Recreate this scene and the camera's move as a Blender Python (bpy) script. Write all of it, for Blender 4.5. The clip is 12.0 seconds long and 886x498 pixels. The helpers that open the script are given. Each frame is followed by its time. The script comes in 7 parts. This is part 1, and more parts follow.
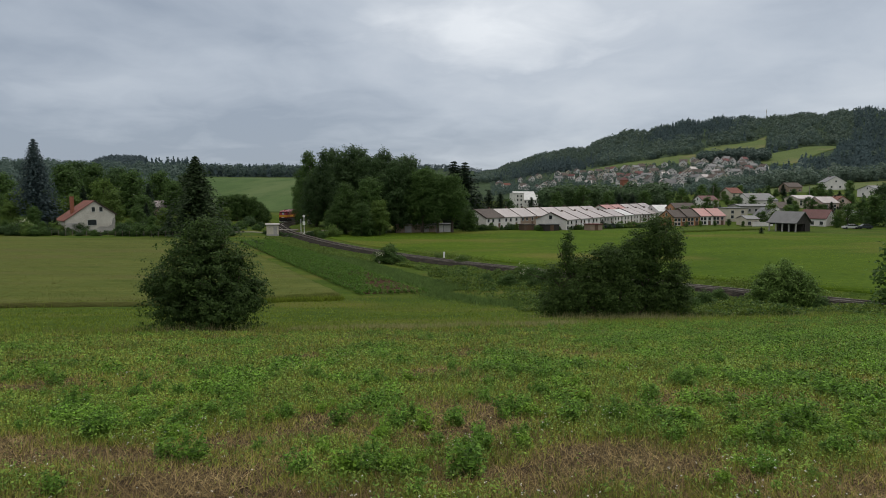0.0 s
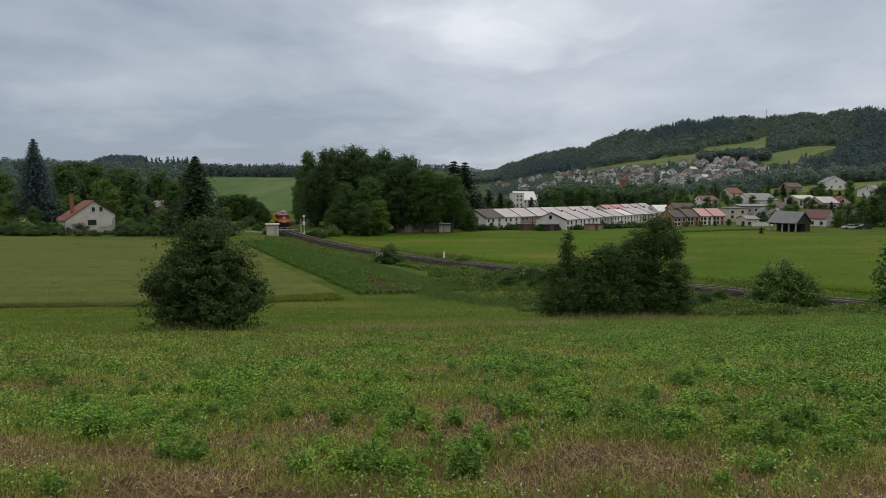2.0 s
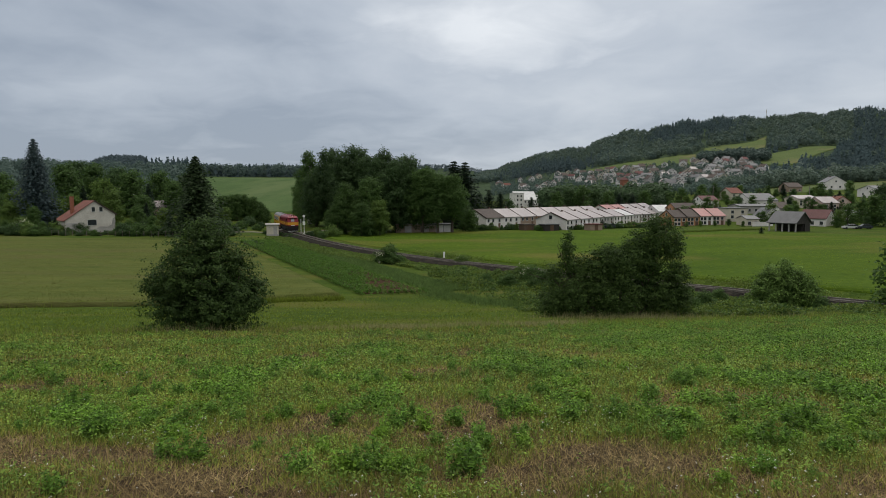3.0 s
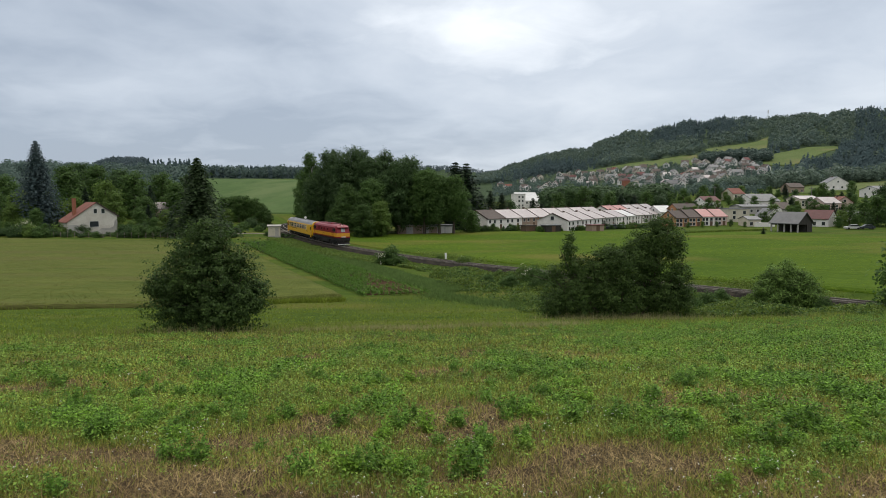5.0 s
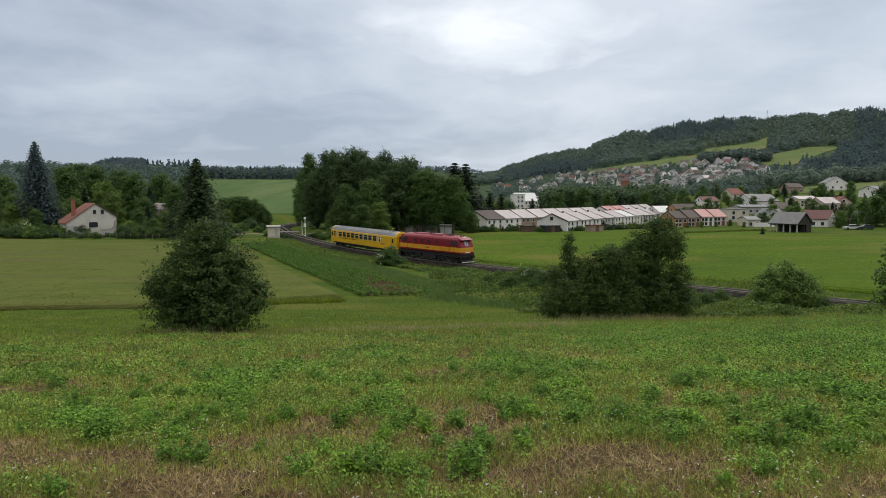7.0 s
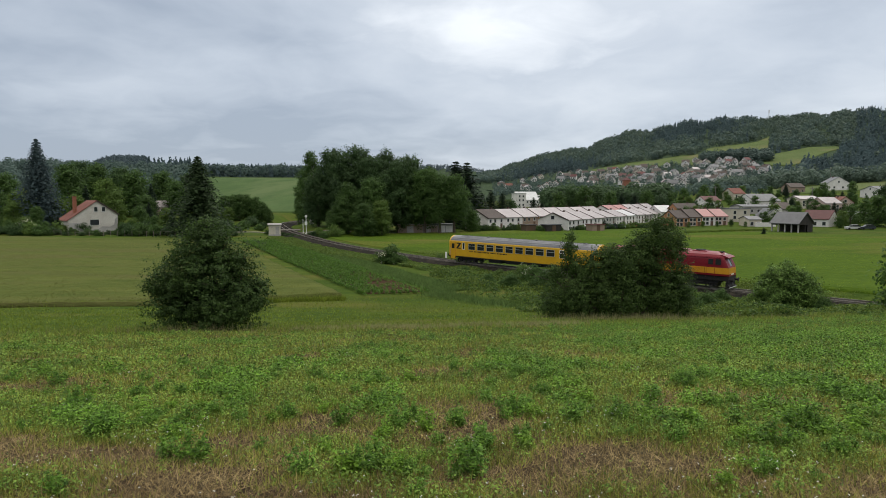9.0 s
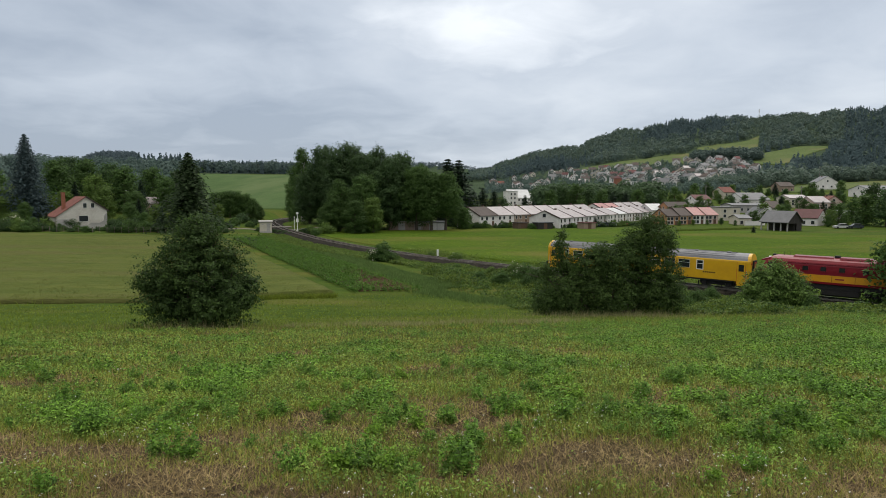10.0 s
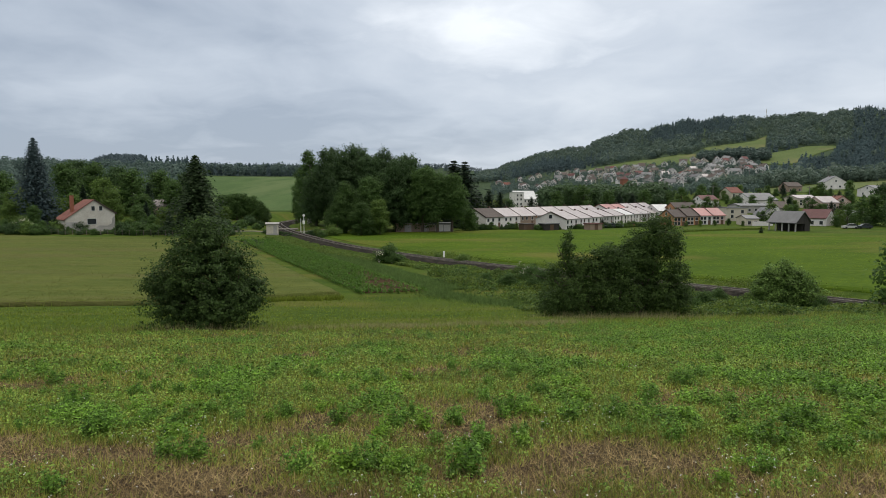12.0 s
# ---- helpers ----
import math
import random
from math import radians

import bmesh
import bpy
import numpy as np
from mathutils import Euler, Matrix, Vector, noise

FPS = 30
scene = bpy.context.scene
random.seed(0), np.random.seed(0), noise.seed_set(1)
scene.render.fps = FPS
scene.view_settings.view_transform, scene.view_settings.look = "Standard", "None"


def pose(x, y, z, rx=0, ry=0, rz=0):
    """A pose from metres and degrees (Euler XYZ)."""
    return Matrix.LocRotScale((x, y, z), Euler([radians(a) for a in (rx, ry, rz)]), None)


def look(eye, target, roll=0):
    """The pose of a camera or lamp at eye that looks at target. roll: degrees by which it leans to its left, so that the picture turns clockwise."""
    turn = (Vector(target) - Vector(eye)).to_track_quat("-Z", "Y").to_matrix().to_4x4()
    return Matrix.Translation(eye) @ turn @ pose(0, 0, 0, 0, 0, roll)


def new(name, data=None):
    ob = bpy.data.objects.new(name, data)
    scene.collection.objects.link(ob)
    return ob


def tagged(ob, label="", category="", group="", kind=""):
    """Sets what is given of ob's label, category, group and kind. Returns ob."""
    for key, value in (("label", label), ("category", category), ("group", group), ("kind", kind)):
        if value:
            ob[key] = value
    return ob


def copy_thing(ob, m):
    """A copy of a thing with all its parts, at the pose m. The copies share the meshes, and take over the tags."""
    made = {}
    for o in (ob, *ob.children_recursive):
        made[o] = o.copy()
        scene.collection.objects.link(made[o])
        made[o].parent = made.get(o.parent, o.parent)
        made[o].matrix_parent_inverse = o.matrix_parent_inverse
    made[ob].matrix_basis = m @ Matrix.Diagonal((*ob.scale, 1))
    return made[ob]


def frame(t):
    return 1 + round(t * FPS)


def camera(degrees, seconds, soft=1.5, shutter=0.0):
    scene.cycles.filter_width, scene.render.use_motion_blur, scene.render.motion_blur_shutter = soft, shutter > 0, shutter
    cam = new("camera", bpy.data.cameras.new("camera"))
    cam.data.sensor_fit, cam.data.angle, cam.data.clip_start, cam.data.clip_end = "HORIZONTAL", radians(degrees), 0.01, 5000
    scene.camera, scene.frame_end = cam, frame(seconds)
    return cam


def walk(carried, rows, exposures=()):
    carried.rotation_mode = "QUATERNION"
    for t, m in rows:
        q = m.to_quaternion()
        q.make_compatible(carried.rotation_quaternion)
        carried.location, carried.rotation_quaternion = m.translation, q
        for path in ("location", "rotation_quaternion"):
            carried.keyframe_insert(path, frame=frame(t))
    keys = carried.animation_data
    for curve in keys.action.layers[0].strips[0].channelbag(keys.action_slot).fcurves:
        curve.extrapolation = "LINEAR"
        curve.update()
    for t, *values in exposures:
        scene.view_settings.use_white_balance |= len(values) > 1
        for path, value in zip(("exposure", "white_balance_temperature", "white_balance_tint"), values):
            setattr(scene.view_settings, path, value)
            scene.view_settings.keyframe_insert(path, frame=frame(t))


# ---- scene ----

# Camera: hand-held on a hillside, it only turns a little.
EYE = (0.0, 0.0, 10.5)
cam = camera(70, 12.0, soft=0.65)


def aim(yaw, pitch, roll):
    """Camera pose from degrees: yaw to the right, pitch up, roll as the picture turns."""
    m = Matrix.Rotation(radians(-yaw), 4, "Z") @ Matrix.Rotation(radians(90 + pitch), 4, "X") @ Matrix.Rotation(radians(-roll), 4, "Z")
    return Matrix.Translation(EYE) @ m


AIMS = [
    (0, -0.000, -4.900, -0.000),
    (0.5, -0.000, -4.900, -0.000),
    (1, -0.000, -4.900, -0.000),
    (1.5, -0.000, -4.900, -0.000),
    (2, -0.000, -4.900, -0.000),
    (2.5, -0.000, -4.900, -0.000),
    (3, -0.000, -4.900, -0.000),
    (5, -0.146, -4.802, 0.107),
    (5.5, 0.030, -4.747, 0.035),
    (6, -0.007, -4.709, -0.006),
    (6.5, -0.176, -4.788, 0.105),
    (7, -0.094, -4.759, 0.156),
    (9, -0.178, -4.879, -0.043),
    (9.5, -0.117, -4.891, 0.026),
    (9.9, -0.110, -4.900, 0.020),
    (10, 0.585, -5.101, -0.285),
    (10.1, -0.02, -4.95, 0.000),
    (10.5, 0.044, -4.971, 0.021),
    (11, 0.064, -4.962, -0.007),
    (11.5, 0.137, -4.976, -0.013),
    (12, 0.013, -4.962, -0.051),
]
walk(cam, [(t, aim(a, b, c)) for t, a, b, c in AIMS],
     exposures=[(0.0, 0.11), (3.2, 0.11), (4.8, 0.47), (7.0, 0.42), (12.0, 0.41)])

# ---------------------------------------------------------------- sky and light
SUN_DIR = Vector((0.35, 0.55, 0.76)).normalized()


def make_world():
    w = bpy.data.worlds.new("overcast_sky")
    scene.world = w
    w.use_nodes = True
    nt = w.node_tree
    nt.nodes.clear()
    N, K = nt.nodes.new, nt.links.new

    def math_node(op, a, b=None, clamp=False):
        n = N("ShaderNodeMath")
        n.operation, n.use_clamp = op, clamp
        for i, v in enumerate((a, b)):
            if v is None:
                continue
            if isinstance(v, (int, float)):
                n.inputs[i].default_value = v
            else:
                K(v, n.inputs[i])
        return n.outputs[0]

    def ramp(fac, stops):
        n = N("ShaderNodeValToRGB")
        e = n.color_ramp.elements
        while len(e) < len(stops):
            e.new(0.5)
        for el, (p, c) in zip(e, stops):
            el.position, el.color = p, (*c, 1)
        K(fac, n.inputs[0])
        return n.outputs[0]

    tc = N("ShaderNodeTexCoord")
    sep = N("ShaderNodeSeparateXYZ")
    K(tc.outputs["Generated"], sep.inputs[0])
    up = math_node("MAXIMUM", sep.outputs[2], 0.0)
    den = math_node("ADD", up, 0.20)
    comb = N("ShaderNodeCombineXYZ")
    K(math_node("DIVIDE", sep.outputs[0], den), comb.inputs[0])
    K(math_node("DIVIDE", sep.outputs[1], den), comb.inputs[1])

    def cloud(scale, detail, rough, off):
        mp = N("ShaderNodeMapping")
        mp.inputs["Location"].default_value = off
        K(comb.outputs[0], mp.inputs[0])
        n = N("ShaderNodeTexNoise")
        n.inputs["Scale"].default_value, n.inputs["Detail"].default_value = scale, detail
        n.inputs["Roughness"].default_value = rough
        n.inputs["Distortion"].default_value = 0.4
        K(mp.outputs[0], n.inputs["Vector"])
        return n.outputs["Fac"]

    big = cloud(0.95, 4, 0.5, (3.1, 0.6, 0))
    fine = cloud(3.0, 6, 0.55, (7.0, 2.0, 3.0))
    mixv = math_node("ADD", math_node("ADD", math_node("MULTIPLY", big, 0.42), math_node("MULTIPLY", fine, 0.24)), 0.17)
    # the thin place in the cloud deck, where the light comes through
    gx = math_node("MULTIPLY", math_node("SUBTRACT", sep.outputs[0], 0.078), 5.2)
    gz = math_node("MULTIPLY", math_node("SUBTRACT", sep.outputs[2], 0.248), 16.0)
    gd = math_node("SQRT", math_node("ADD", math_node("MULTIPLY", gx, gx), math_node("MULTIPLY", gz, gz)))
    front = math_node("GREATER_THAN", sep.outputs[1], 0.0)
    core = math_node("MULTIPLY", math_node("SUBTRACT", 1.0, math_node("ADD", gd, math_node("MULTIPLY", math_node("SUBTRACT", fine, 0.5), 2.8)), True), front)
    gx2 = math_node("MULTIPLY", math_node("SUBTRACT", sep.outputs[0], 0.10), 2.2)
    gz2 = math_node("MULTIPLY", math_node("SUBTRACT", sep.outputs[2], 0.24), 5.5)
    gd2 = math_node("SQRT", math_node("ADD", math_node("MULTIPLY", gx2, gx2), math_node("MULTIPLY", gz2, gz2)))
    halo = math_node("MULTIPLY", math_node("SUBTRACT", 1.0, gd2, True), front)
    bank = math_node("MULTIPLY", math_node("ADD", math_node("MULTIPLY", sep.outputs[0], -1.0), 0.05, True), 0.27)
    far_deck = math_node("MULTIPLY", math_node("SUBTRACT", 1.0, math_node("MULTIPLY", up, 6.5), True), 0.16)
    lit = math_node("SUBTRACT", math_node("SUBTRACT", math_node("ADD", mixv, math_node("MULTIPLY", halo, 0.035)), bank), far_deck)
    base = ramp(lit, [(0.30, (0.30, 0.35, 0.425)), (0.45, (0.44, 0.49, 0.56)), (0.56, (0.53, 0.575, 0.635)), (0.70, (0.62, 0.655, 0.70))])
    glow = N("ShaderNodeMixRGB")
    glow.blend_type = "ADD"
    K(math_node("MULTIPLY", core, 0.62), glow.inputs[0])
    K(base, glow.inputs[1])
    glow.inputs[2].default_value = (0.42, 0.40, 0.36, 1)
    # a cloud deck is brightest overhead, about twice to three times the horizon
    high = N("ShaderNodeMapRange")
    high.inputs["From Min"].default_value, high.inputs["From Max"].default_value = 0.28, 1.0
    K(sep.outputs[2], high.inputs["Value"])
    zen = N("ShaderNodeMixRGB")
    zen.inputs[2].default_value = (1.66, 1.61, 1.48, 1)
    K(high.outputs[0], zen.inputs[0])
    K(glow.outputs[0], zen.inputs[1])
    sky = N("ShaderNodeTexSky")
    sky.sky_type, sky.sun_disc = "NISHITA", False
    sky.sun_elevation = math.asin(SUN_DIR.z)
    sky.sun_rotation = math.atan2(SUN_DIR.x, SUN_DIR.y)
    b1, b2, add = N("ShaderNodeBackground"), N("ShaderNodeBackground"), N("ShaderNodeAddShader")
    K(sky.outputs[0], b1.inputs[0])
    b1.inputs[1].default_value = 0.006
    K(zen.outputs[0], b2.inputs[0])
    b2.inputs[1].default_value = 0.92
    out = N("ShaderNodeOutputWorld")
    K(b1.outputs[0], add.inputs[0])
    K(b2.outputs[0], add.inputs[1])
    K(add.outputs[0], out.inputs[0])


make_world()
sun = new("sun", bpy.data.lights.new("sun", "SUN"))
sun.data.energy, sun.data.angle, sun.data.color = 0.7, radians(25), (1.0, 0.97, 0.92)
sun.matrix_world = look(SUN_DIR * 400, (0, 0, 0))

# ---------------------------------------------------------------- materials
MATS = {}


def mat(name, a, b=None, scale=4.0, fine=40.0, rough=0.85, bump=0.15, metal=0.0, rand=0.0, c=None, spec=0.3, island=0.0, stretch=(1, 1, 1), trans=0.0, mixw=0.45):
    """A noise-varied surface between the colours a and b (c: patches of a third); rand: brightness spread from object to object,
    island: from piece to piece of one mesh."""
    if name in MATS:
        return MATS[name]
    b = b or tuple(v * 0.72 for v in a)
    m = bpy.data.materials.new(name)
    MATS[name] = m
    m.use_nodes = True
    nt = m.node_tree
    N, K = nt.nodes.new, nt.links.new
    bs = nt.nodes["Principled BSDF"]
    tc, mp = N("ShaderNodeTexCoord"), N("ShaderNodeMapping")
    mp.inputs["Scale"].default_value = stretch
    K(tc.outputs["Object"], mp.inputs[0])

    def noise_tex(s, detail):
        n = N("ShaderNodeTexNoise")
        n.inputs["Scale"].default_value, n.inputs["Detail"].default_value = s, detail
        n.inputs["Roughness"].default_value = 0.62
        K(mp.outputs[0], n.inputs["Vector"])
        return n.outputs["Fac"]

    n1, n2 = noise_tex(scale, 4), noise_tex(fine, 3)
    add = N("ShaderNodeMath")
    add.operation = "MULTIPLY_ADD"
    K(n2, add.inputs[0])
    add.inputs[1].default_value = mixw
    mul = N("ShaderNodeMath")
    mul.operation = "MULTIPLY"
    K(n1, mul.inputs[0])
    mul.inputs[1].default_value = 1.0 - mixw
    K(mul.outputs[0], add.inputs[2])
    rp = N("ShaderNodeValToRGB")
    rp.color_ramp.elements[0].position, rp.color_ramp.elements[1].position = 0.36, 0.64
    rp.color_ramp.elements[0].color, rp.color_ramp.elements[1].color = (*b, 1), (*a, 1)
    K(add.outputs[0], rp.inputs[0])
    col = rp.outputs[0]
    if c:
        n3 = noise_tex(scale * 0.37, 3)
        r3 = N("ShaderNodeValToRGB")
        r3.color_ramp.elements[0].position, r3.color_ramp.elements[1].position = 0.5, 0.68
        K(n3, r3.inputs[0])
        mx = N("ShaderNodeMixRGB")
        K(r3.outputs[0], mx.inputs[0])
        K(col, mx.inputs[1])
        mx.inputs[2].default_value = (*c, 1)
        col = mx.outputs[0]
    for amount, node, sock in ((rand, "ShaderNodeObjectInfo", "Random"), (island, "ShaderNodeNewGeometry", "Random Per Island")):
        if amount:
            oi = N(node)
            mr = N("ShaderNodeMapRange")
            mr.inputs["To Min"].default_value, mr.inputs["To Max"].default_value = 1 - amount, 1 + amount
            K(oi.outputs[sock], mr.inputs["Value"])
            hs = N("ShaderNodeHueSaturation")
            K(mr.outputs[0], hs.inputs["Value"])
            K(col, hs.inputs["Color"])
            col = hs.outputs[0]
    K(col, bs.inputs["Base Color"])
    bs.inputs["Roughness"].default_value, bs.inputs["Metallic"].default_value = rough, metal
    bs.inputs["Specular IOR Level"].default_value = spec
    if bump:
        bp = N("ShaderNodeBump")
        bp.inputs["Strength"].default_value, bp.inputs["Distance"].default_value = bump, 1.0 / fine
        K(n2, bp.inputs["Height"])
        K(bp.outputs[0], bs.inputs["Normal"])
    if trans:
        tl, ms = N("ShaderNodeBsdfTranslucent"), N("ShaderNodeMixShader")
        K(col, tl.inputs[0])
        ms.inputs[0].default_value = trans
        K(bs.outputs[0], ms.inputs[1])
        K(tl.outputs[0], ms.inputs[2])
        K(ms.outputs[0], nt.nodes["Material Output"].inputs[0])
    return m


def leafmat(name, a, b, rand=0.12, island=0.35, trans=0.42):
    """Leaves, blades and needles: light shines through them."""
    return mat(name, a, b, scale=0.6, fine=6, rough=0.6, bump=0, rand=rand, island=island, trans=trans, spec=0.12)


def glass(name="window_glass", tint=(0.03, 0.035, 0.04)):
    return mat(name, tint, tuple(v * 0.7 for v in tint), scale=1.5, fine=9, rough=0.12, bump=0, spec=0.5)


def glow(name, colour, strength):
    m = bpy.data.materials.new(name)
    m.use_nodes = True
    bs = m.node_tree.nodes["Principled BSDF"]
    bs.inputs["Base Color"].default_value = (*colour, 1)
    bs.inputs["Emission Color"].default_value = (*colour, 1)
    bs.inputs["Emission Strength"].default_value = strength
    return m


# ---------------------------------------------------------------- mesh helpers
class Geo:
    """Collects vertices and faces for one mesh."""

    def __init__(self):
        self.v, self.f, self.mi = [], [], []

    def add(self, vs, fs, mi=0, m=None):
        k = len(self.v)
        self.v.extend([tuple(m @ Vector(p)) for p in vs] if m is not None else [tuple(p) for p in vs])
        self.f.extend([tuple(i + k for i in f) for f in fs])
        self.mi.extend([mi] * len(fs))
        return self

    def box(self, x0, x1, y0, y1, z0, z1, mi=0, m=None):
        vs = [(x, y, z) for z in (z0, z1) for y in (y0, y1) for x in (x0, x1)]
        return self.add(vs, [(0, 2, 3, 1), (4, 5, 7, 6), (0, 1, 5, 4), (2, 6, 7, 3), (0, 4, 6, 2), (1, 3, 7, 5)], mi, m)

    def tube(self, p0, p1, r0, r1, n=8, mi=0, caps=True):
        p0, p1 = Vector(p0), Vector(p1)
        d = (p1 - p0).normalized()
        a = d.cross(Vector((0.31, 0.87, 0.37))).normalized()
        b = d.cross(a)
        vs = []
        for p, r in ((p0, r0), (p1, r1)):
            for i in range(n):
                t = 2 * math.pi * i / n
                vs.append(p + a * (r * math.cos(t)) + b * (r * math.sin(t)))
        fs = [(i, (i + 1) % n, n + (i + 1) % n, n + i) for i in range(n)]
        if caps:
            fs += [tuple(range(n - 1, -1, -1)), tuple(range(n, 2 * n))]
        return self.add(vs, fs, mi)

    def prism(self, pts, axis, a, b, mi=0):
        """pts: outline in the two other axes, drawn out along axis from a to b."""
        def put(p, t):
            return {"x": (t, p[0], p[1]), "y": (p[0], t, p[1]), "z": (p[0], p[1], t)}[axis]
        n = len(pts)
        vs = [put(p, a) for p in pts] + [put(p, b) for p in pts]
        fs = [(i, (i + 1) % n, n + (i + 1) % n, n + i) for i in range(n)] + [tuple(range(n - 1, -1, -1)), tuple(range(n, 2 * n))]
        return self.add(vs, fs, mi)

    def mesh(self, name, mats, smooth=False, fix=True):
        me = bpy.data.meshes.new(name)
        me.from_pydata(self.v, [], self.f)
        for mm in mats if isinstance(mats, (list, tuple)) else [mats]:
            me.materials.append(mm)
        if any(self.mi):
            me.polygons.foreach_set("material_index", self.mi)
        if fix:
            bm = bmesh.new()
            bm.from_mesh(me)
            bmesh.ops.recalc_face_normals(bm, faces=bm.faces)
            bm.to_mesh(me)
            bm.free()
        if smooth:
            me.polygons.foreach_set("use_smooth", [True] * len(me.polygons))
        me.update()
        return me


def part(name, geo, material, parent, label="", smooth=False, at=None):
    """One mesh object under a thing or a part. geo: a Geo or a mesh."""
    me = geo.mesh(name, material, smooth) if isinstance(geo, Geo) else geo
    ob = new(name, me)
    ob.parent = parent
    if at is not None:
        ob.matrix_basis = at
    if label:
        ob["label"] = label
    return ob


def quads(name, V, material, tri=False):
    """A mesh of loose quads (or triangles) from an array (n, 4 or 3, 3)."""
    V = np.asarray(V, dtype=np.float32)
    n, k = V.shape[:2]
    me = bpy.data.meshes.new(name)
    me.vertices.add(n * k)
    me.vertices.foreach_set("co", V.reshape(-1))
    me.loops.add(n * k)
    me.loops.foreach_set("vertex_index", np.arange(n * k, dtype=np.int32))
    me.polygons.add(n)
    me.polygons.foreach_set("loop_start", np.arange(0, n * k, k, dtype=np.int32))
    for mm in material if isinstance(material, (list, tuple)) else [material]:
        me.materials.append(mm)
    me.update(calc_edges=True)
    return me


def thing(name, at, label, category, group=""):
    ob = new(name)
    ob.empty_display_size = 0.3
    ob.matrix_basis = at
    return tagged(ob, label, category, group)



# ---------------------------------------------------------------- railway line
LINE = [(20, 300, 2.0), (-10, 285, 1.85), (-30, 268, 1.65), (-42, 252.5, 1.45), (-50, 238, 1.3), (-53.6, 225, 1.2), (-53.9, 212, 1.17), (-51.6, 199, 1.17), (-46.7, 184, 1.18),
        (-40.6, 166, 1.18), (-33.4, 150.1, 1.05), (-25.4, 134.4, 0.84), (-16.7, 120.0, 0.65), (-7.9, 108.3, 0.49), (1.4, 97.6, 0.35),
        (14.6, 86.0, 0.19), (28.5, 73.8, 0.03), (43.1, 62.2, -0.13), (58, 51, -0.2), (75, 39, -0.25), (95, 25.5, -0.3), (118, 11, -0.3), (145, -4, -0.3)]


def spline(ctrl, n=24):
    c = np.array(ctrl, float)
    P = np.vstack([2 * c[0] - c[1], c, 2 * c[-1] - c[-2]])
    out = []
    for i in range(1, len(P) - 2):
        p0, p1, p2, p3 = P[i - 1:i + 3]
        for k in range(n):
            u = k / n
            out.append(0.5 * (2 * p1 + (p2 - p0) * u + (2 * p0 - 5 * p1 + 4 * p2 - p3) * u * u + (3 * p1 - p0 - 3 * p2 + p3) * u ** 3))
    out.append(c[-1])
    return np.array(out)


TRACK = spline(LINE)
for _ in range(60):  # ease the curve
    TRACK[1:-1] = 0.5 * TRACK[1:-1] + 0.25 * (TRACK[:-2] + TRACK[2:])
TRACK_S = np.concatenate([[0], np.cumsum(np.linalg.norm(np.diff(TRACK, axis=0), axis=1))])


def on_track(s):
    return np.array([np.interp(s, TRACK_S, TRACK[:, i]) for i in range(3)])


def track_frame(s, e=0.5):
    """Point, direction along the line and direction across it."""
    p, d = on_track(s), on_track(s + e) - on_track(s - e)
    d = d / np.linalg.norm(d)
    a = np.array([d[1], -d[0], 0.0])
    return p, d, a / np.linalg.norm(a)


# ---------------------------------------------------------------- lie of the land
F_LENS = 784 / math.tan(radians(35))


def side(px):
    return math.degrees(math.atan((px - 784) / F_LENS))


def ridge_table(rows):
    return [side(p) for p, _ in rows], [(345 - r) / F_LENS for _, r in rows]


FAR_HILL = ridge_table([(-3000, 330), (-300, 300), (0, 303), (160, 303), (184, 292), (205, 288), (256, 288), (272, 301), (500, 303), (720, 303), (755, 298), (800, 299), (860, 306), (950, 312), (1600, 300), (6000, 330)])
TOWN_HILL = ridge_table([(690, 343), (790, 326), (850, 314), (880, 306), (930, 287), (990, 276), (1040, 268), (1085, 252), (1110, 244), (1150, 243), (1200, 231), (1270, 225), (1310, 228), (1350, 228), (1430, 229), (1520, 225), (1620, 222), (1800, 205), (2300, 235), (4000, 320), (9000, 340)])
FIELD_HILL = ridge_table([(-4000, 335), (-900, 322), (-200, 312), (0, 314), (260, 313), (400, 314), (520, 314), (640, 318), (740, 332), (830, 345), (9000, 345)])


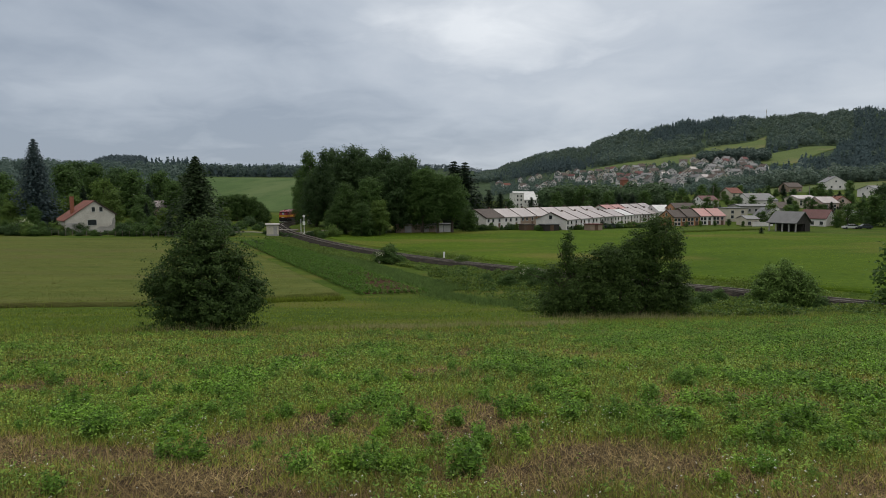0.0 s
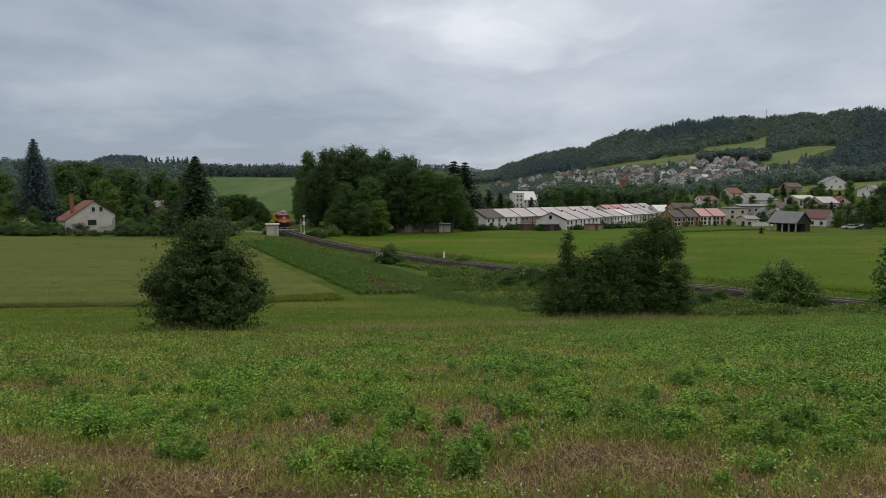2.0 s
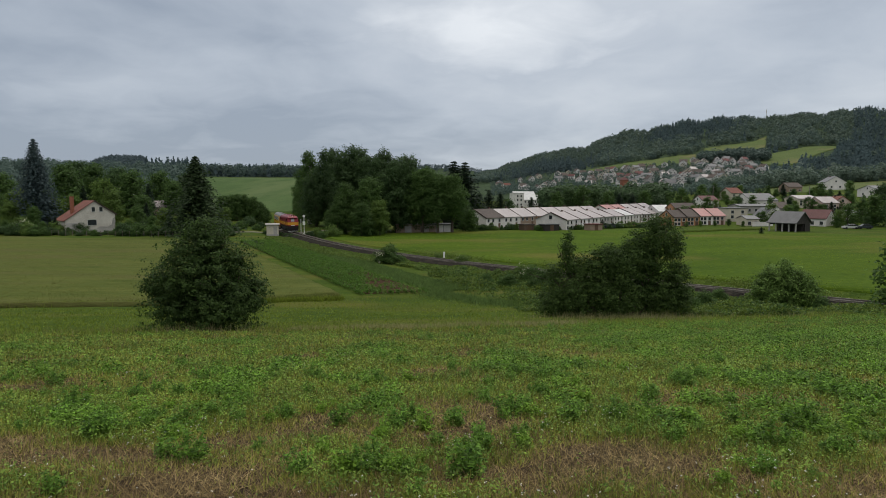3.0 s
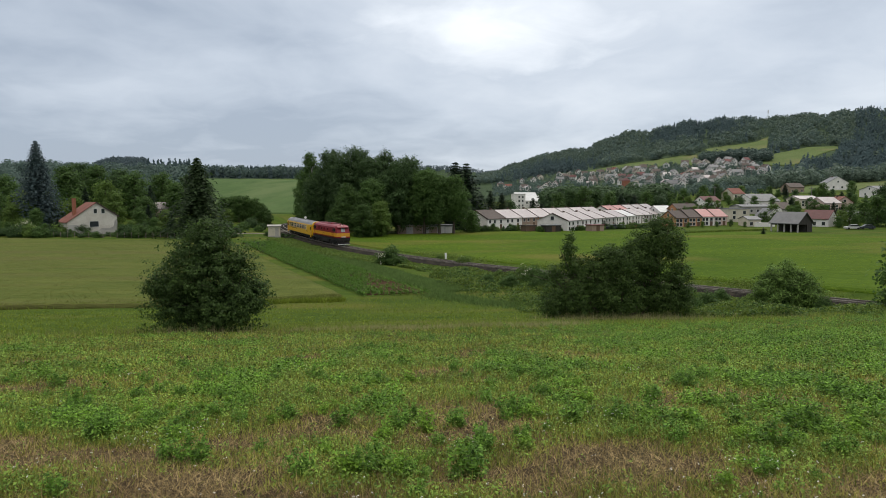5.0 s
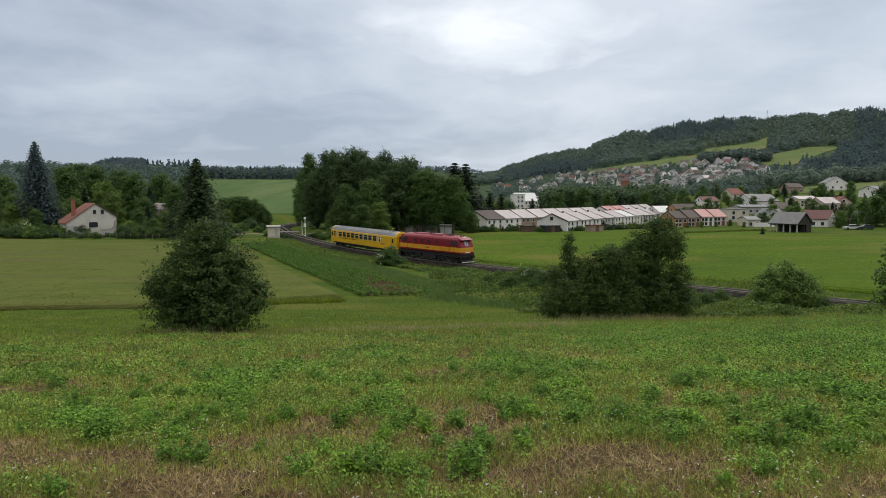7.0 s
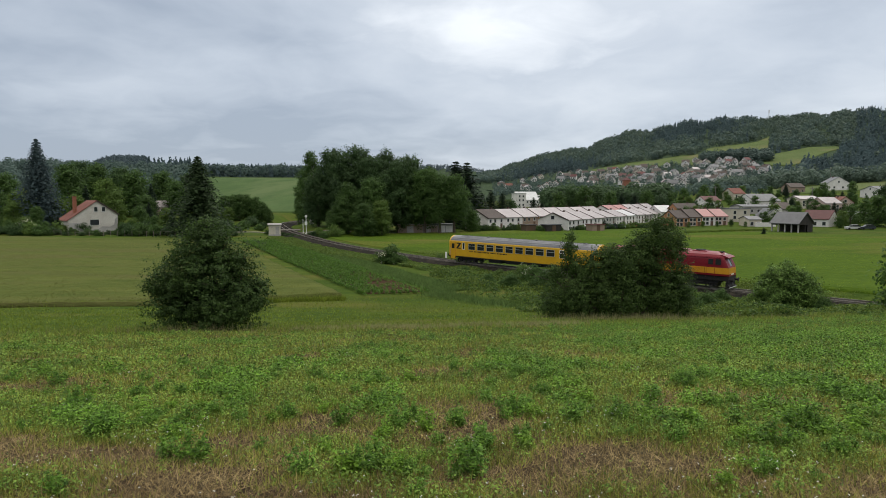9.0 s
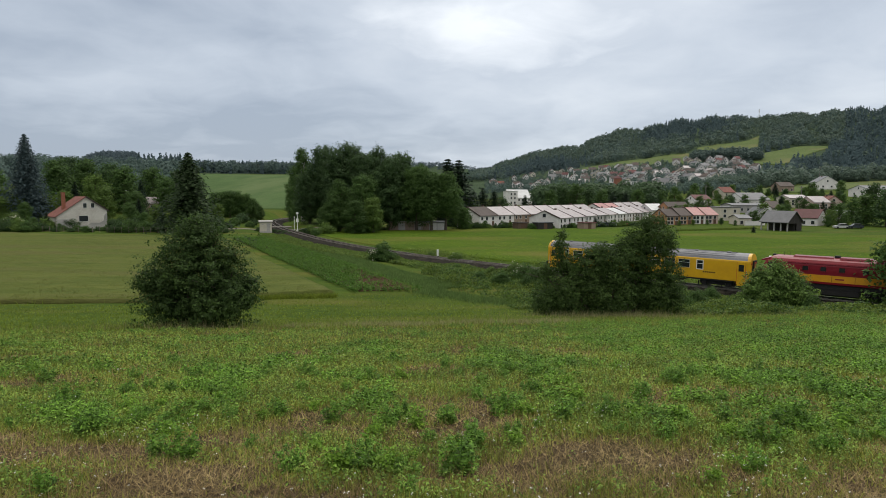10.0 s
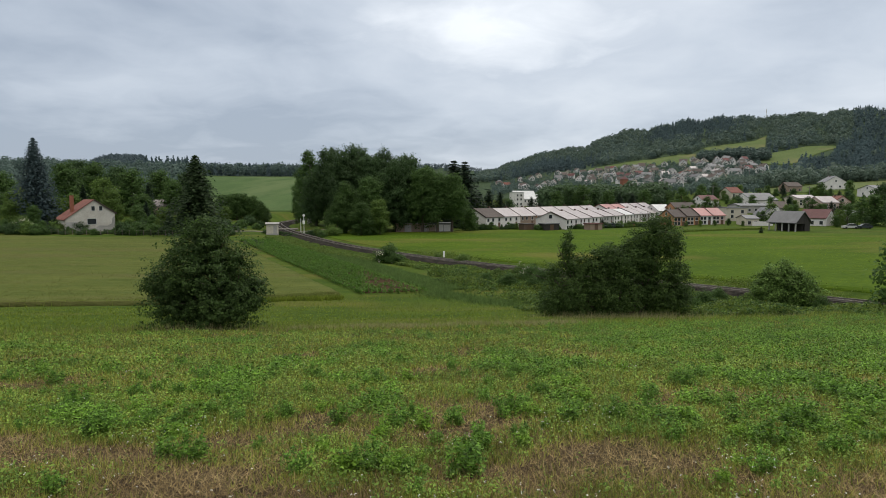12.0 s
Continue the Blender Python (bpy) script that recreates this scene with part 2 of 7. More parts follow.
def terrain(x, y):
    """Height of the ground at (x, y), arrays or numbers."""
    x, y = np.asarray(x, float), np.asarray(y, float)
    r = np.hypot(x, y)
    az = np.degrees(np.arctan2(x, y))
    s = np.interp(x, [-20, 40], [0.174, 0.1585])
    yy = np.where(y > 0, y, y * 0.55)
    near = 8.9 - s * yy
    near = np.where(near > 13, 13 + 6 * np.tanh((near - 13) / 12), near)
    mid = 2.63 - 0.118 * (y - 36)
    # valley floor
    left = np.clip((-x - 14) / 26, 0, 1)
    left = left * left * (3 - 2 * left)
    floor = left * np.interp(y, [100, 130, 158, 182, 230], [0, 0.25, 0.7, 0.9, 1.0]) - 0.05
    back = np.clip((100 - np.abs(az)) / 20, 0, 1)
    e1 = np.interp(az, *FIELD_HILL)
    z1 = np.interp(r, [180, 240, 300, 450, 700, 1000, 4000], [0, 0.07, 0.22, 0.66, 1.0, 0.9, 0.4]) * (e1 * 700 + 10.5) * np.clip(e1 * 60, 0, 1)
    e2 = np.interp(az, *TOWN_HILL)
    q = np.clip((r - 280) / 1120, 0, 1)
    z2 = np.where(r < 1400, q ** 1.72, 1 - 0.35 * np.clip((r - 1400) / 1500, 0, 1)) * (e2 * 1400 + 10.5) * np.clip(e2 * 60, 0, 1)
    # the village stands on a gentle rise before the hill
    bench = np.interp(r, [215, 260, 300, 345, 385, 460, 560], [0, 1.2, 3.2, 5.6, 8.2, 14.0, 18.5]) * np.clip((az - 17.5) / 5, 0, 1)
    z2 = np.maximum(z2, bench)
    e3 = np.interp(az, *FAR_HILL)
    z3 = np.interp(r, [900, 1800, 2600, 5000], [0, 0.35, 1.0, 0.8]) * (e3 * 2600 + 10.5)
    hills = np.maximum(np.maximum(z1, z2), z3) * back
    hills = hills + 0.012 * hills * np.sin(x * 0.011 + 1.3) * np.sin(y * 0.013) * 2
    k = 0.22
    stack = np.stack([near, mid, floor + hills])
    top = stack.max(axis=0)
    z = top + k * np.log(np.exp((stack - top) / k).sum(axis=0)) - 0.02
    # small unevenness
    z = z + 0.035 * np.sin(x * 0.9 + 0.4 * y) * np.sin(y * 0.7) + 0.05 * np.sin(x * 0.23 + 1) * np.sin(y * 0.19 + x * 0.05)
    # formation of the railway
    shape = z.shape
    flat_x, flat_y, flat_z = x.ravel(), y.ravel(), z.ravel().copy()
    close = np.where((flat_x > -75) & (flat_x < 160) & (flat_y > -20) & (flat_y < 360))[0]
    T = TRACK[::4]
    for i in range(0, len(close), 4000):
        ix = close[i:i + 4000]
        d2 = (flat_x[ix, None] - T[None, :, 0]) ** 2 + (flat_y[ix, None] - T[None, :, 1]) ** 2
        j = d2.argmin(axis=1)
        dist = np.sqrt(d2[np.arange(len(ix)), j])
        w = np.clip((9.5 - dist) / 5.6, 0, 1)
        w = w * w * (3 - 2 * w)
        flat_z[ix] = flat_z[ix] * (1 - w) + (T[j, 2] - 0.95) * w
    return flat_z.reshape(shape)


def ground_z(x, y):
    return float(terrain(np.array([x]), np.array([y]))[0])



# ---------------------------------------------------------------- ground
M_GRASS = mat("meadow_grass", (0.066, 0.096, 0.014), (0.028, 0.054, 0.008), scale=0.22, fine=3.5, rough=0.95, bump=0.6, c=(0.084, 0.090, 0.020), stretch=(0.5, 1.4, 1), spec=0.04)
# soil colour is darkened to stand in for shade beneath the weeds
M_STUBBLE = mat("stubbly_field", (0.070, 0.050, 0.028), (0.024, 0.017, 0.011), scale=1.1, fine=16.0, rough=0.95, bump=0.9, c=(0.040, 0.046, 0.014), spec=0.04)
M_BARLEY = mat("green_barley", (0.092, 0.105, 0.027), (0.054, 0.074, 0.016), scale=0.20, fine=1.6, rough=0.95, bump=0.5, c=(0.084, 0.086, 0.028), stretch=(0.25, 1.6, 1), spec=0.04)
M_MEADOW = mat("mown_meadow", (0.070, 0.112, 0.009), (0.034, 0.066, 0.006), scale=0.06, fine=1.3, rough=0.95, bump=0.6, c=(0.120, 0.108, 0.028), stretch=(0.6, 1.2, 1), spec=0.04, mixw=0.58)
# duller than the valley meadow: distance haze is put into this colour
M_UPLAND = mat("hazed_upland_meadow", (0.095, 0.124, 0.044), (0.066, 0.094, 0.032), scale=0.03, fine=0.3, rough=0.95, bump=0.4, c=(0.125, 0.122, 0.056), spec=0.04)
M_HILLFIELD = mat("hillside_field", (0.066, 0.104, 0.036), (0.042, 0.074, 0.024), scale=0.05, fine=0.8, rough=0.95, bump=0.2, c=(0.080, 0.110, 0.044), stretch=(2.4, 0.5, 1), spec=0.04)
M_SOIL = mat("bare_soil", (0.066, 0.038, 0.022), (0.040, 0.024, 0.015), scale=1.2, fine=8, rough=0.95, bump=0.7, spec=0.04)

M_UNDERGROWTH = mat("wood_undergrowth", (0.048, 0.072, 0.036), (0.026, 0.042, 0.022), scale=0.05, fine=0.6, rough=0.95, bump=0.5, spec=0.04)


def build_ground():
    az = np.radians(np.concatenate([np.arange(-180, -56, 6.0), np.arange(-54, 54.01, 0.45), np.arange(58, 180, 6.0)]))
    rr = np.concatenate([np.linspace(0.6, 60, 150), np.geomspace(60.8, 420, 150), np.geomspace(428, 4600, 90)])
    A, R = np.meshgrid(az, rr)
    X, Y = R * np.sin(A), R * np.cos(A)
    Z = terrain(X, Y)
    nr, na = X.shape
    v = np.stack([X, Y, Z], -1).reshape(-1, 3).tolist()
    c = len(v)
    v.append((0, 0, ground_z(0, 0)))
    idx = np.arange(nr * na).reshape(nr, na)
    nxt = np.roll(idx, -1, axis=1)
    f = np.stack([idx[:-1], idx[1:], nxt[1:], nxt[:-1]], -1).reshape(-1, 4)[:, ::-1]
    faces = f.tolist() + [[c, int(nxt[0, i]), int(idx[0, i])] for i in range(na)]
    me = bpy.data.meshes.new("ground")
    me.from_pydata(v, [], faces)
    me.materials.append(M_GRASS)
    me.materials.append(M_UNDERGROWTH)
    me.polygons.foreach_set("material_index", [int(math.hypot(v[q[0]][0], v[q[0]][1]) > 545) for q in faces])
    me.polygons.foreach_set("use_smooth", [True] * len(me.polygons))
    me.update()
    tagged(new("ground", me), "hummocky green valley grassland rising to wooded hills", "ground", kind="structure")


def resample(pts, n):
    p = np.array(pts, float)
    s = np.concatenate([[0], np.cumsum(np.linalg.norm(np.diff(p, axis=0), axis=1))])
    t = np.linspace(0, s[-1], n)
    return np.stack([np.interp(t, s, p[:, 0]), np.interp(t, s, p[:, 1])], -1)


def ruled(name, edge_a, edge_b, nu, nv, lift, material, label, category="field", wob=0.0, bow=0.0):
    """A field laid on the land between two edges, with a skirt round it."""
    A, B = resample(edge_a, nu), resample(edge_b, nu)
    t = np.linspace(0, 1, nv)[:, None, None]
    G = A[None] * (1 - t) + B[None] * t
    rng = np.random.default_rng(5)
    Z = terrain(G[..., 0], G[..., 1]) + lift
    if wob:
        Z = Z + rng.normal(0, wob, Z.shape)
    Z[0] -= lift + 0.15
    Z[-1] -= lift + 0.15
    Z[:, 0] -= lift + 0.15
    Z[:, -1] -= lift + 0.15
    # the border ring drops straight down
    G[0], G[-1] = G[1] * 0.97 + G[0] * 0.03, G[-2] * 0.97 + G[-1] * 0.03
    G[:, 0], G[:, -1] = G[:, 1] * 0.97 + G[:, 0] * 0.03, G[:, -2] * 0.97 + G[:, -1] * 0.03
    v = np.concatenate([G, Z[..., None]], -1).reshape(-1, 3).tolist()
    i = np.arange(nu * nv).reshape(nv, nu)
    f = np.stack([i[:-1, :-1], i[:-1, 1:], i[1:, 1:], i[1:, :-1]], -1).reshape(-1, 4).tolist()
    me = bpy.data.meshes.new(name)
    me.from_pydata(v, [], f)
    me.materials.append(material)
    me.polygons.foreach_set("use_smooth", [True] * len(f))
    me.update()
    return tagged(new(name, me), label, category, kind="structure")


S_NEAR = float(TRACK_S[np.argmin(np.abs(TRACK[:, 1] - 150) + 999 * (TRACK[:, 0] > 0))])  # where the line leaves the grove
S_MEADOW = S_NEAR - 8
build_ground()
ruled("crop_field", [(-70, 22), (-20.6, 29.5), (6, 36), (22, 42), (34.6, 49), (60, 36)], [(-70, -18), (-20, -18), (0, -18), (20, -18), (40, -18), (60, -18)], 160, 90, 0.05, M_STUBBLE,
      "weedy stubble field with dry straw and green clover regrowth")
ruled("barley_field", [(-82, 56), (-39.9, 56.3), (-27.8, 57.6), (-9.6, 64.6)], [(-140, 148), (-103.8, 147.9), (-75, 143), (-45.9, 137.3)], 90, 90, 0.40, M_BARLEY,
      "olive-green field of ripening barley", wob=0.035)
ruled("mown_meadow", [tuple(p[:2] + a[:2] * -5.6) for p, d, a in (track_frame(s) for s in np.linspace(S_MEADOW, S_MEADOW + 171, 40))],
      [(-27, 170), (0, 180), (9, 184), (31, 190), (67, 192), (100, 176), (140, 150), (170, 110)], 110, 60, 0.10, M_MEADOW, "smooth yellow-green mown meadow beyond the railway")
ruled("hill_field", [(-125, 226), (-80, 232), (-52, 240)], [(-300, 460), (-200, 480), (-110, 510)], 40, 60, 0.25, M_HILLFIELD, "fresh green field on the rise behind the crossing")

# ---------------------------------------------------------------- railway track
M_BALLAST = mat("ballast_stone", (0.032, 0.029, 0.024), (0.009, 0.008, 0.0068), scale=2.0, fine=7, rough=0.95, bump=1.0, c=(0.040, 0.034, 0.026), spec=0.05)
M_RAIL = mat("worn_steel_rail", (0.33, 0.30, 0.27), (0.17, 0.14, 0.12), scale=1.0, fine=20, rough=0.5, bump=0.05, metal=0.6)
M_SLEEPER = mat("concrete_sleeper", (0.052, 0.045, 0.037), (0.03, 0.026, 0.021), scale=3, fine=30, rough=0.95, bump=0.3, island=0.2, spec=0.1)


def sweep(name, outline, s0, s1, step, material, label, parent=None, jitter=0.0):
    """An outline (across, up) drawn along the railway."""
    ss = np.arange(s0, s1, step)
    v, f, n = [], [], len(outline)
    rng = random.Random(9)
    for s in ss:
        p, d, a = track_frame(s)
        for x, z in outline:
            v.append((p[0] + a[0] * x, p[1] + a[1] * x, p[2] + z + rng.uniform(-jitter, jitter)))
    for i in range(len(ss) - 1):
        for j in range(n - 1):
            f.append((i * n + j, (i + 1) * n + j, (i + 1) * n + j + 1, i * n + j + 1))
    me = bpy.data.meshes.new(name)
    me.from_pydata(v, [], f)
    me.materials.append(material)
    me.update()
    ob = new(name, me)
    if parent:
        ob.parent = parent
        return ob
    return tagged(ob, label, "railway track", kind="structure")


def build_track():
    bed = sweep("track_bed", [(-3.5, -1.2), (-2.3, -0.50), (-1.55, -0.21), (-0.9, -0.20), (0, -0.21), (0.9, -0.20), (1.55, -0.21), (2.3, -0.50), (3.5, -1.2)], 4, TRACK_S[-1] - 4, 0.7, M_BALLAST,
                "single railway line on a grey-brown ballast bed", jitter=0.035)
    for x in (-0.75, 0.75):
        sweep("rail", [(x - 0.07, -0.17), (x - 0.02, -0.15), (x - 0.042, -0.03), (x - 0.04, 0.0), (x + 0.04, 0.0), (x + 0.042, -0.03), (x + 0.02, -0.15), (x + 0.07, -0.17)], 4, TRACK_S[-1] - 4, 1.0, M_RAIL, "", bed)
    g = Geo()
    for s in np.arange(5, TRACK_S[-1] - 5, 0.62):
        p, d, a = track_frame(s)
        m = Matrix(((a[0], d[0], 0, p[0]), (a[1], d[1], 0, p[1]), (0, 0, 1, p[2]), (0, 0, 0, 1)))
        g.box(-1.25, 1.25, -0.13, 0.13, -0.30, -0.155, m=m)
    ob = part("sleeper", g, M_SLEEPER, bed)
    ob["kind"] = "stuff"


build_track()

# ---------------------------------------------------------------- trees and shrubs
M_BARK = mat("grey_brown_bark", (0.10, 0.08, 0.06), (0.05, 0.04, 0.03), scale=2, fine=14, rough=0.95, bump=0.8, stretch=(1, 1, 0.3))
M_BIRCHBARK = mat("birch_bark", (0.45, 0.43, 0.40), (0.12, 0.11, 0.10), scale=2, fine=8, rough=0.9, bump=0.4, stretch=(1, 1, 2.5))
L_DARK = leafmat("dark_oak_leaf", (0.068, 0.116, 0.040), (0.034, 0.065, 0.024), island=0.30)
L_MID = leafmat("mid_green_leaf", (0.086, 0.148, 0.038), (0.044, 0.086, 0.023), island=0.30)
L_LIGHT = leafmat("light_green_leaf", (0.125, 0.190, 0.042), (0.066, 0.115, 0.025), island=0.30)
L_BUSH = leafmat("hedge_leaf", (0.080, 0.130, 0.032), (0.038, 0.070, 0.018), island=0.45)
L_DARKBUSH = leafmat("dark_shrub_leaf", (0.058, 0.098, 0.024), (0.028, 0.054, 0.015), island=0.45)
L_BLUE = leafmat("blue_spruce_needle", (0.072, 0.105, 0.108), (0.036, 0.056, 0.060))
L_FIR = leafmat("dark_fir_needle", (0.022, 0.042, 0.020), (0.011, 0.022, 0.012))
L_CEDAR = leafmat("conifer_spray", (0.040, 0.066, 0.024), (0.018, 0.034, 0.013))
L_WILLOW = leafmat("willow_leaf", (0.150, 0.235, 0.055), (0.070, 0.125, 0.030), island=0.55)
L_BLOSSOM = leafmat("cream_blossom", (0.62, 0.60, 0.48), (0.42, 0.44, 0.30))


def unit(v):
    return v / np.maximum(np.linalg.norm(v, axis=-1, keepdims=True), 1e-9)


def leaf_quads(c, nrm, size, rng, aspect=0.62):
    """Bent leaf quads round the centres c."""
    n = len(c)
    a = unit(np.cross(nrm, unit(rng.normal(size=(n, 3)))))
    b = np.cross(nrm, a)
    s = size[:, None]
    bend = nrm * s * 0.18
    return np.stack([c - a * s, c - b * s * aspect - bend, c + a * s, c + b * s * aspect - bend], 1)


def blob_leaves(blobs, n, size, rng, depth=0.42, rag=0.16, droop=0.0, bunch=12):
    """Leaves in bunches, spread through the outer shell of the ellipsoids (x, y, z, rx, ry, rz)."""
    B = np.array(blobs, float)
    w = (B[:, 3] * B[:, 4] * B[:, 5]) ** (2 / 3)
    m = max(1, n // bunch)
    k = rng.choice(len(B), m, p=w / w.sum())
    d = unit(rng.normal(size=(m, 3)))
    ph = B[k, 0] * 3.1 + B[k, 2] * 1.7
    lump = 1 + rag * (np.sin(d[:, 0] * 5 + ph) * np.sin(d[:, 1] * 6 + 2 * ph) + 0.6 * np.sin(d[:, 2] * 9 + ph + d[:, 0] * 7))
    rad = (1 - depth * rng.random(m) ** 1.5) * lump * rng.uniform(0.93, 1.1, m)
    c = B[k, :3] + d * B[k, 3:] * rad[:, None]
    c[:, 2] -= droop * rng.random(m)
    c, d = np.repeat(c, bunch, 0), np.repeat(d, bunch, 0)
    o = rng.normal(size=c.shape) * size * 1.75 * np.array([1, 1, 0.7])
    c = c + o
    nrm = unit(d * 0.8 + unit(o) * 0.3 + rng.normal(size=c.shape) * 0.42 + np.array([0, 0, 0.4]))
    return leaf_quads(c, nrm, size * rng.uniform(0.6, 1.35, len(c)), rng)


def trunk_geo(h, r, limbs, rng, bend=0.3):
    g = Geo()
    p, top = Vector((0, 0, -0.3)), Vector((rng.normal() * bend, rng.normal() * bend, h * 0.8))
    n = 4
    prev, pr = p, r * 1.25
    pts = [p]
    for i in range(1, n + 1):
        t = i / n
        q = p.lerp(top, t) + Vector((rng.normal() * bend * 0.3, rng.normal() * bend * 0.3, 0))
        qr = r * (1 - 0.8 * t)
        g.tube(prev, q, pr, qr, 7, caps=False)
        prev, pr = q, qr
        pts.append(q)
    for x, y, z, rx, ry, rz in limbs:
        t = min(0.85, max(0.15, (z - rz) / h))
        a = p.lerp(top, t)
        b = Vector((x, y, z))
        mid = a.lerp(b, 0.5) + Vector((0, 0, 0.1 * (b - a).length))
        g.tube(a, mid, r * 0.42, r * 0.26, 5, caps=False)
        g.tube(mid, b, r * 0.26, r * 0.07, 5, caps=False)
    return g


def leafy_tree(name, h, width, leaf, n, size, seed, low=0.12, blobs=11, bark=None, bare=0.0):
    """A broad tree of height h at the origin: returns its two meshes."""
    rng = np.random.default_rng(seed)
    bl = []
    for i in range(blobs):
        t = (i + 0.5) / blobs
        z = h * (low + (0.93 - low) * t)
        env = math.sin(math.pi * min(1, 0.18 + 0.78 * t)) ** 0.7
        ang = i * 2.4 + rng.uniform(-0.5, 0.5)
        off = width * 0.5 * env * rng.uniform(0.3, 0.62)
        rr = width * 0.5 * rng.uniform(0.36, 0.56) * (0.55 + 0.45 * env)
        bl.append((off * math.cos(ang), off * math.sin(ang), z, rr, rr * rng.uniform(0.85, 1.1), min(rr * rng.uniform(0.7, 1.0), h * 0.22)))
    bl.append((0, 0, h * 0.86, width * 0.2, width * 0.2, h * 0.13))
    tr = trunk_geo(h, 0.022 * h + 0.06, bl[::2], rng).mesh("trunk", bark or M_BARK, smooth=True, fix=False)
    cr = quads("crown", blob_leaves(bl, n, size, rng), leaf)
    return tr, cr


def conifer(name, h, width, leaf, seed, tiers=24, per=14, ragged=0.25, droop=0.35, low=0.04):
    rng = np.random.default_rng(seed)
    g = Geo()
    g.tube((0, 0, -0.3), (0, 0, h * 0.96), 0.018 * h + 0.05, 0.02, 7, caps=False)
    C, Nn, S = [], [], []
    for i in range(tiers):
        t = i / tiers
        z = h * (low + (0.985 - low) * t)
        R = width * 0.66 * (1 - t) ** 0.8 * (1 if t > 0.08 else 0.8) + 0.15
        for k in range(per):
            a = 2 * math.pi * (k / per) + i * 0.7 + rng.uniform(-0.25, 0.25)
            L = R * rng.uniform(1 - ragged, 1 + ragged * 0.6)
            d = np.array([math.cos(a), math.sin(a), 0.0])
            m = max(4, int(4 + L * 3.2))
            for j in range(m):
                u = (j + 0.7) / m
                c = d * L * u + np.array([0, 0, z - droop * L * u * u + rng.uniform(-0.12, 0.12) * h / tiers * 2])
                c[:2] += rng.normal(size=2) * 0.16 * L * u
                C.append(c)
                Nn.append(unit(np.array([d[0] * 0.5, d[1] * 0.5, 0.9]) + rng.normal(size=3) * 0.35))
                S.append((0.20 + 0.62 * L / m) * rng.uniform(0.7, 1.3))
    cr = quads("crown", leaf_quads(np.array(C), np.array(Nn), np.array(S), rng, 0.7), leaf)
    return g.mesh("trunk", M_BARK, smooth=True, fix=False), cr


def plant_tree(name, meshes, x, y, label, category="tree", group="", scale=1.0, turn=0.0, lift=0.0, wide=1.0):
    m = Matrix.LocRotScale((x, y, ground_z(x, y) + lift), Euler((0, 0, turn)), None)
    ob = thing(name, m, label, category, group)
    ob.scale = (scale * wide, scale * wide, scale)
    part("trunk", meshes[0], None, ob)
    part("crown", meshes[1], None, ob)
    return ob


def at_px(px, d):
    """A place d metres ahead, on the bearing of that column of the view at rest."""
    return (px - 784) / F_LENS * d, d


def row_of(px, d):
    """Row of the view at rest in which the ground shows, d metres out on that bearing."""
    px, d = np.broadcast_arrays(np.asarray(px, float), np.asarray(d, float))
    return 345 - (terrain((px - 784) / F_LENS * d, d) - 10.5) / d * F_LENS


def hill_place(px, row):
    """Where sight lines through the given columns and rows of the view meet the hillside."""
    px, row = np.asarray(px, float), np.asarray(row, float)
    dd = np.linspace(320, 1390, 240)
    hit = row_of(px[:, None], dd[None, :]) <= row[:, None]
    d = np.where(hit.any(axis=1), dd[hit.argmax(axis=1)], 1390)
    return np.stack([(px - 784) / F_LENS * d, d], -1)


TOWN_TOP = ([860, 900, 960, 1020, 1100, 1180, 1240, 1330, 1352], [328, 325, 311, 306, 301, 293, 284, 287, 300])
WOOD_FOOT = ([1352, 1380, 1480, 1560, 1900], [335, 334, 325, 321, 316])
HILL_MEADOWS = [([(1018, 307), (1100, 300), (1165, 296), (1234, 296)], [(1018, 303), (1097, 292), (1165, 282), (1234, 274)]),
                ([(1237, 275), (1310, 276), (1350, 264)], [(1237, 266), (1330, 252), (1352, 242)]),
                ([(1337, 295), (1400, 294), (1447, 274), (1479, 264)], [(1337, 288), (1360, 273), (1420, 262), (1478, 261)])]


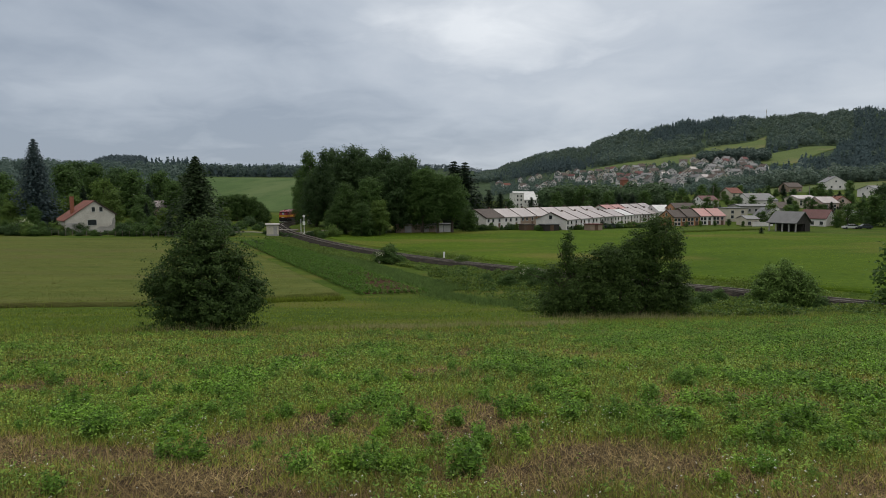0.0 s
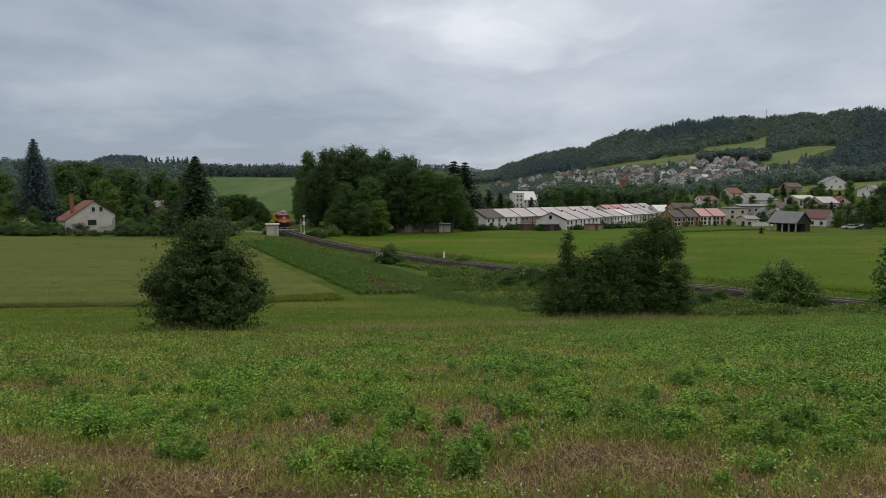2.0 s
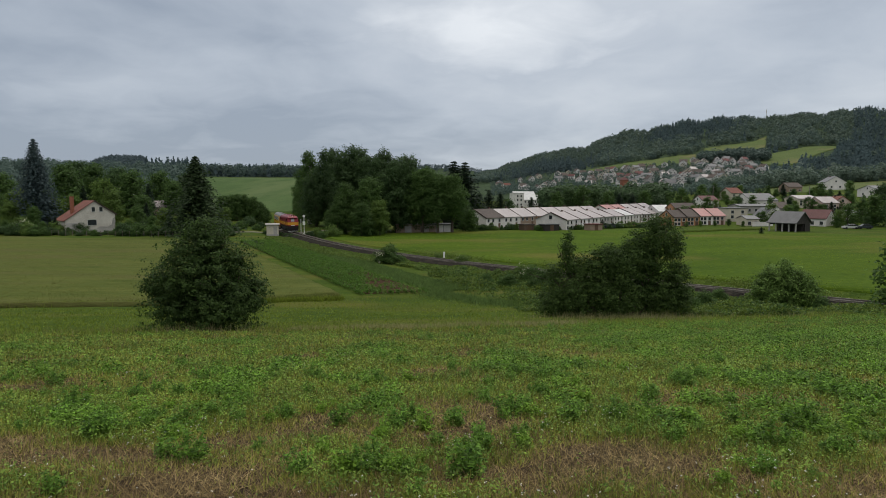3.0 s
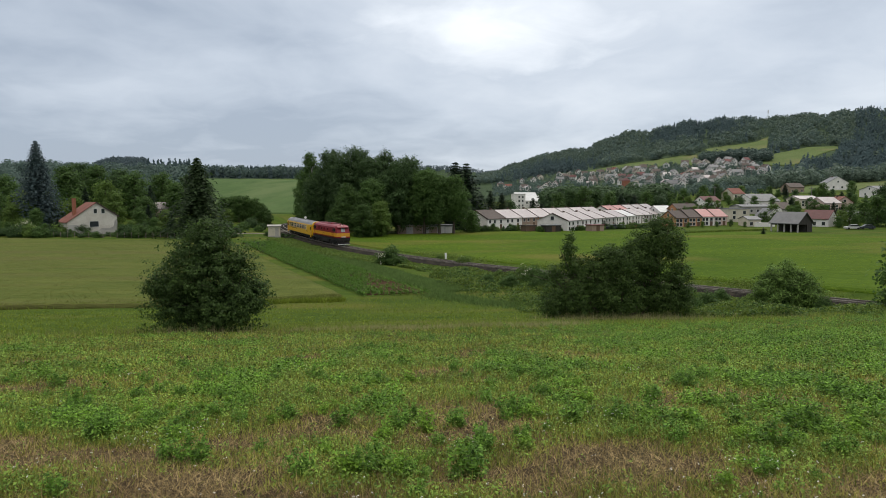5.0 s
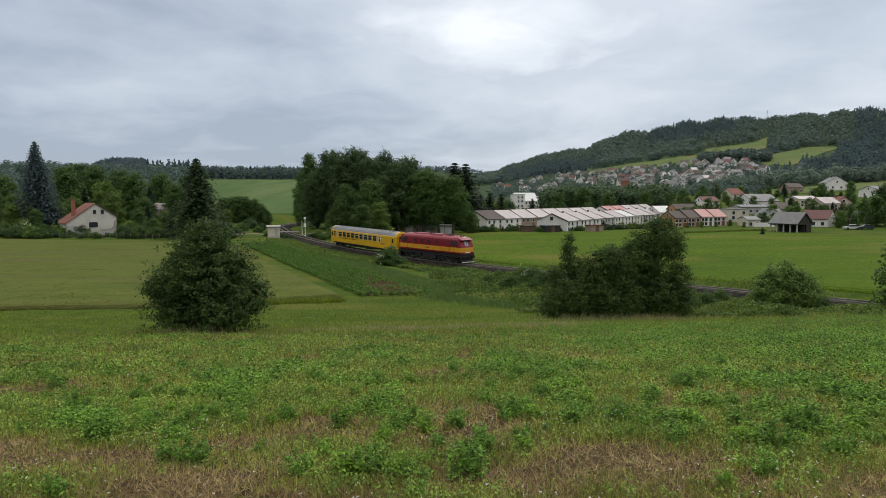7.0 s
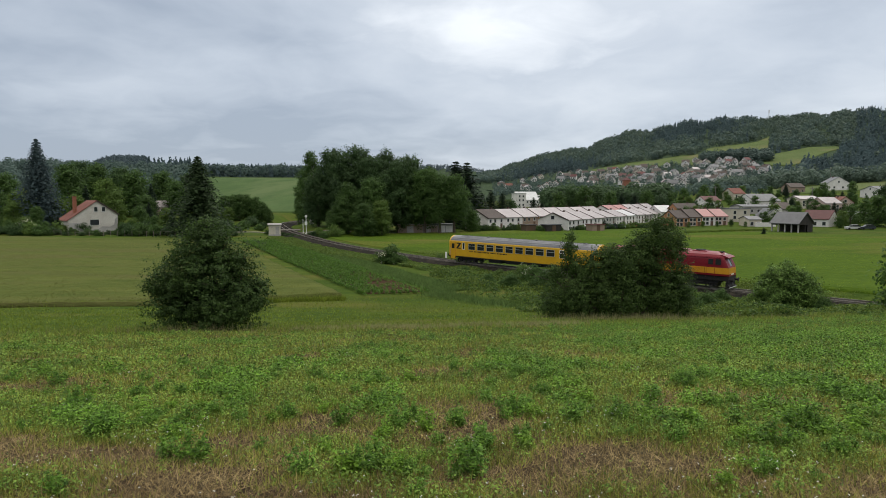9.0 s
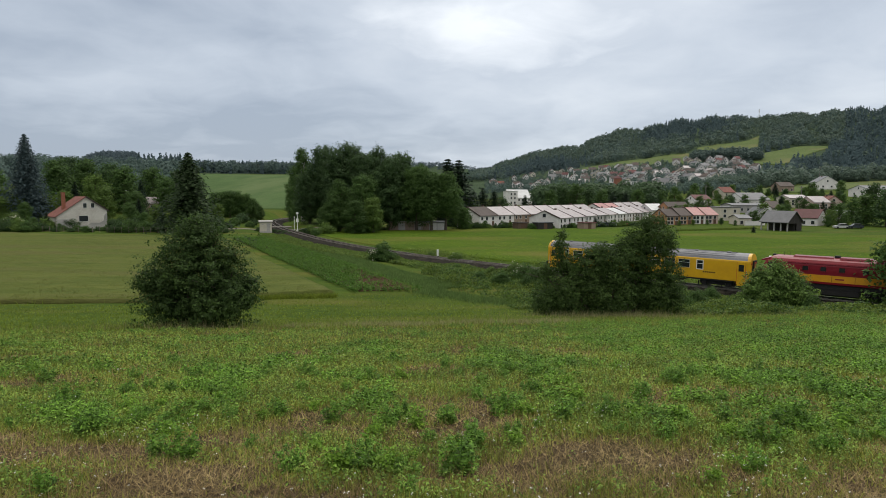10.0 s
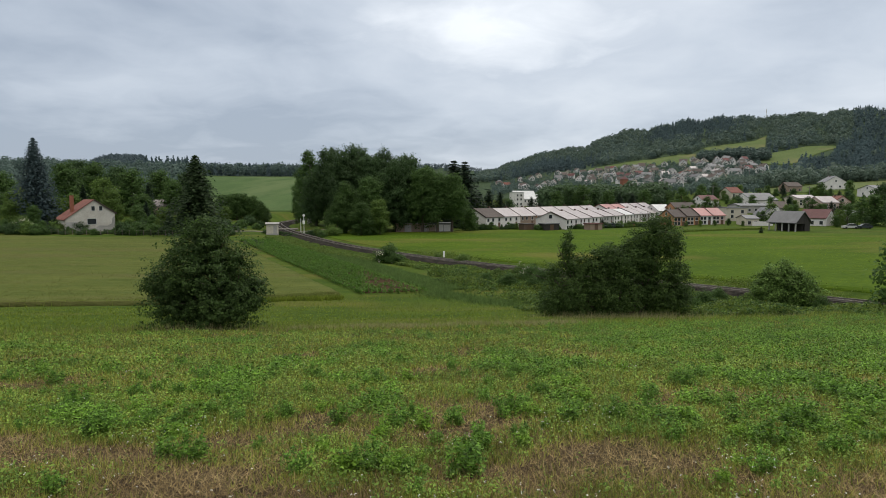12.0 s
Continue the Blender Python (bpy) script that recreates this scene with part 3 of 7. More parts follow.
def grow_trees():
    # three shrubs on the slope before the railway
    rng = np.random.default_rng(21)

    def shrub(blobs, n, size, leaf, seed, stems):
        r = np.random.default_rng(seed)
        g = Geo()
        for x, y, h in stems:
            a = Vector((x * 0.35, y * 0.35, -0.3))
            b = Vector((x, y, h * 0.5))
            c = Vector((x * 1.35, y * 1.35, h))
            g.tube(a, b, 0.10, 0.06, 6, caps=False).tube(b, c, 0.06, 0.015, 5, caps=False)
            for k in range(6):
                t = r.uniform(0.3, 0.9)
                p = a.lerp(c, t)
                g.tube(p, p + Vector((r.normal() * 0.9, r.normal() * 0.9, r.uniform(0.2, 1.0))), 0.03, 0.006, 4, caps=False)
        L = [blob_leaves(blobs, n, size, r, depth=0.62, rag=0.30)]
        return g.mesh("trunk", M_BARK, smooth=True, fix=False), quads("crown", np.concatenate(L), leaf)

    left = shrub([(0, 0, 1.3, 2.9, 2.6, 1.6), (-1.5, 0.4, 1.9, 1.7, 1.7, 1.7), (1.7, -0.2, 1.8, 1.6, 1.6, 1.6), (0.2, 0, 3.1, 2.1, 2.1, 1.7), (-0.6, 0.2, 4.3, 1.4, 1.5, 1.3),
                  (0.5, -0.2, 5.0, 0.95, 1.0, 0.9), (1.2, 0.4, 3.7, 1.25, 1.2, 1.2), (-2.2, 0, 2.6, 0.95, 1.1, 0.9), (2.5, 0.1, 2.2, 0.85, 1.0, 0.8), (-0.1, 0.1, 5.5, 0.55, 0.6, 0.55)], 46000, 0.070, L_DARKBUSH, 3,
                 [(-0.6, 0.2, 4.6), (0.5, 0.1, 5.4), (1.5, -0.2, 3.2), (-1.6, 0, 3.2), (0.1, 0.6, 5.6)])
    x, y = at_px(357, 32.9)
    plant_tree("round_shrub_tree", left, x, y, "dense dark green rounded shrub tree standing in tall grass", "shrub")
    big = shrub([(0, 0, 1.6, 3.6, 2.4, 2.0), (-3.4, 0, 1.6, 2.0, 2.0, 1.9), (3.2, 0, 1.9, 2.0, 1.9, 2.2), (2.3, 0.2, 4.1, 1.8, 1.7, 2.0), (3.0, 0, 6.0, 1.6, 1.4, 1.5), (3.2, 0.2, 6.9, 1.1, 1.0, 0.75), (1.8, 0.1, 5.3, 1.15, 1.1, 1.2), (4.3, 0, 5.2, 0.8, 0.9, 1.0), (0.2, 0, 3.7, 1.9, 1.7, 1.5),
                 (-1.5, 0, 3.6, 1.5, 1.5, 1.5), (-2.7, 0.1, 3.5, 0.9, 1.0, 1.1), (-0.2, 0, 4.5, 1.5, 1.4, 0.95), (-3.5, 0.2, 4.0, 0.75, 0.9, 1.1), (-3.9, 0, 5.2, 0.55, 0.6, 0.95), (-3.7, 0.1, 6.1, 0.3, 0.35, 0.45), (-0.8, 0.2, 4.9, 0.75, 0.8, 0.6), (0.9, 0.2, 5.1, 0.8, 0.9, 0.7), (4.6, 0, 3.2, 0.9, 1.0, 1.2), (-4.9, 0, 1.0, 1.2, 1.3, 1.1), (4.7, 0, 1.3, 1.0, 1.2, 1.3), (-4.8, 0.2, 3.2, 0.75, 0.8, 0.8)],
                60000, 0.082, L_BUSH, 4, [(-3.4, 0, 5.4), (-2.9, 0.1, 4.6), (-1.5, 0.2, 4.4), (0.3, 0, 4.8), (2.4, 0, 6.6), (2.7, -0.2, 7.0), (3.6, 0, 4.4), (-3.9, 0, 3.4)])
    x, y = at_px(1095, 47.5)
    plant_tree("hedge_thicket", big, x, y, "broad dark green thicket of hazel and willow beside the railway", "shrub")
    right = shrub([(0, 0, 1.3, 2.6, 2.1, 1.5), (-1.8, 0, 1.4, 1.5, 1.5, 1.4), (1.9, 0, 1.3, 1.5, 1.5, 1.3), (-0.6, 0, 2.7, 1.5, 1.4, 1.3), (0.9, 0, 2.5, 1.3, 1.3, 1.2), (-0.1, 0, 3.5, 0.7, 0.8, 0.8), (-1.6, 0, 2.7, 0.8, 0.8, 0.9)],
                  24000, 0.095, L_WILLOW, 6, [(-1, 0, 3.4), (0.4, 0, 3.8), (1.3, 0, 3.0)])
    x, y = at_px(1394, 57.0)
    plant_tree("willow_shrub", right, x, y, "rounded mid-green willow shrub in front of the rails", "shrub")
    for px, d, sc, lab, leaf in ((687, 97, 0.78, "small dark green bush with pale blossom beside the ballast", L_MID), (818, 98, 0.5, "low pale-flowering bush beside the rails", L_LIGHT),
                                 (773, 103, 0.38, "small light green bush behind the rails", L_LIGHT), (1275, 62.0, 0.34, "small green bush on the ballast shoulder", L_MID),
                                 (942, 76, 0.55, "elder bush with cream flower heads on the bank", L_MID), (900, 72, 0.42, "low leafy bush on the railway bank", L_MID), (922, 79, 0.5, "elder bush with cream flower heads on the bank", L_LIGHT), (960, 70, 0.6, "low leafy bush on the railway bank", L_MID), (880, 80, 0.3, "low leafy bush on the railway bank", L_LIGHT), (820, 88, 0.28, "low leafy bush on the railway bank", L_MID), (1290, 72, 0.3, "cream-flowering low bush behind the rails", L_LIGHT), (1250, 58, 0.4, "low leafy bush before the ballast", L_MID), (1330, 57, 0.35, "low leafy bush before the ballast", L_LIGHT), (1460, 55, 0.3, "low leafy bush before the ballast", L_MID), (560, 156, 0.6, "low round bush beside the track", L_LIGHT),
                                 (740, 108, 0.22, "tiny dark bush by the rails", L_MID), (860, 74, 0.35, "low leafy bush on the railway bank", L_MID), (1000, 60, 0.5, "low leafy bush under the thicket", L_BUSH), (1210, 55, 0.5, "low leafy bush under the thicket", L_MID)):
        bl = [(0, 0, 1.3, 2.4, 2.1, 1.5), (-1.5, 0.2, 1.3, 1.3, 1.5, 1.2), (1.6, 0, 1.2, 1.4, 1.5, 1.2), (0.3, 0, 2.6, 1.5, 1.4, 1.3)]
        ms = shrub(bl, 4200, 0.17, leaf, int(px), [(-0.6, 0, 2.8), (0.6, 0.2, 3.0)])
        x, y = at_px(px, d)
        ob = plant_tree("bush", ms, x, y, lab, "bush", "bushes along the railway", scale=sc)
        if "flower" in lab or "blossom" in lab:
            r = np.random.default_rng(int(px) + 1)
            part("blossom", quads("blossom", blob_leaves(bl, 160, 0.16, r, depth=0.08), L_BLOSSOM), None, ob, "cream flower heads")

    # oak grove beside the crossing
    oak = [leafy_tree("oak", 20, 15, L_DARK, 17000, 0.24, 30 + i, blobs=17) for i in range(3)]
    mid = [leafy_tree("maple", 15, 11, L_MID, 14000, 0.21, 40 + i, low=0.06, blobs=15) for i in range(3)]
    light = [leafy_tree("ash", 13, 9, L_LIGHT, 10000, 0.21, 50 + i, low=0.05, blobs=13) for i in range(2)]
    lime = leafy_tree("lime", 20, 15, L_MID, 17000, 0.24, 36, low=0.30, blobs=16)
    birch = leafy_tree("birch", 20, 8.5, L_MID, 9000, 0.20, 61, low=0.14, blobs=18, bark=M_BIRCHBARK)
    fir = [conifer("fir", 20, 7.5, L_FIR, 70 + i) for i in range(2)]
    n = 0
    for px, d, hh, ms, base, w, lab in (
            (548, 196, 23.0, birch, 20, 1.0, "tall slender birch with a loose pale-barked crown"), (585, 188, 23.5, oak[0], 20, 0.85, "tall dark green oak in a dense grove"),
            (608, 180, 21.5, oak[2], 20, 0.85, "broad dark green oak in a dense grove"), (658, 178, 21.5, oak[0], 20, 0.85, "broad dark green oak in a dense grove"), (702, 178, 20.5, oak[1], 20, 0.85, "broad dark green oak in a dense grove"), (748, 176, 18.0, lime, 20, 0.85, "broad dark green lime in a dense grove"), (632, 184, 24.2, oak[1], 20, 0.9, "tall dark green oak in a dense grove"), (680, 186, 23.4, oak[2], 20, 0.85, "tall dark green oak in a dense grove"),
            (722, 182, 22.2, oak[0], 20, 0.85, "tall dark green oak in a dense grove"), (655, 170, 15.0, mid[0], 15, 1.0, "mid-green maple at the front of a grove"),
            (612, 166, 13.5, mid[1], 15, 0.95, "mid-green maple at the front of a grove"), (560, 187, 15, oak[1], 20, 1.0, "low-branched dark oak beside the track"),
            (775, 174, 16.5, lime, 20, 0.95, "spreading dark green lime tree by the garages"), (755, 180, 18, mid[2], 15, 0.8, "mid-green maple in a dense grove"), (800, 176, 16, lime, 20, 0.9, "spreading dark green tree by the garages"),
            (672, 164, 9.5, light[0], 13, 1.1, "light green ash at the edge of a grove"), (640, 160, 8.5, mid[2], 15, 1.2, "low leafy tree at the edge of a grove"), (596, 163, 8.0, mid[1], 15, 1.2, "low leafy tree at the edge of a grove"),
            (803, 203, 22.0, fir[0], 20, 1.75, "tall dark fir with a pointed top"), (822, 205, 21.8, fir[1], 20, 1.75, "tall dark fir with a pointed top"), (535, 214, 15, mid[0], 15, 0.8, "dark leafy tree overhanging the track")):
        x, y = at_px(px, d)
        n += 1
        plant_tree("grove_tree" if ms not in fir else "fir_tree", ms, x, y, lab, "tree", "trees of the grove", scale=hh / base, turn=n * 1.3, wide=w)

    # gardens and wood on the far side of the barley
    oak = [leafy_tree("oak", 20, 15, L_DARK, 6500, 0.36, 130 + i, blobs=15) for i in range(3)]
    mid = [leafy_tree("maple", 15, 11, L_MID, 6000, 0.30, 140 + i, low=0.06, blobs=14) for i in range(3)]
    light = [leafy_tree("ash", 13, 9, L_LIGHT, 5200, 0.27, 150 + i, low=0.05, blobs=13) for i in range(2)]
    spruce = conifer("spruce", 25, 13.0, L_BLUE, 80, tiers=34, per=19)
    x, y = at_px(66, 178)
    plant_tree("blue_spruce", spruce, x, y, "tall blue-grey spruce with tiered drooping branches", "tree", wide=0.88)
    ragged = conifer("larch", 20, 12.5, L_CEDAR, 82, tiers=28, per=16, ragged=0.5, droop=0.55)
    x, y = at_px(349, 155)
    plant_tree("larch_tree", ragged, x, y, "ragged dark green conifer standing by the barley field", "tree", wide=1.2)
    spots = [(5, 205, 14, 1), (25, 190, 9, 3), (120, 215, 17, 1), (150, 205, 11, 2), (185, 200, 13, 3), (212, 222, 16.5, 0), (235, 215, 16, 1), (255, 180, 9, 1), (245, 168, 6.5, 1), (285, 235, 15, 1), (310, 226, 12, 1),
             (95, 200, 10, 2), (100, 182, 7.5, 3), (60, 168, 6, 1), (20, 172, 7, 3), (-20, 180, 11, 1), (-45, 195, 14, 0), (200, 188, 10, 3), (265, 205, 12, 2), (170, 232, 17, 1), (140, 240, 17.5, 0), (300, 160, 6.5, 2), (270, 163, 4.5, 1),
             (395, 205, 8.0, 1), (408, 207, 8.4, 1), (420, 205, 8.6, 1), (434, 207, 8.4, 1), (448, 206, 8.0, 1), (460, 208, 7.0, 1), (472, 210, 5.6, 1), (400, 196, 5.0, 3), (325, 170, 5, 1), (228, 162, 3.6, 3), (210, 160, 3.0, 1), (40, 160, 3.5, 3), (375, 168, 4.0, 1), (330, 240, 14, 0), (360, 245, 12, 0), (10, 158, 3.2, 1), (28, 157, 2.6, 3), (75, 158, 3.0, 1), (88, 161, 4.2, 2), (98, 157, 4.6, 2), (120, 156.5, 1.8, 1), (215, 157, 2.8, 1), (240, 157, 3.0, 1), (252, 159, 3.4, 0), (280, 158, 3.6, 3), (300, 157, 5.0, 2), (318, 160, 4.0, 1), (290, 172, 6, 3), (180, 176, 6.0, 3), (260, 176, 7.5, 2), (-10, 164, 4, 1), (50, 176, 7.5, 3), (82, 190, 9.5, 1), (130, 188, 8.5, 3)]
    kinds = [(oak, 20, "dark green garden tree behind the white house", 1.05), (mid, 15, "mid-green leafy garden tree", 1.1), (fir, 20, "dark green conical garden conifer", 1.15), (light, 13, "light green young garden tree", 1.15)]
    for i, (px, d, hh, k) in enumerate(spots):
        x, y = at_px(px, d)
        ms, base, lab, w = kinds[k]
        plant_tree("garden_tree" if k != 2 else "garden_conifer", ms[i % len(ms)], x, y, lab, "tree", "garden trees", scale=hh / base, turn=i * 2.1, wide=w)
    fl = [(0, 0, 1.6, 2.2, 2.0, 1.7), (-1.4, 0.2, 1.4, 1.3, 1.5, 1.3), (1.4, 0, 1.5, 1.4, 1.5, 1.3), (0.2, 0, 3.0, 1.4, 1.4, 1.3)]
    for px, d, sc, bloom in ((38, 157, 1.0, 700), (22, 154.5, 0.6, 260), (58, 156, 0.55, 200)):
        x, y = at_px(px, d)
        ob = plant_tree("elder_shrub", shrub(fl, 4200, 0.17, L_LIGHT, int(px) + 900, [(-0.6, 0, 2.8), (0.6, 0.2, 3.2)]), x, y, "garden shrub covered in white blossom beside the hedge", "shrub", "blossoming shrubs", scale=sc)
        part("blossom", quads("blossom", blob_leaves(fl, bloom, 0.15, np.random.default_rng(int(px)), depth=0.10), L_BLOSSOM), None, ob, "white flower heads")
    # garden hedge along the barley, and scrub about the crossing
    bl = [(0, 0, 1.1, 2.2, 1.9, 1.3), (-1.5, 0.2, 1.2, 1.3, 1.5, 1.2), (1.6, 0, 1.1, 1.4, 1.5, 1.1), (0.3, 0, 2.2, 1.5, 1.4, 1.2)]
    hedge = [shrub(bl, 2000, 0.22, leaf, 300 + i, [(-0.6, 0, 2.4), (0.6, 0.2, 2.6)]) for i, leaf in enumerate((L_MID, L_DARK, L_LIGHT))]
    r = random.Random(31)
    spots = [(px + r.uniform(-4, 4), r.uniform(152.5, 158), r.uniform(0.45, 0.95)) for px in range(-30, 325, 8)]
    spots += [(400, 172, 0.8), (415, 168, 0.6), (428, 178, 0.7), (442, 186, 0.9), (455, 176, 0.5), (462, 190, 0.6), (380, 165, 0.9), (396, 160, 0.6), (372, 158, 0.7), (408, 152, 0.5), (515, 152, 0.35), (525, 149, 0.3), (506, 156, 0.3), (548, 154, 0.5), (570, 152, 0.5), (588, 155, 0.8), (470, 162, 0.35), (497, 160, 0.3)]
    for i, (px, d, sc) in enumerate(spots):
        x, y = at_px(px, d)
        sc *= 0.5 if 102 < px < 212 else 1.0  # low before the house
        k = r.choice((0, 0, 1, 1, 2))
        plant_tree("hedge_bush", hedge[k], x, y, ("mid-green bush of the garden hedge", "dark green bush of the garden hedge", "light green bush of the garden hedge")[k], "bush", "hedge bushes", scale=sc, turn=i * 1.1)
    for i in range(46):
        px = 846 + i * 6.8 + r.uniform(-3, 3)
        x, y = at_px(px, np.interp(px, [846, 940, 955, 1150], [187, 192, 185.5, 207]) + r.uniform(-1.5, 1.0))
        k = r.choice((0, 1, 1, 2))
        plant_tree("hedge_bush", hedge[k], x, y, ("mid-green bush in the terrace gardens", "dark green bush in the terrace gardens", "light green bush in the terrace gardens")[k], "bush", "terrace garden bushes", scale=r.uniform(0.3, 0.62), turn=i * 1.3)
    # belt between the terraces and the town, and around the barn
    spots = [(840, 206, 9, 1), (832, 182, 6.5, 1), (824, 185, 8.5, 0), (838, 186, 5.0, 1), (848, 235, 12, 2), (865, 245, 13, 2), (885, 240, 12, 2), (900, 250, 9, 0), (940, 262, 10, 2), (955, 268, 8, 2), (985, 300, 12, 1), (1005, 310, 14, 0), (1030, 305, 14.5, 1), (1052, 310, 13, 0), (1075, 315, 12, 1), (1095, 305, 11.5, 2), (1118, 300, 11, 2),
             (1140, 320, 12, 1), (1160, 330, 13, 0), (1180, 335, 10, 1), (1205, 345, 10, 1), (1240, 350, 9, 1), (1262, 350, 9, 0), (1500, 205, 6.5, 1), (1485, 200, 5.5, 3), (1548, 200, 10, 1), (1585, 195, 12, 0), (1525, 215, 8, 1), (1470, 240, 6, 2), (1395, 260, 7, 2), (1330, 290, 6, 1), (1348, 172, 2.0, 2),
             (870, 186, 2.4, 1), (900, 190, 2.2, 1), (888, 188, 1.6, 0), (856, 187, 1.8, 1), (915, 189, 2.0, 3), (1010, 192, 2.2, 1), (1050, 197, 2.0, 1), (1066, 199, 3.2, 2), (1085, 201, 1.8, 0), (1100, 203, 2.2, 1), (1120, 206, 2.0, 1), (1000, 190, 1.6, 0), (975, 187, 1.8, 1), (1150, 206, 2.4, 1), (1215, 206, 1.9, 1), (1240, 206, 2.1, 3), (1265, 208, 1.8, 1), (1290, 208, 2.4, 0), (1315, 204, 1.8, 1), (1480, 196, 3.6, 1), (1510, 198, 4.2, 1), (1535, 196, 3.4, 0), (1185, 205, 3.5, 2), (1350, 215, 4.5, 1), (1600, 60, 7, 1), (1560, 265, 11, 0), (1450, 330, 9, 1), (1500, 345, 8, 1)]
    rv = random.Random(52)
    spots += [(rv.uniform(1175, 1575), rv.uniform(222, 370), rv.uniform(2.6, 6.8), rv.choice((0, 1, 1, 2, 3))) for _ in range(120)]
    oak = [leafy_tree("oak", 20, 15, L_DARK, 2600, 0.55, 230 + i, blobs=13) for i in range(2)]
    mid = [leafy_tree("maple", 15, 11, L_MID, 2400, 0.44, 240 + i, low=0.06, blobs=12) for i in range(3)]
    light = [leafy_tree("ash", 13, 9, L_LIGHT, 2200, 0.40, 250 + i, low=0.05, blobs=11) for i in range(2)]
    kinds = [(oak, 20, "", 1.05), (mid, 15, "", 1.1), (fir, 20, "", 1.7), (light, 13, "", 1.15)]
    lab = ["dark green tree among the houses", "mid-green leafy tree among the houses", "dark pointed conifer among the houses", "light green bush among the houses"]
    for i, (px, d, hh, k) in enumerate(spots):
        x, y = at_px(px, d)
        ms, base, _, w = kinds[k]
        plant_tree("village_tree" if k != 2 else "village_conifer", ms[i % len(ms)], x, y, lab[k], "tree", "village trees", scale=hh / base, turn=i * 1.7, wide=w)


grow_trees()

# ---------------------------------------------------------------- train
P_MAROON = mat("maroon_paint", (0.185, 0.006, 0.015), (0.125, 0.004, 0.010), scale=1.2, fine=25, rough=0.42, bump=0.03, spec=0.25)
# maroon made lighter: sky sheen on the roof is put into the colour
P_ROOFRED = mat("sheen_red_roof_paint", (0.205, 0.015, 0.026), (0.145, 0.010, 0.018), scale=1.5, fine=18, rough=0.38, bump=0.05, spec=0.35)
P_AMBER = mat("amber_paint", (0.58, 0.27, 0.010), (0.45, 0.20, 0.008), scale=1.2, fine=22, rough=0.38, bump=0.03, spec=0.5)
P_YELLOW = mat("signal_yellow_paint", (0.60, 0.34, 0.006), (0.48, 0.26, 0.006), scale=1.0, fine=20, rough=0.36, bump=0.03, spec=0.5)
P_GREYROOF = mat("grey_coach_roof", (0.21, 0.21, 0.22), (0.11, 0.11, 0.12), scale=0.9, fine=14, rough=0.5, bump=0.1, stretch=(1, 0.25, 1))
P_BLACK = mat("sooty_underframe", (0.020, 0.018, 0.017), (0.009, 0.008, 0.008), scale=3, fine=30, rough=0.75, bump=0.2)
P_STEEL = mat("wheel_steel", (0.30, 0.28, 0.26), (0.10, 0.085, 0.075), scale=3, fine=25, rough=0.45, metal=0.8)
P_WHITE = mat("white_paint", (0.75, 0.75, 0.72), (0.6, 0.6, 0.57), scale=2, fine=20, rough=0.5, bump=0.05)
P_ALU = mat("window_aluminium", (0.55, 0.56, 0.57), (0.42, 0.43, 0.44), scale=4, fine=30, rough=0.4, metal=0.6)
P_REDBEAM = mat("red_buffer_beam", (0.42, 0.03, 0.025), (0.28, 0.02, 0.02), scale=2, fine=20, rough=0.45)
G_DARK = glass("dark_train_glass", (0.02, 0.022, 0.025))
# grey base colour stands in for sky mirrored in the windscreens
G_CAB = mat("sky_tinted_windscreen_glass", (0.16, 0.18, 0.19), (0.10, 0.115, 0.12), scale=1.0, fine=6, rough=0.06, bump=0, spec=0.9)
LAMP = mat("headlamp_lens", (0.62, 0.60, 0.52), (0.5, 0.48, 0.42), rough=0.15, bump=0, spec=0.6)


def shell(half, front, stations, narrow, band):
    """A vehicle body. half: (x, z) of the right half from sill to crown; front(z): half length at that height;
    narrow(t): width factor at station t in -1..1; band(z, t): material slot."""
    ring = half + [(-x, z) for x, z in reversed(half) if x > 1e-6]
    n = len(ring)
    g = Geo()
    vs = []
    for t in stations:
        for x, z in ring:
            vs.append((x * narrow(t, z), t * front(z), z))
    fs, mi = [], []
    for i in range(len(stations) - 1):
        for j in range(n - 1):
            fs.append((i * n + j, i * n + j + 1, (i + 1) * n + j + 1, (i + 1) * n + j))
            mi.append(band((ring[j][1] + ring[j + 1][1]) / 2, (stations[i] + stations[i + 1]) / 2))
    k = len(half)
    for base in (0, (len(stations) - 1) * n):
        for j in range(k - 1):
            a, b = base + j, base + j + 1
            c, d = base + n - 2 - j, base + n - 1 - j
            f = (a, b, c, d) if b != c else (a, b, d)
            fs.append(f)
            mi.append(band((half[j][1] + half[j + 1][1]) / 2, 1))
    g.add(vs, fs)
    g.mi = mi
    return g


def wheelset(parent, y, r, name="wheelset"):
    g = Geo()
    for s in (-1, 1):
        g.tube((s * 0.68, 0, 0), (s * 0.82, 0, 0), r, r * 0.985, 20)
        g.tube((s * 0.82, 0, 0), (s * 0.84, 0, 0), r * 0.80, r * 0.25, 12)
        for k in range(6):
            a = k * math.pi / 3
            g.tube((s * 0.845, 0, 0), (s * 0.845, r * 0.72 * math.cos(a), r * 0.72 * math.sin(a)), 0.05, 0.035, 4)
    g.tube((-0.9, 0, 0), (0.9, 0, 0), 0.09, 0.09, 8)
    return part(name, g, P_STEEL, parent, at=pose(0, y, r))


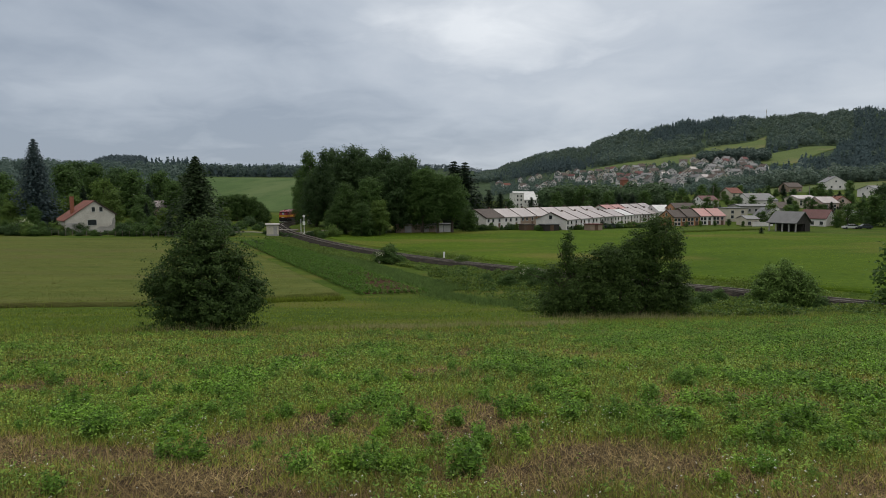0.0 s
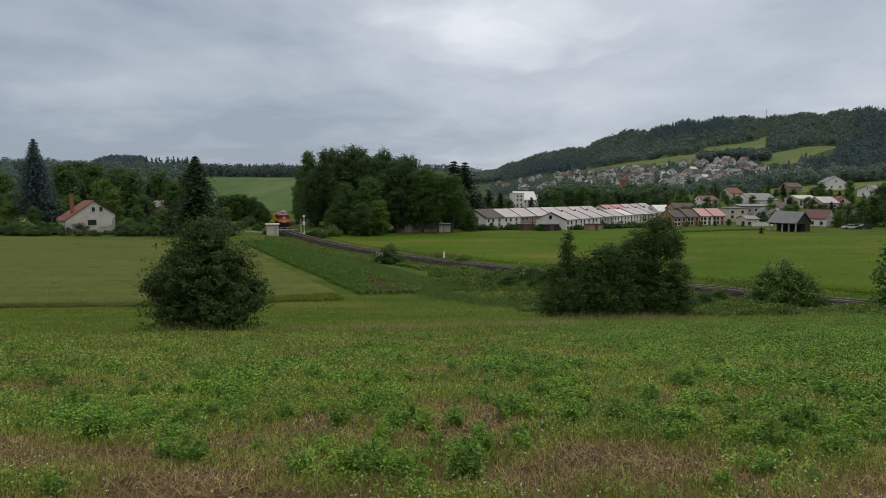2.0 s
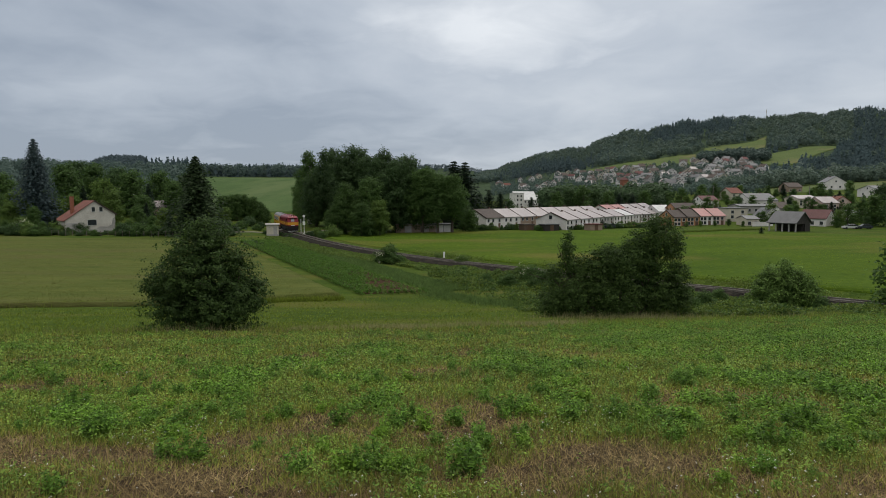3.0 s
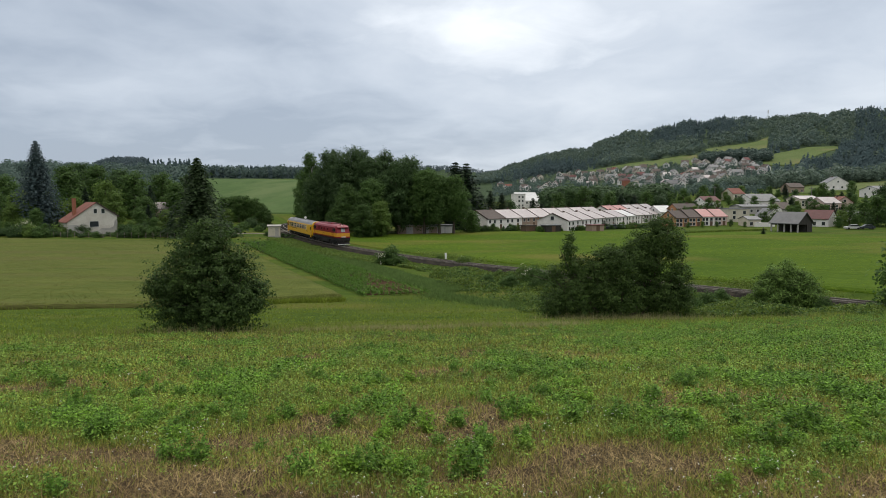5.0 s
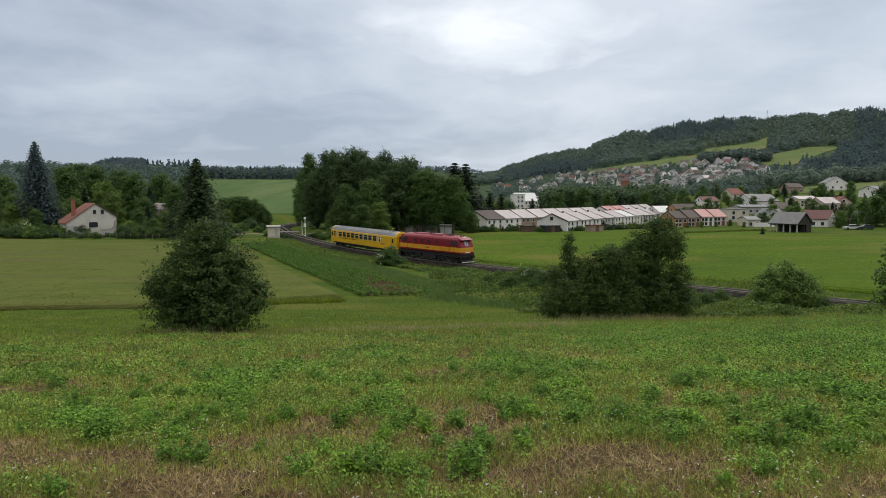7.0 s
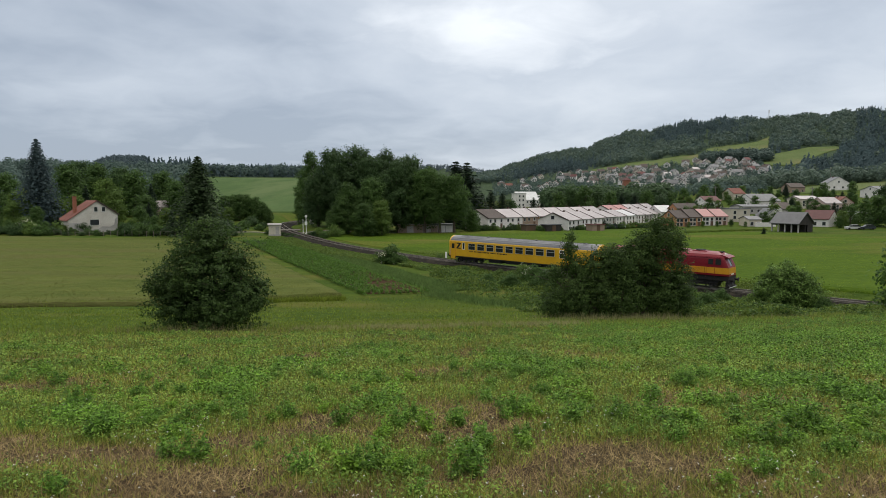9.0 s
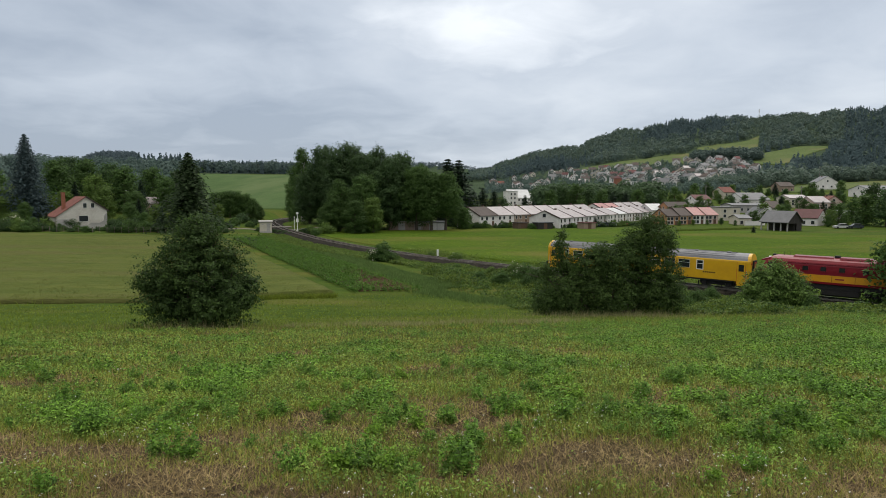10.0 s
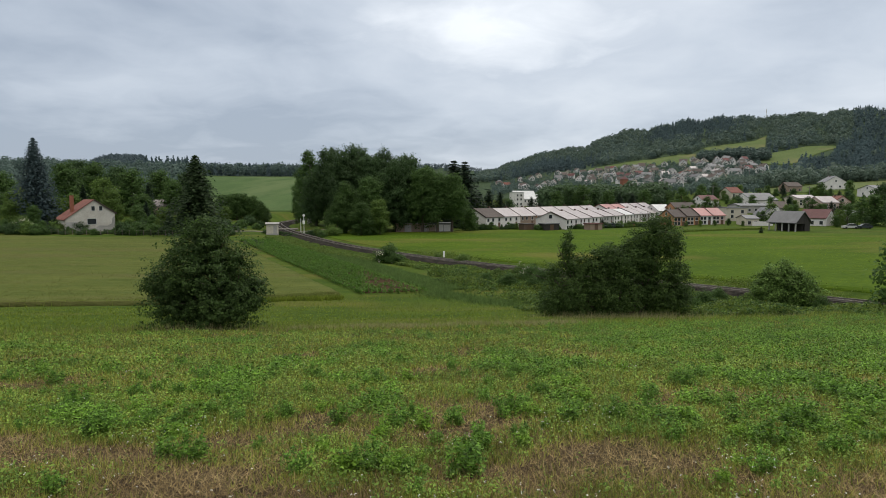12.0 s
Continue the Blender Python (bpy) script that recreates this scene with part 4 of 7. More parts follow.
def bogie(parent, y, base, r, length):
    g = Geo()
    for s in (-1, 1):
        x0, x1 = sorted((s * 0.93, s * 1.12))
        g.box(x0, x1, -length / 2, length / 2, 0.62, 0.86)
        g.box(x0, x1, -base / 2 + 0.35, base / 2 - 0.35, 0.40, 0.64)
        for w in (-base / 2, base / 2):
            g.box(x0 - 0.02, x1 + 0.06, w - 0.22, w + 0.22, r - 0.2, r + 0.2)
            for q in (-0.42, 0.42):
                g.tube((s * 1.03, w + q, 0.42), (s * 1.03, w + q, 0.84), 0.11, 0.11, 8)
            g.box(x0, x1, w - 0.72, w - 0.62, 0.22, 0.70)
        g.tube((s * 1.12, -0.45, 0.5), (s * 1.2, 0.45, 0.78), 0.05, 0.05, 6)
    g.box(-0.95, 0.95, -0.35, 0.35, 0.5, 0.95)
    b = part("bogie", g, P_BLACK, parent, at=pose(0, y, 0))
    return b, [wheelset(b, w, r) for w in (-base / 2, base / 2)]


def panel(parent, name, x, y0, y1, z0, z1, material, proud=0.02, label="", frame=None, fw=0.05, tilt=0.0):
    """A flush panel or window on the side at x (sign gives the side)."""
    s = 1 if x > 0 else -1
    m = Matrix.Translation((x, 0, (z0 + z1) / 2)) @ Matrix.Rotation(-s * tilt, 4, "Y")
    h = (z1 - z0) / 2
    xs = sorted((-s * 0.03, s * proud))
    ob = part(name, Geo().box(*xs, y0, y1, -h, h, m=m), material, parent, label)
    if frame:
        g = Geo()
        xf = sorted((-s * 0.02, s * (proud + 0.018)))
        g.box(*xf, y0 - fw, y0, -h - fw, h + fw, m=m).box(*xf, y1, y1 + fw, -h - fw, h + fw, m=m)
        g.box(*xf, y0, y1, -h - fw, -h, m=m).box(*xf, y0, y1, h, h + fw, m=m)
        part("window_frame", g, frame, ob)
    return ob


def buffers(parent, y, s):
    for x in (-0.875, 0.875):
        g = Geo()
        g.tube((x, y, 1.05), (x, y + s * 0.42, 1.05), 0.12, 0.10, 10).tube((x, y + s * 0.42, 1.05), (x, y + s * 0.5, 1.05), 0.24, 0.24, 14)
        part("buffer", g, P_BLACK, parent, smooth=False)
    g = Geo()
    g.box(-0.06, 0.06, y, y + s * 0.35, 0.95, 1.1).tube((0, y + s * 0.3, 1.05), (0.0, y + s * 0.32, 0.6), 0.04, 0.04, 6)
    g.tube((0.35, y, 0.95), (0.4, y + s * 0.2, 0.45), 0.03, 0.03, 6).tube((-0.35, y, 0.95), (-0.4, y + s * 0.2, 0.45), 0.03, 0.03, 6)
    part("coupling", g, P_BLACK, parent)


def build_locomotive():
    ob = thing("diesel_locomotive", pose(0, 0, 0), "maroon diesel locomotive with a broad amber band, running on the rails", "locomotive")
    half = [(1.40, 1.50), (1.46, 1.54), (1.47, 1.72), (1.475, 1.75), (1.475, 2.44), (1.47, 2.48), (1.46, 2.9), (1.42, 3.35), (1.33, 3.62), (1.12, 3.86), (0.8, 4.04), (0.4, 4.13), (0.0, 4.15)]

    def front(z):
        return np.interp(z, [1.1, 1.5, 2.45, 2.65, 3.45, 3.65, 3.9, 4.15], [7.78, 7.86, 7.80, 7.70, 7.28, 7.20, 6.9, 6.3])

    def narrow(t, z):
        return np.interp(abs(t), [0, 0.86, 0.93, 0.975, 1], [1, 1, 0.985, 0.94, 0.88])

    def band(z, t):
        return 0 if z < 1.735 else 1 if z < 2.46 else 2 if z < 3.75 else 3

    st = [-1, -0.985, -0.965, -0.93, -0.89, -0.85, -0.6, -0.3, 0, 0.3, 0.6, 0.85, 0.89, 0.93, 0.965, 0.985, 1]
    part("body", shell(half, front, st, narrow, band), [P_MAROON, P_AMBER, P_MAROON, P_ROOFRED], ob)
    g = Geo().box(-1.30, 1.30, -7.55, 7.55, 0.98, 1.52)
    part("underframe", g, P_BLACK, ob)
    g = Geo()
    g.prism([(-1.3, 0.95), (-1.3, 0.45), (-1.1, 0.3), (1.1, 0.3), (1.3, 0.45), (1.3, 0.95)], "y", -1.75, 1.75)
    part("fuel_tank", g, P_BLACK, ob)
    for y, w in ((-2.4, 0.5), (2.4, 0.45)):
        part("battery_box", Geo().box(-1.28, 1.28, y - w / 2, y + w / 2, 0.42, 0.95), P_BLACK, ob)
    for s in (-1, 1):
        # windscreens, two panes on the sloping front
        for sx in (-1, 1):
            q = []
            for x, z in ((0.025, 2.64), (1.16, 2.64), (1.08, 3.42), (0.025, 3.42)):
                q.append((sx * x, s * (front(z) * (1.0 - 0.012 * (x / 1.1) ** 2) + 0.03), z))
            q2 = [(x, y - s * 0.06, z) for x, y, z in q]
            g = Geo().add(q + q2, [(0, 1, 2, 3), (7, 6, 5, 4), (0, 4, 5, 1), (1, 5, 6, 2), (2, 6, 7, 3), (3, 7, 4, 0)])
            part("windscreen", g, G_CAB, ob)
            part("headlamp", Geo().tube((sx * 0.92, s * 7.55, 1.75), (sx * 0.92, s * 7.83, 1.75), 0.15, 0.13, 12), LAMP if s > 0 else P_WHITE, ob)
            part("tail_lamp", Geo().tube((sx * 0.62, s * 7.5, 1.62), (sx * 0.62, s * 7.86, 1.62), 0.09, 0.08, 10), P_REDBEAM, ob)
        part("roof_lamp", Geo().tube((0, s * 6.9, 3.80), (0, s * 7.18, 3.80), 0.16, 0.13, 12), LAMP if s > 0 else P_WHITE, ob)
        part("brow", Geo().prism([(s * 6.75, 3.90), (s * 7.35, 3.74), (s * 7.72, 3.60), (s * 7.70, 3.52), (s * 6.9, 3.56)], "x", -1.16, 1.16), P_ROOFRED, ob)
        part("number_plate", Geo().box(-0.45, 0.45, *sorted((s * 7.8, s * 7.875)), 1.62, 1.78), P_WHITE, ob)
        part("buffer_beam", Geo().box(-1.35, 1.35, *sorted((s * 7.55, s * 7.84)), 0.82, 1.52), P_BLACK, ob)
        g = Geo().prism([(s * 7.5, 0.30), (s * 7.95, 0.22), (s * 7.98, 0.32), (s * 7.6, 0.78), (s * 7.5, 0.78)], "x", -1.25, 1.25)
        part("snow_plough", g, P_BLACK, ob)
        part("guard_edge", Geo().box(-1.25, 1.25, *sorted((s * 7.9, s * 7.98)), 0.2, 0.29), P_WHITE, ob, "white-painted edge of the rail guard")
        buffers(ob, s * 7.82, s)
        for x in (-1.25, 1.25):
            part("handrail", Geo().tube((x, s * 7.72, 1.3), (x * 0.98, s * 7.66, 2.4), 0.025, 0.025, 6), P_WHITE, ob)
        # roof fittings
        g = Geo()
        g.tube((0.25, s * 6.2, 4.10), (0.25, s * 6.75, 4.12), 0.05, 0.09, 8).tube((-0.25, s * 6.2, 4.10), (-0.25, s * 6.75, 4.12), 0.05, 0.09, 8)
        part("horn", g, P_BLACK, ob)
    for x in (-1.475, 1.475):
        s = 1 if x > 0 else -1
        for y in (-5.95, 5.95):
            k = 1 if y > 0 else -1
            panel(ob, "cab_window", x * 0.985, *sorted((y + k * 0.42, y + k * 0.98)), 2.80, 3.36, G_DARK, tilt=0.06, frame=P_BLACK, fw=0.035)
            dr = panel(ob, "cab_door", x, *sorted((y - k * 0.48, y + k * 0.2)), 1.77, 2.42, P_AMBER, proud=0.012)
            panel(ob, "door_window", x * 0.985, y - 0.40 if k > 0 else y - 0.1, y + 0.1 if k > 0 else y + 0.4, 2.80, 3.34, G_DARK, tilt=0.06, frame=P_BLACK, fw=0.03)
            for yy in (-0.62, 0.34):
                part("handrail", Geo().tube((x + s * 0.05, y + k * yy * 1.0, 1.3), (x + s * 0.05, y + k * yy, 2.5), 0.016, 0.016, 6), P_MAROON, ob)
            for z in (0.35, 0.65, 0.95):
                part("step", Geo().box(*sorted((s * 1.28, s * 1.46)), y - k * 0.14 - 0.25, y - k * 0.14 + 0.25, z, z + 0.04), P_BLACK, ob)
        for y in (-3.3, -1.6, 0.1, 2.2):
            panel(ob, "engine_room_window", x * 0.992, y - 0.27, y + 0.27, 2.82, 3.26, G_DARK, tilt=0.05, frame=P_MAROON, fw=0.04)
        # louvred intake low on the band
        for k in range(7):
            panel(ob, "louvre", x, 3.1, 4.75, 1.79 + k * 0.085, 1.84 + k * 0.085, P_AMBER, proud=0.045)
        panel(ob, "number_strip", x, -0.5, 0.35, 2.02, 2.16, P_ROOFRED, proud=0.006)
        for y in (-4.2, -0.8, 1.3, 5.1):
            panel(ob, "body_seam", x, y, y + 0.03, 1.77, 2.42, P_BLACK, proud=0.004)
        part("rain_strip", Geo().box(*sorted((s * 1.36, s * 1.43)), -6.9, 6.9, 3.50, 3.545), P_ROOFRED, ob)
    # roof
    for y0, y1, w, z in ((-4.6, -0.8, 0.75, 4.20), (-0.2, 2.7, 0.85, 4.22), (3.3, 5.0, 0.62, 4.19)):
        g = Geo().prism([(-w, z - 0.16), (-w * 0.9, z), (w * 0.9, z), (w, z - 0.16)], "y", y0, y1)
        part("roof_hatch", g, P_ROOFRED, ob)
    part("exhaust_stack", Geo().box(-0.3, 0.3, -0.75, -0.25, 4.1, 4.36), P_BLACK, ob)
    part("fan_grille", Geo().tube((0, 4.1, 4.15), (0, 4.1, 4.28), 0.6, 0.55, 16), P_BLACK, ob)
    part("antenna", Geo().tube((0.2, -5.6, 4.1), (0.2, -5.6, 4.5), 0.03, 0.01, 6).tube((-0.3, -5.1, 4.1), (-0.3, -5.1, 4.45), 0.03, 0.01, 6), P_BLACK, ob)
    bg = [bogie(ob, y, 2.4, 0.5, 3.7) for y in (-4.6, 4.6)]
    return ob, bg


def build_coach():
    ob = thing("inspection_coach", pose(0, 0, 0), "yellow measuring coach with a ribbed grey roof on the rails", "railway coach")
    half = [(1.38, 0.98), (1.41, 1.05), (1.415, 3.05), (1.40, 3.22), (1.36, 3.30), (1.25, 3.52), (1.02, 3.76), (0.68, 3.93), (0.34, 4.01), (0.0, 4.03)]

    def narrow(t, z):
        return np.interp(abs(t), [0, 0.885, 0.975, 0.992, 1], [1, 1, 0.955, 0.93, 0.88])

    st = [-1, -0.992, -0.975, -0.93, -0.885, -0.5, 0, 0.5, 0.885, 0.93, 0.975, 0.992, 1]
    part("body", shell(half, lambda z: np.interp(z, [0.9, 3.3, 4.05], [12.02, 12.02, 11.94]), st, narrow, lambda z, t: 0 if z < 3.27 or abs(t) > 0.975 else 1), [P_YELLOW, P_GREYROOF], ob)
    for k in range(9):
        a = -1.12 + 2.24 * k / 8
        xs = [h[0] for h in half[::-1]]
        zs = [h[1] for h in half[::-1]]
        z = np.interp(abs(a), xs, zs)
        part("roof_rib", Geo().box(a - 0.02, a + 0.02, -10.4, 10.4, z - 0.03, z + 0.025), P_GREYROOF, ob)
    for y in (-9.2, -5.5, -1.8, 2.4, 6.2, 9.6):
        part("roof_vent", Geo().box(0.12, 0.42, y - 0.2, y + 0.2, 3.95, 4.12), P_GREYROOF, ob)
    part("underframe", Geo().box(-1.25, 1.25, -11.8, 11.8, 0.82, 1.02), P_BLACK, ob)
    for y0, y1, z in ((-4.8, -2.6, 0.45), (-1.9, 0.6, 0.5), (1.6, 3.4, 0.42), (4.0, 5.1, 0.55)):
        part("equipment_box", Geo().box(-1.22, 1.22, y0, y1, z, 0.84), P_BLACK, ob)
    for x in (-1.418, 1.418):
        s = 1 if x > 0 else -1
        part("sole_bar", Geo().box(*sorted((s * 1.34, s * 1.425)), -10.5, 10.5, 0.86, 1.0), P_BLACK, ob)
        for k in range(9):
            y = -7.7 + 1.62 * k
            w = panel(ob, "window", x, y - 0.58, y + 0.58, 2.12, 2.98, G_DARK, proud=0.006, frame=P_ALU, fw=0.035)
            part("window_bar", Geo().box(*sorted((x, x + s * 0.03)), y - 0.58, y + 0.58, 2.64, 2.68), P_ALU, w)
        w = panel(ob, "window", x, 6.65, 7.25, 2.05, 3.0, G_DARK, proud=0.006, frame=P_WHITE, fw=0.07)
        part("window_bar", Geo().box(*sorted((x, x + s * 0.03)), 6.65, 7.25, 2.62, 2.67), P_WHITE, w)
        panel(ob, "window", x, -9.35, -9.0, 2.1, 3.0, G_DARK, proud=0.006, frame=P_WHITE, fw=0.05)
        # painted mark of three bars, and lines of unreadable lettering
        part("emblem", Geo().box(*sorted((x, x + s * 0.008)), -10.5, -9.7, 2.85, 3.0).box(*sorted((x, x + s * 0.008)), -10.5, -9.7, 2.12, 2.27)
             .prism([(-10.5, 2.27), (-10.15, 2.27), (-9.7, 2.85), (-10.05, 2.85)], "x", *sorted((x, x + s * 0.008))), P_BLACK, ob, "black painted bar mark")
        g = Geo()
        rng = random.Random(4)
        y = -8.1
        while y < -1.6:
            wd = rng.choice((0.13, 0.16, 0.19))
            g.box(*sorted((x, x + s * 0.006)), y, y + wd, 1.76, 1.92)
            y += wd + (0.07 if rng.random() > 0.15 else 0.28)
        tagged(part("lettering", g, P_BLACK, ob, "row of small dark letters"), kind="stuff")
        g = Geo()
        for k in range(6):
            g.box(*sorted((x, x + s * 0.006)), 7.3 + k * 0.22, 7.44 + k * 0.22, 1.68, 1.82)
        tagged(part("lettering", g, P_BLACK, ob, "row of small dark letters"), kind="stuff")
        for y, k in ((-11.15, -1), (11.15, 1)):
            xx = x * 0.965
            d = panel(ob, "door", xx, y - 0.42, y + 0.42, 0.55, 3.1, P_YELLOW, proud=0.045)
            panel_y = sorted((y - 0.26, y + 0.26))
            part("door_window", Geo().box(*sorted((xx, xx + s * 0.055)), *panel_y, 2.12, 2.85), G_DARK, d)
            part("door_seam", Geo().box(*sorted((xx, xx + s * 0.052)), y - 0.44, y - 0.41, 0.6, 3.1).box(*sorted((xx, xx + s * 0.052)), y + 0.41, y + 0.44, 0.6, 3.1), P_REDBEAM, d)
            part("step", Geo().box(*sorted((s * 1.15, s * 1.36)), y - 0.4, y + 0.4, 0.42, 0.47), P_BLACK, ob)
            part("handrail", Geo().tube((xx + s * 0.07, y + k * 0.52, 1.1), (xx + s * 0.07, y + k * 0.52, 2.2), 0.02, 0.02, 6), P_ALU, ob)
    for s in (-1, 1):
        part("gangway", Geo().box(-0.62, 0.62, *sorted((s * 11.98, s * 12.18)), 1.1, 3.3), P_BLACK, ob)
        part("gangway_door", Geo().box(-0.45, 0.45, *sorted((s * 12.18, s * 12.2)), 1.2, 3.15), P_REDBEAM, ob)
        for x in (-1.0, 1.0):
            part("tail_lamp", Geo().tube((x, s * 11.9, 2.98), (x, s * 12.08, 2.98), 0.1, 0.09, 10), P_REDBEAM, ob)
        buffers(ob, s * 11.85, s)
    bg = [bogie(ob, y, 2.5, 0.46, 3.5) for y in (-8.6, 8.6)]
    return ob, bg


def lengthen(root, bogies, k):
    """Stretch a body along its length to fit the camera's view; the bogies keep their size."""
    keep = {b for b, _ in bogies} | {w for _, ws in bogies for w in ws}
    for ob in root.children_recursive:
        if ob not in keep:
            ob.data.transform(Matrix.Diagonal((1, k, 1, 1)))


LOCO, LOCO_BOGIES = build_locomotive()
COACH, COACH_BOGIES = build_coach()
lengthen(LOCO, LOCO_BOGIES, 0.95)
lengthen(COACH, COACH_BOGIES, 1.045)

# ---------------------------------------------------------------- buildings
W_WHITE = mat("white_plaster", (0.72, 0.69, 0.67), (0.55, 0.52, 0.50), scale=0.5, fine=6, rough=0.9, bump=0.1, rand=0.08)
W_OLD = mat("old_white_plaster", (0.62, 0.59, 0.54), (0.40, 0.36, 0.32), scale=0.35, fine=4, rough=0.95, bump=0.25)
W_CREAM = mat("cream_plaster", (0.56, 0.51, 0.42), (0.42, 0.38, 0.31), scale=0.5, fine=6, rough=0.9, bump=0.1, rand=0.08)
W_ORANGE = mat("orange_plaster", (0.40, 0.205, 0.105), (0.30, 0.150, 0.075), scale=0.5, fine=6, rough=0.9, bump=0.1)
W_PINK = mat("pink_plaster", (0.50, 0.38, 0.34), (0.36, 0.27, 0.24), scale=0.5, fine=6, rough=0.9, bump=0.1, rand=0.08)
W_GREY = mat("grey_plaster", (0.40, 0.38, 0.36), (0.28, 0.27, 0.26), scale=0.5, fine=6, rough=0.9, bump=0.1, rand=0.08)
W_BROWN = mat("brown_plaster", (0.30, 0.22, 0.17), (0.21, 0.155, 0.12), scale=0.5, fine=6, rough=0.9, bump=0.1)
W_DARKWOOD = mat("tarred_boards", (0.045, 0.040, 0.036), (0.022, 0.020, 0.018), scale=1.0, fine=9, rough=0.9, bump=0.4, stretch=(3, 3, 0.3))
W_WOOD = mat("weathered_boards", (0.15, 0.10, 0.07), (0.08, 0.055, 0.04), scale=1.0, fine=9, rough=0.9, bump=0.4, stretch=(3, 3, 0.3))
R_RED = mat("red_roof_tile", (0.17, 0.060, 0.042), (0.095, 0.036, 0.028), scale=0.8, fine=7, rough=0.8, bump=0.5, rand=0.15)
R_MAROON = mat("maroon_roof_tile", (0.12, 0.040, 0.038), (0.075, 0.027, 0.026), scale=0.8, fine=7, rough=0.7, bump=0.4, rand=0.15)
R_BROWN = mat("brown_roof_tile", (0.080, 0.060, 0.051), (0.050, 0.038, 0.033), scale=0.8, fine=7, rough=0.75, bump=0.4, rand=0.15)
R_PALE = mat("pale_cement_roof", (0.29, 0.25, 0.247), (0.18, 0.15, 0.147), scale=0.5, fine=5, rough=0.45, bump=0.25, rand=0.12, spec=0.5)
R_PINKRED = mat("pinkish_metal_roof", (0.34, 0.14, 0.125), (0.24, 0.10, 0.09), scale=0.5, fine=5, rough=0.5, bump=0.2, rand=0.1)
R_GREY = mat("grey_sheet_roof", (0.12, 0.12, 0.125), (0.075, 0.075, 0.08), scale=0.6, fine=6, rough=0.55, bump=0.25, rand=0.15)
R_WHITE = mat("white_sheet_roof", (0.50, 0.50, 0.50), (0.36, 0.36, 0.36), scale=0.5, fine=5, rough=0.5, bump=0.2)
B_BRICK = mat("chimney_brick", (0.30, 0.12, 0.075), (0.20, 0.08, 0.05), scale=2, fine=12, rough=0.9, bump=0.5)
C_DARK = mat("sooty_chimney", (0.13, 0.085, 0.07), (0.07, 0.05, 0.043), scale=2, fine=12, rough=0.9, bump=0.5)
W_FRAME = mat("white_window_frame", (0.72, 0.72, 0.70), (0.60, 0.60, 0.58), scale=3, fine=20, rough=0.6, bump=0)
G_HOUSE = glass("house_window_glass", (0.035, 0.04, 0.045))
D_BROWN = mat("brown_door", (0.12, 0.07, 0.045), (0.08, 0.045, 0.03), scale=2, fine=14, rough=0.7, bump=0.1)


def add_window(parent, x, y, z, w, h, face, wood=None, fine=True):
    """A window on a wall: face gives the outward side (0 -y, 1 +x, 2 +y, 3 -x)."""
    m = Matrix.Translation((x, y, z)) @ Matrix.Rotation(face * math.pi / 2, 4, "Z")
    t = 0.06 if fine else 0.10
    a, b = w / 2, h / 2
    rect = [(-a, -b), (a, -b), (a, b), (-a, b)]
    hole = [(-a + t, -b + t), (a - t, -b + t), (a - t, b - t), (-a + t, b - t)]
    vs = [(x_, y_, z_) for y_ in (-0.03, 0.05) for r_ in (rect, hole) for x_, z_ in r_]
    fs = []
    for i in range(4):
        j = (i + 1) % 4
        fs += [(i, j, 4 + j, 4 + i), (8 + j, 8 + i, 12 + i, 12 + j), (j, i, 8 + i, 8 + j), (4 + i, 4 + j, 12 + j, 12 + i)]
    ob = part("window", Geo().add(vs, fs, m=m), wood or W_FRAME, parent)
    if fine:
        part("sill", Geo().box(-a - 0.06, a + 0.06, -0.10, 0.05, -b - 0.07, -b - 0.004, m=m), W_GREY, ob)
    part("pane", Geo().box(-w / 2 + t, w / 2 - t, -0.012, 0.05, -h / 2 + t, h / 2 - t, m=m), G_HOUSE, ob)
    return ob


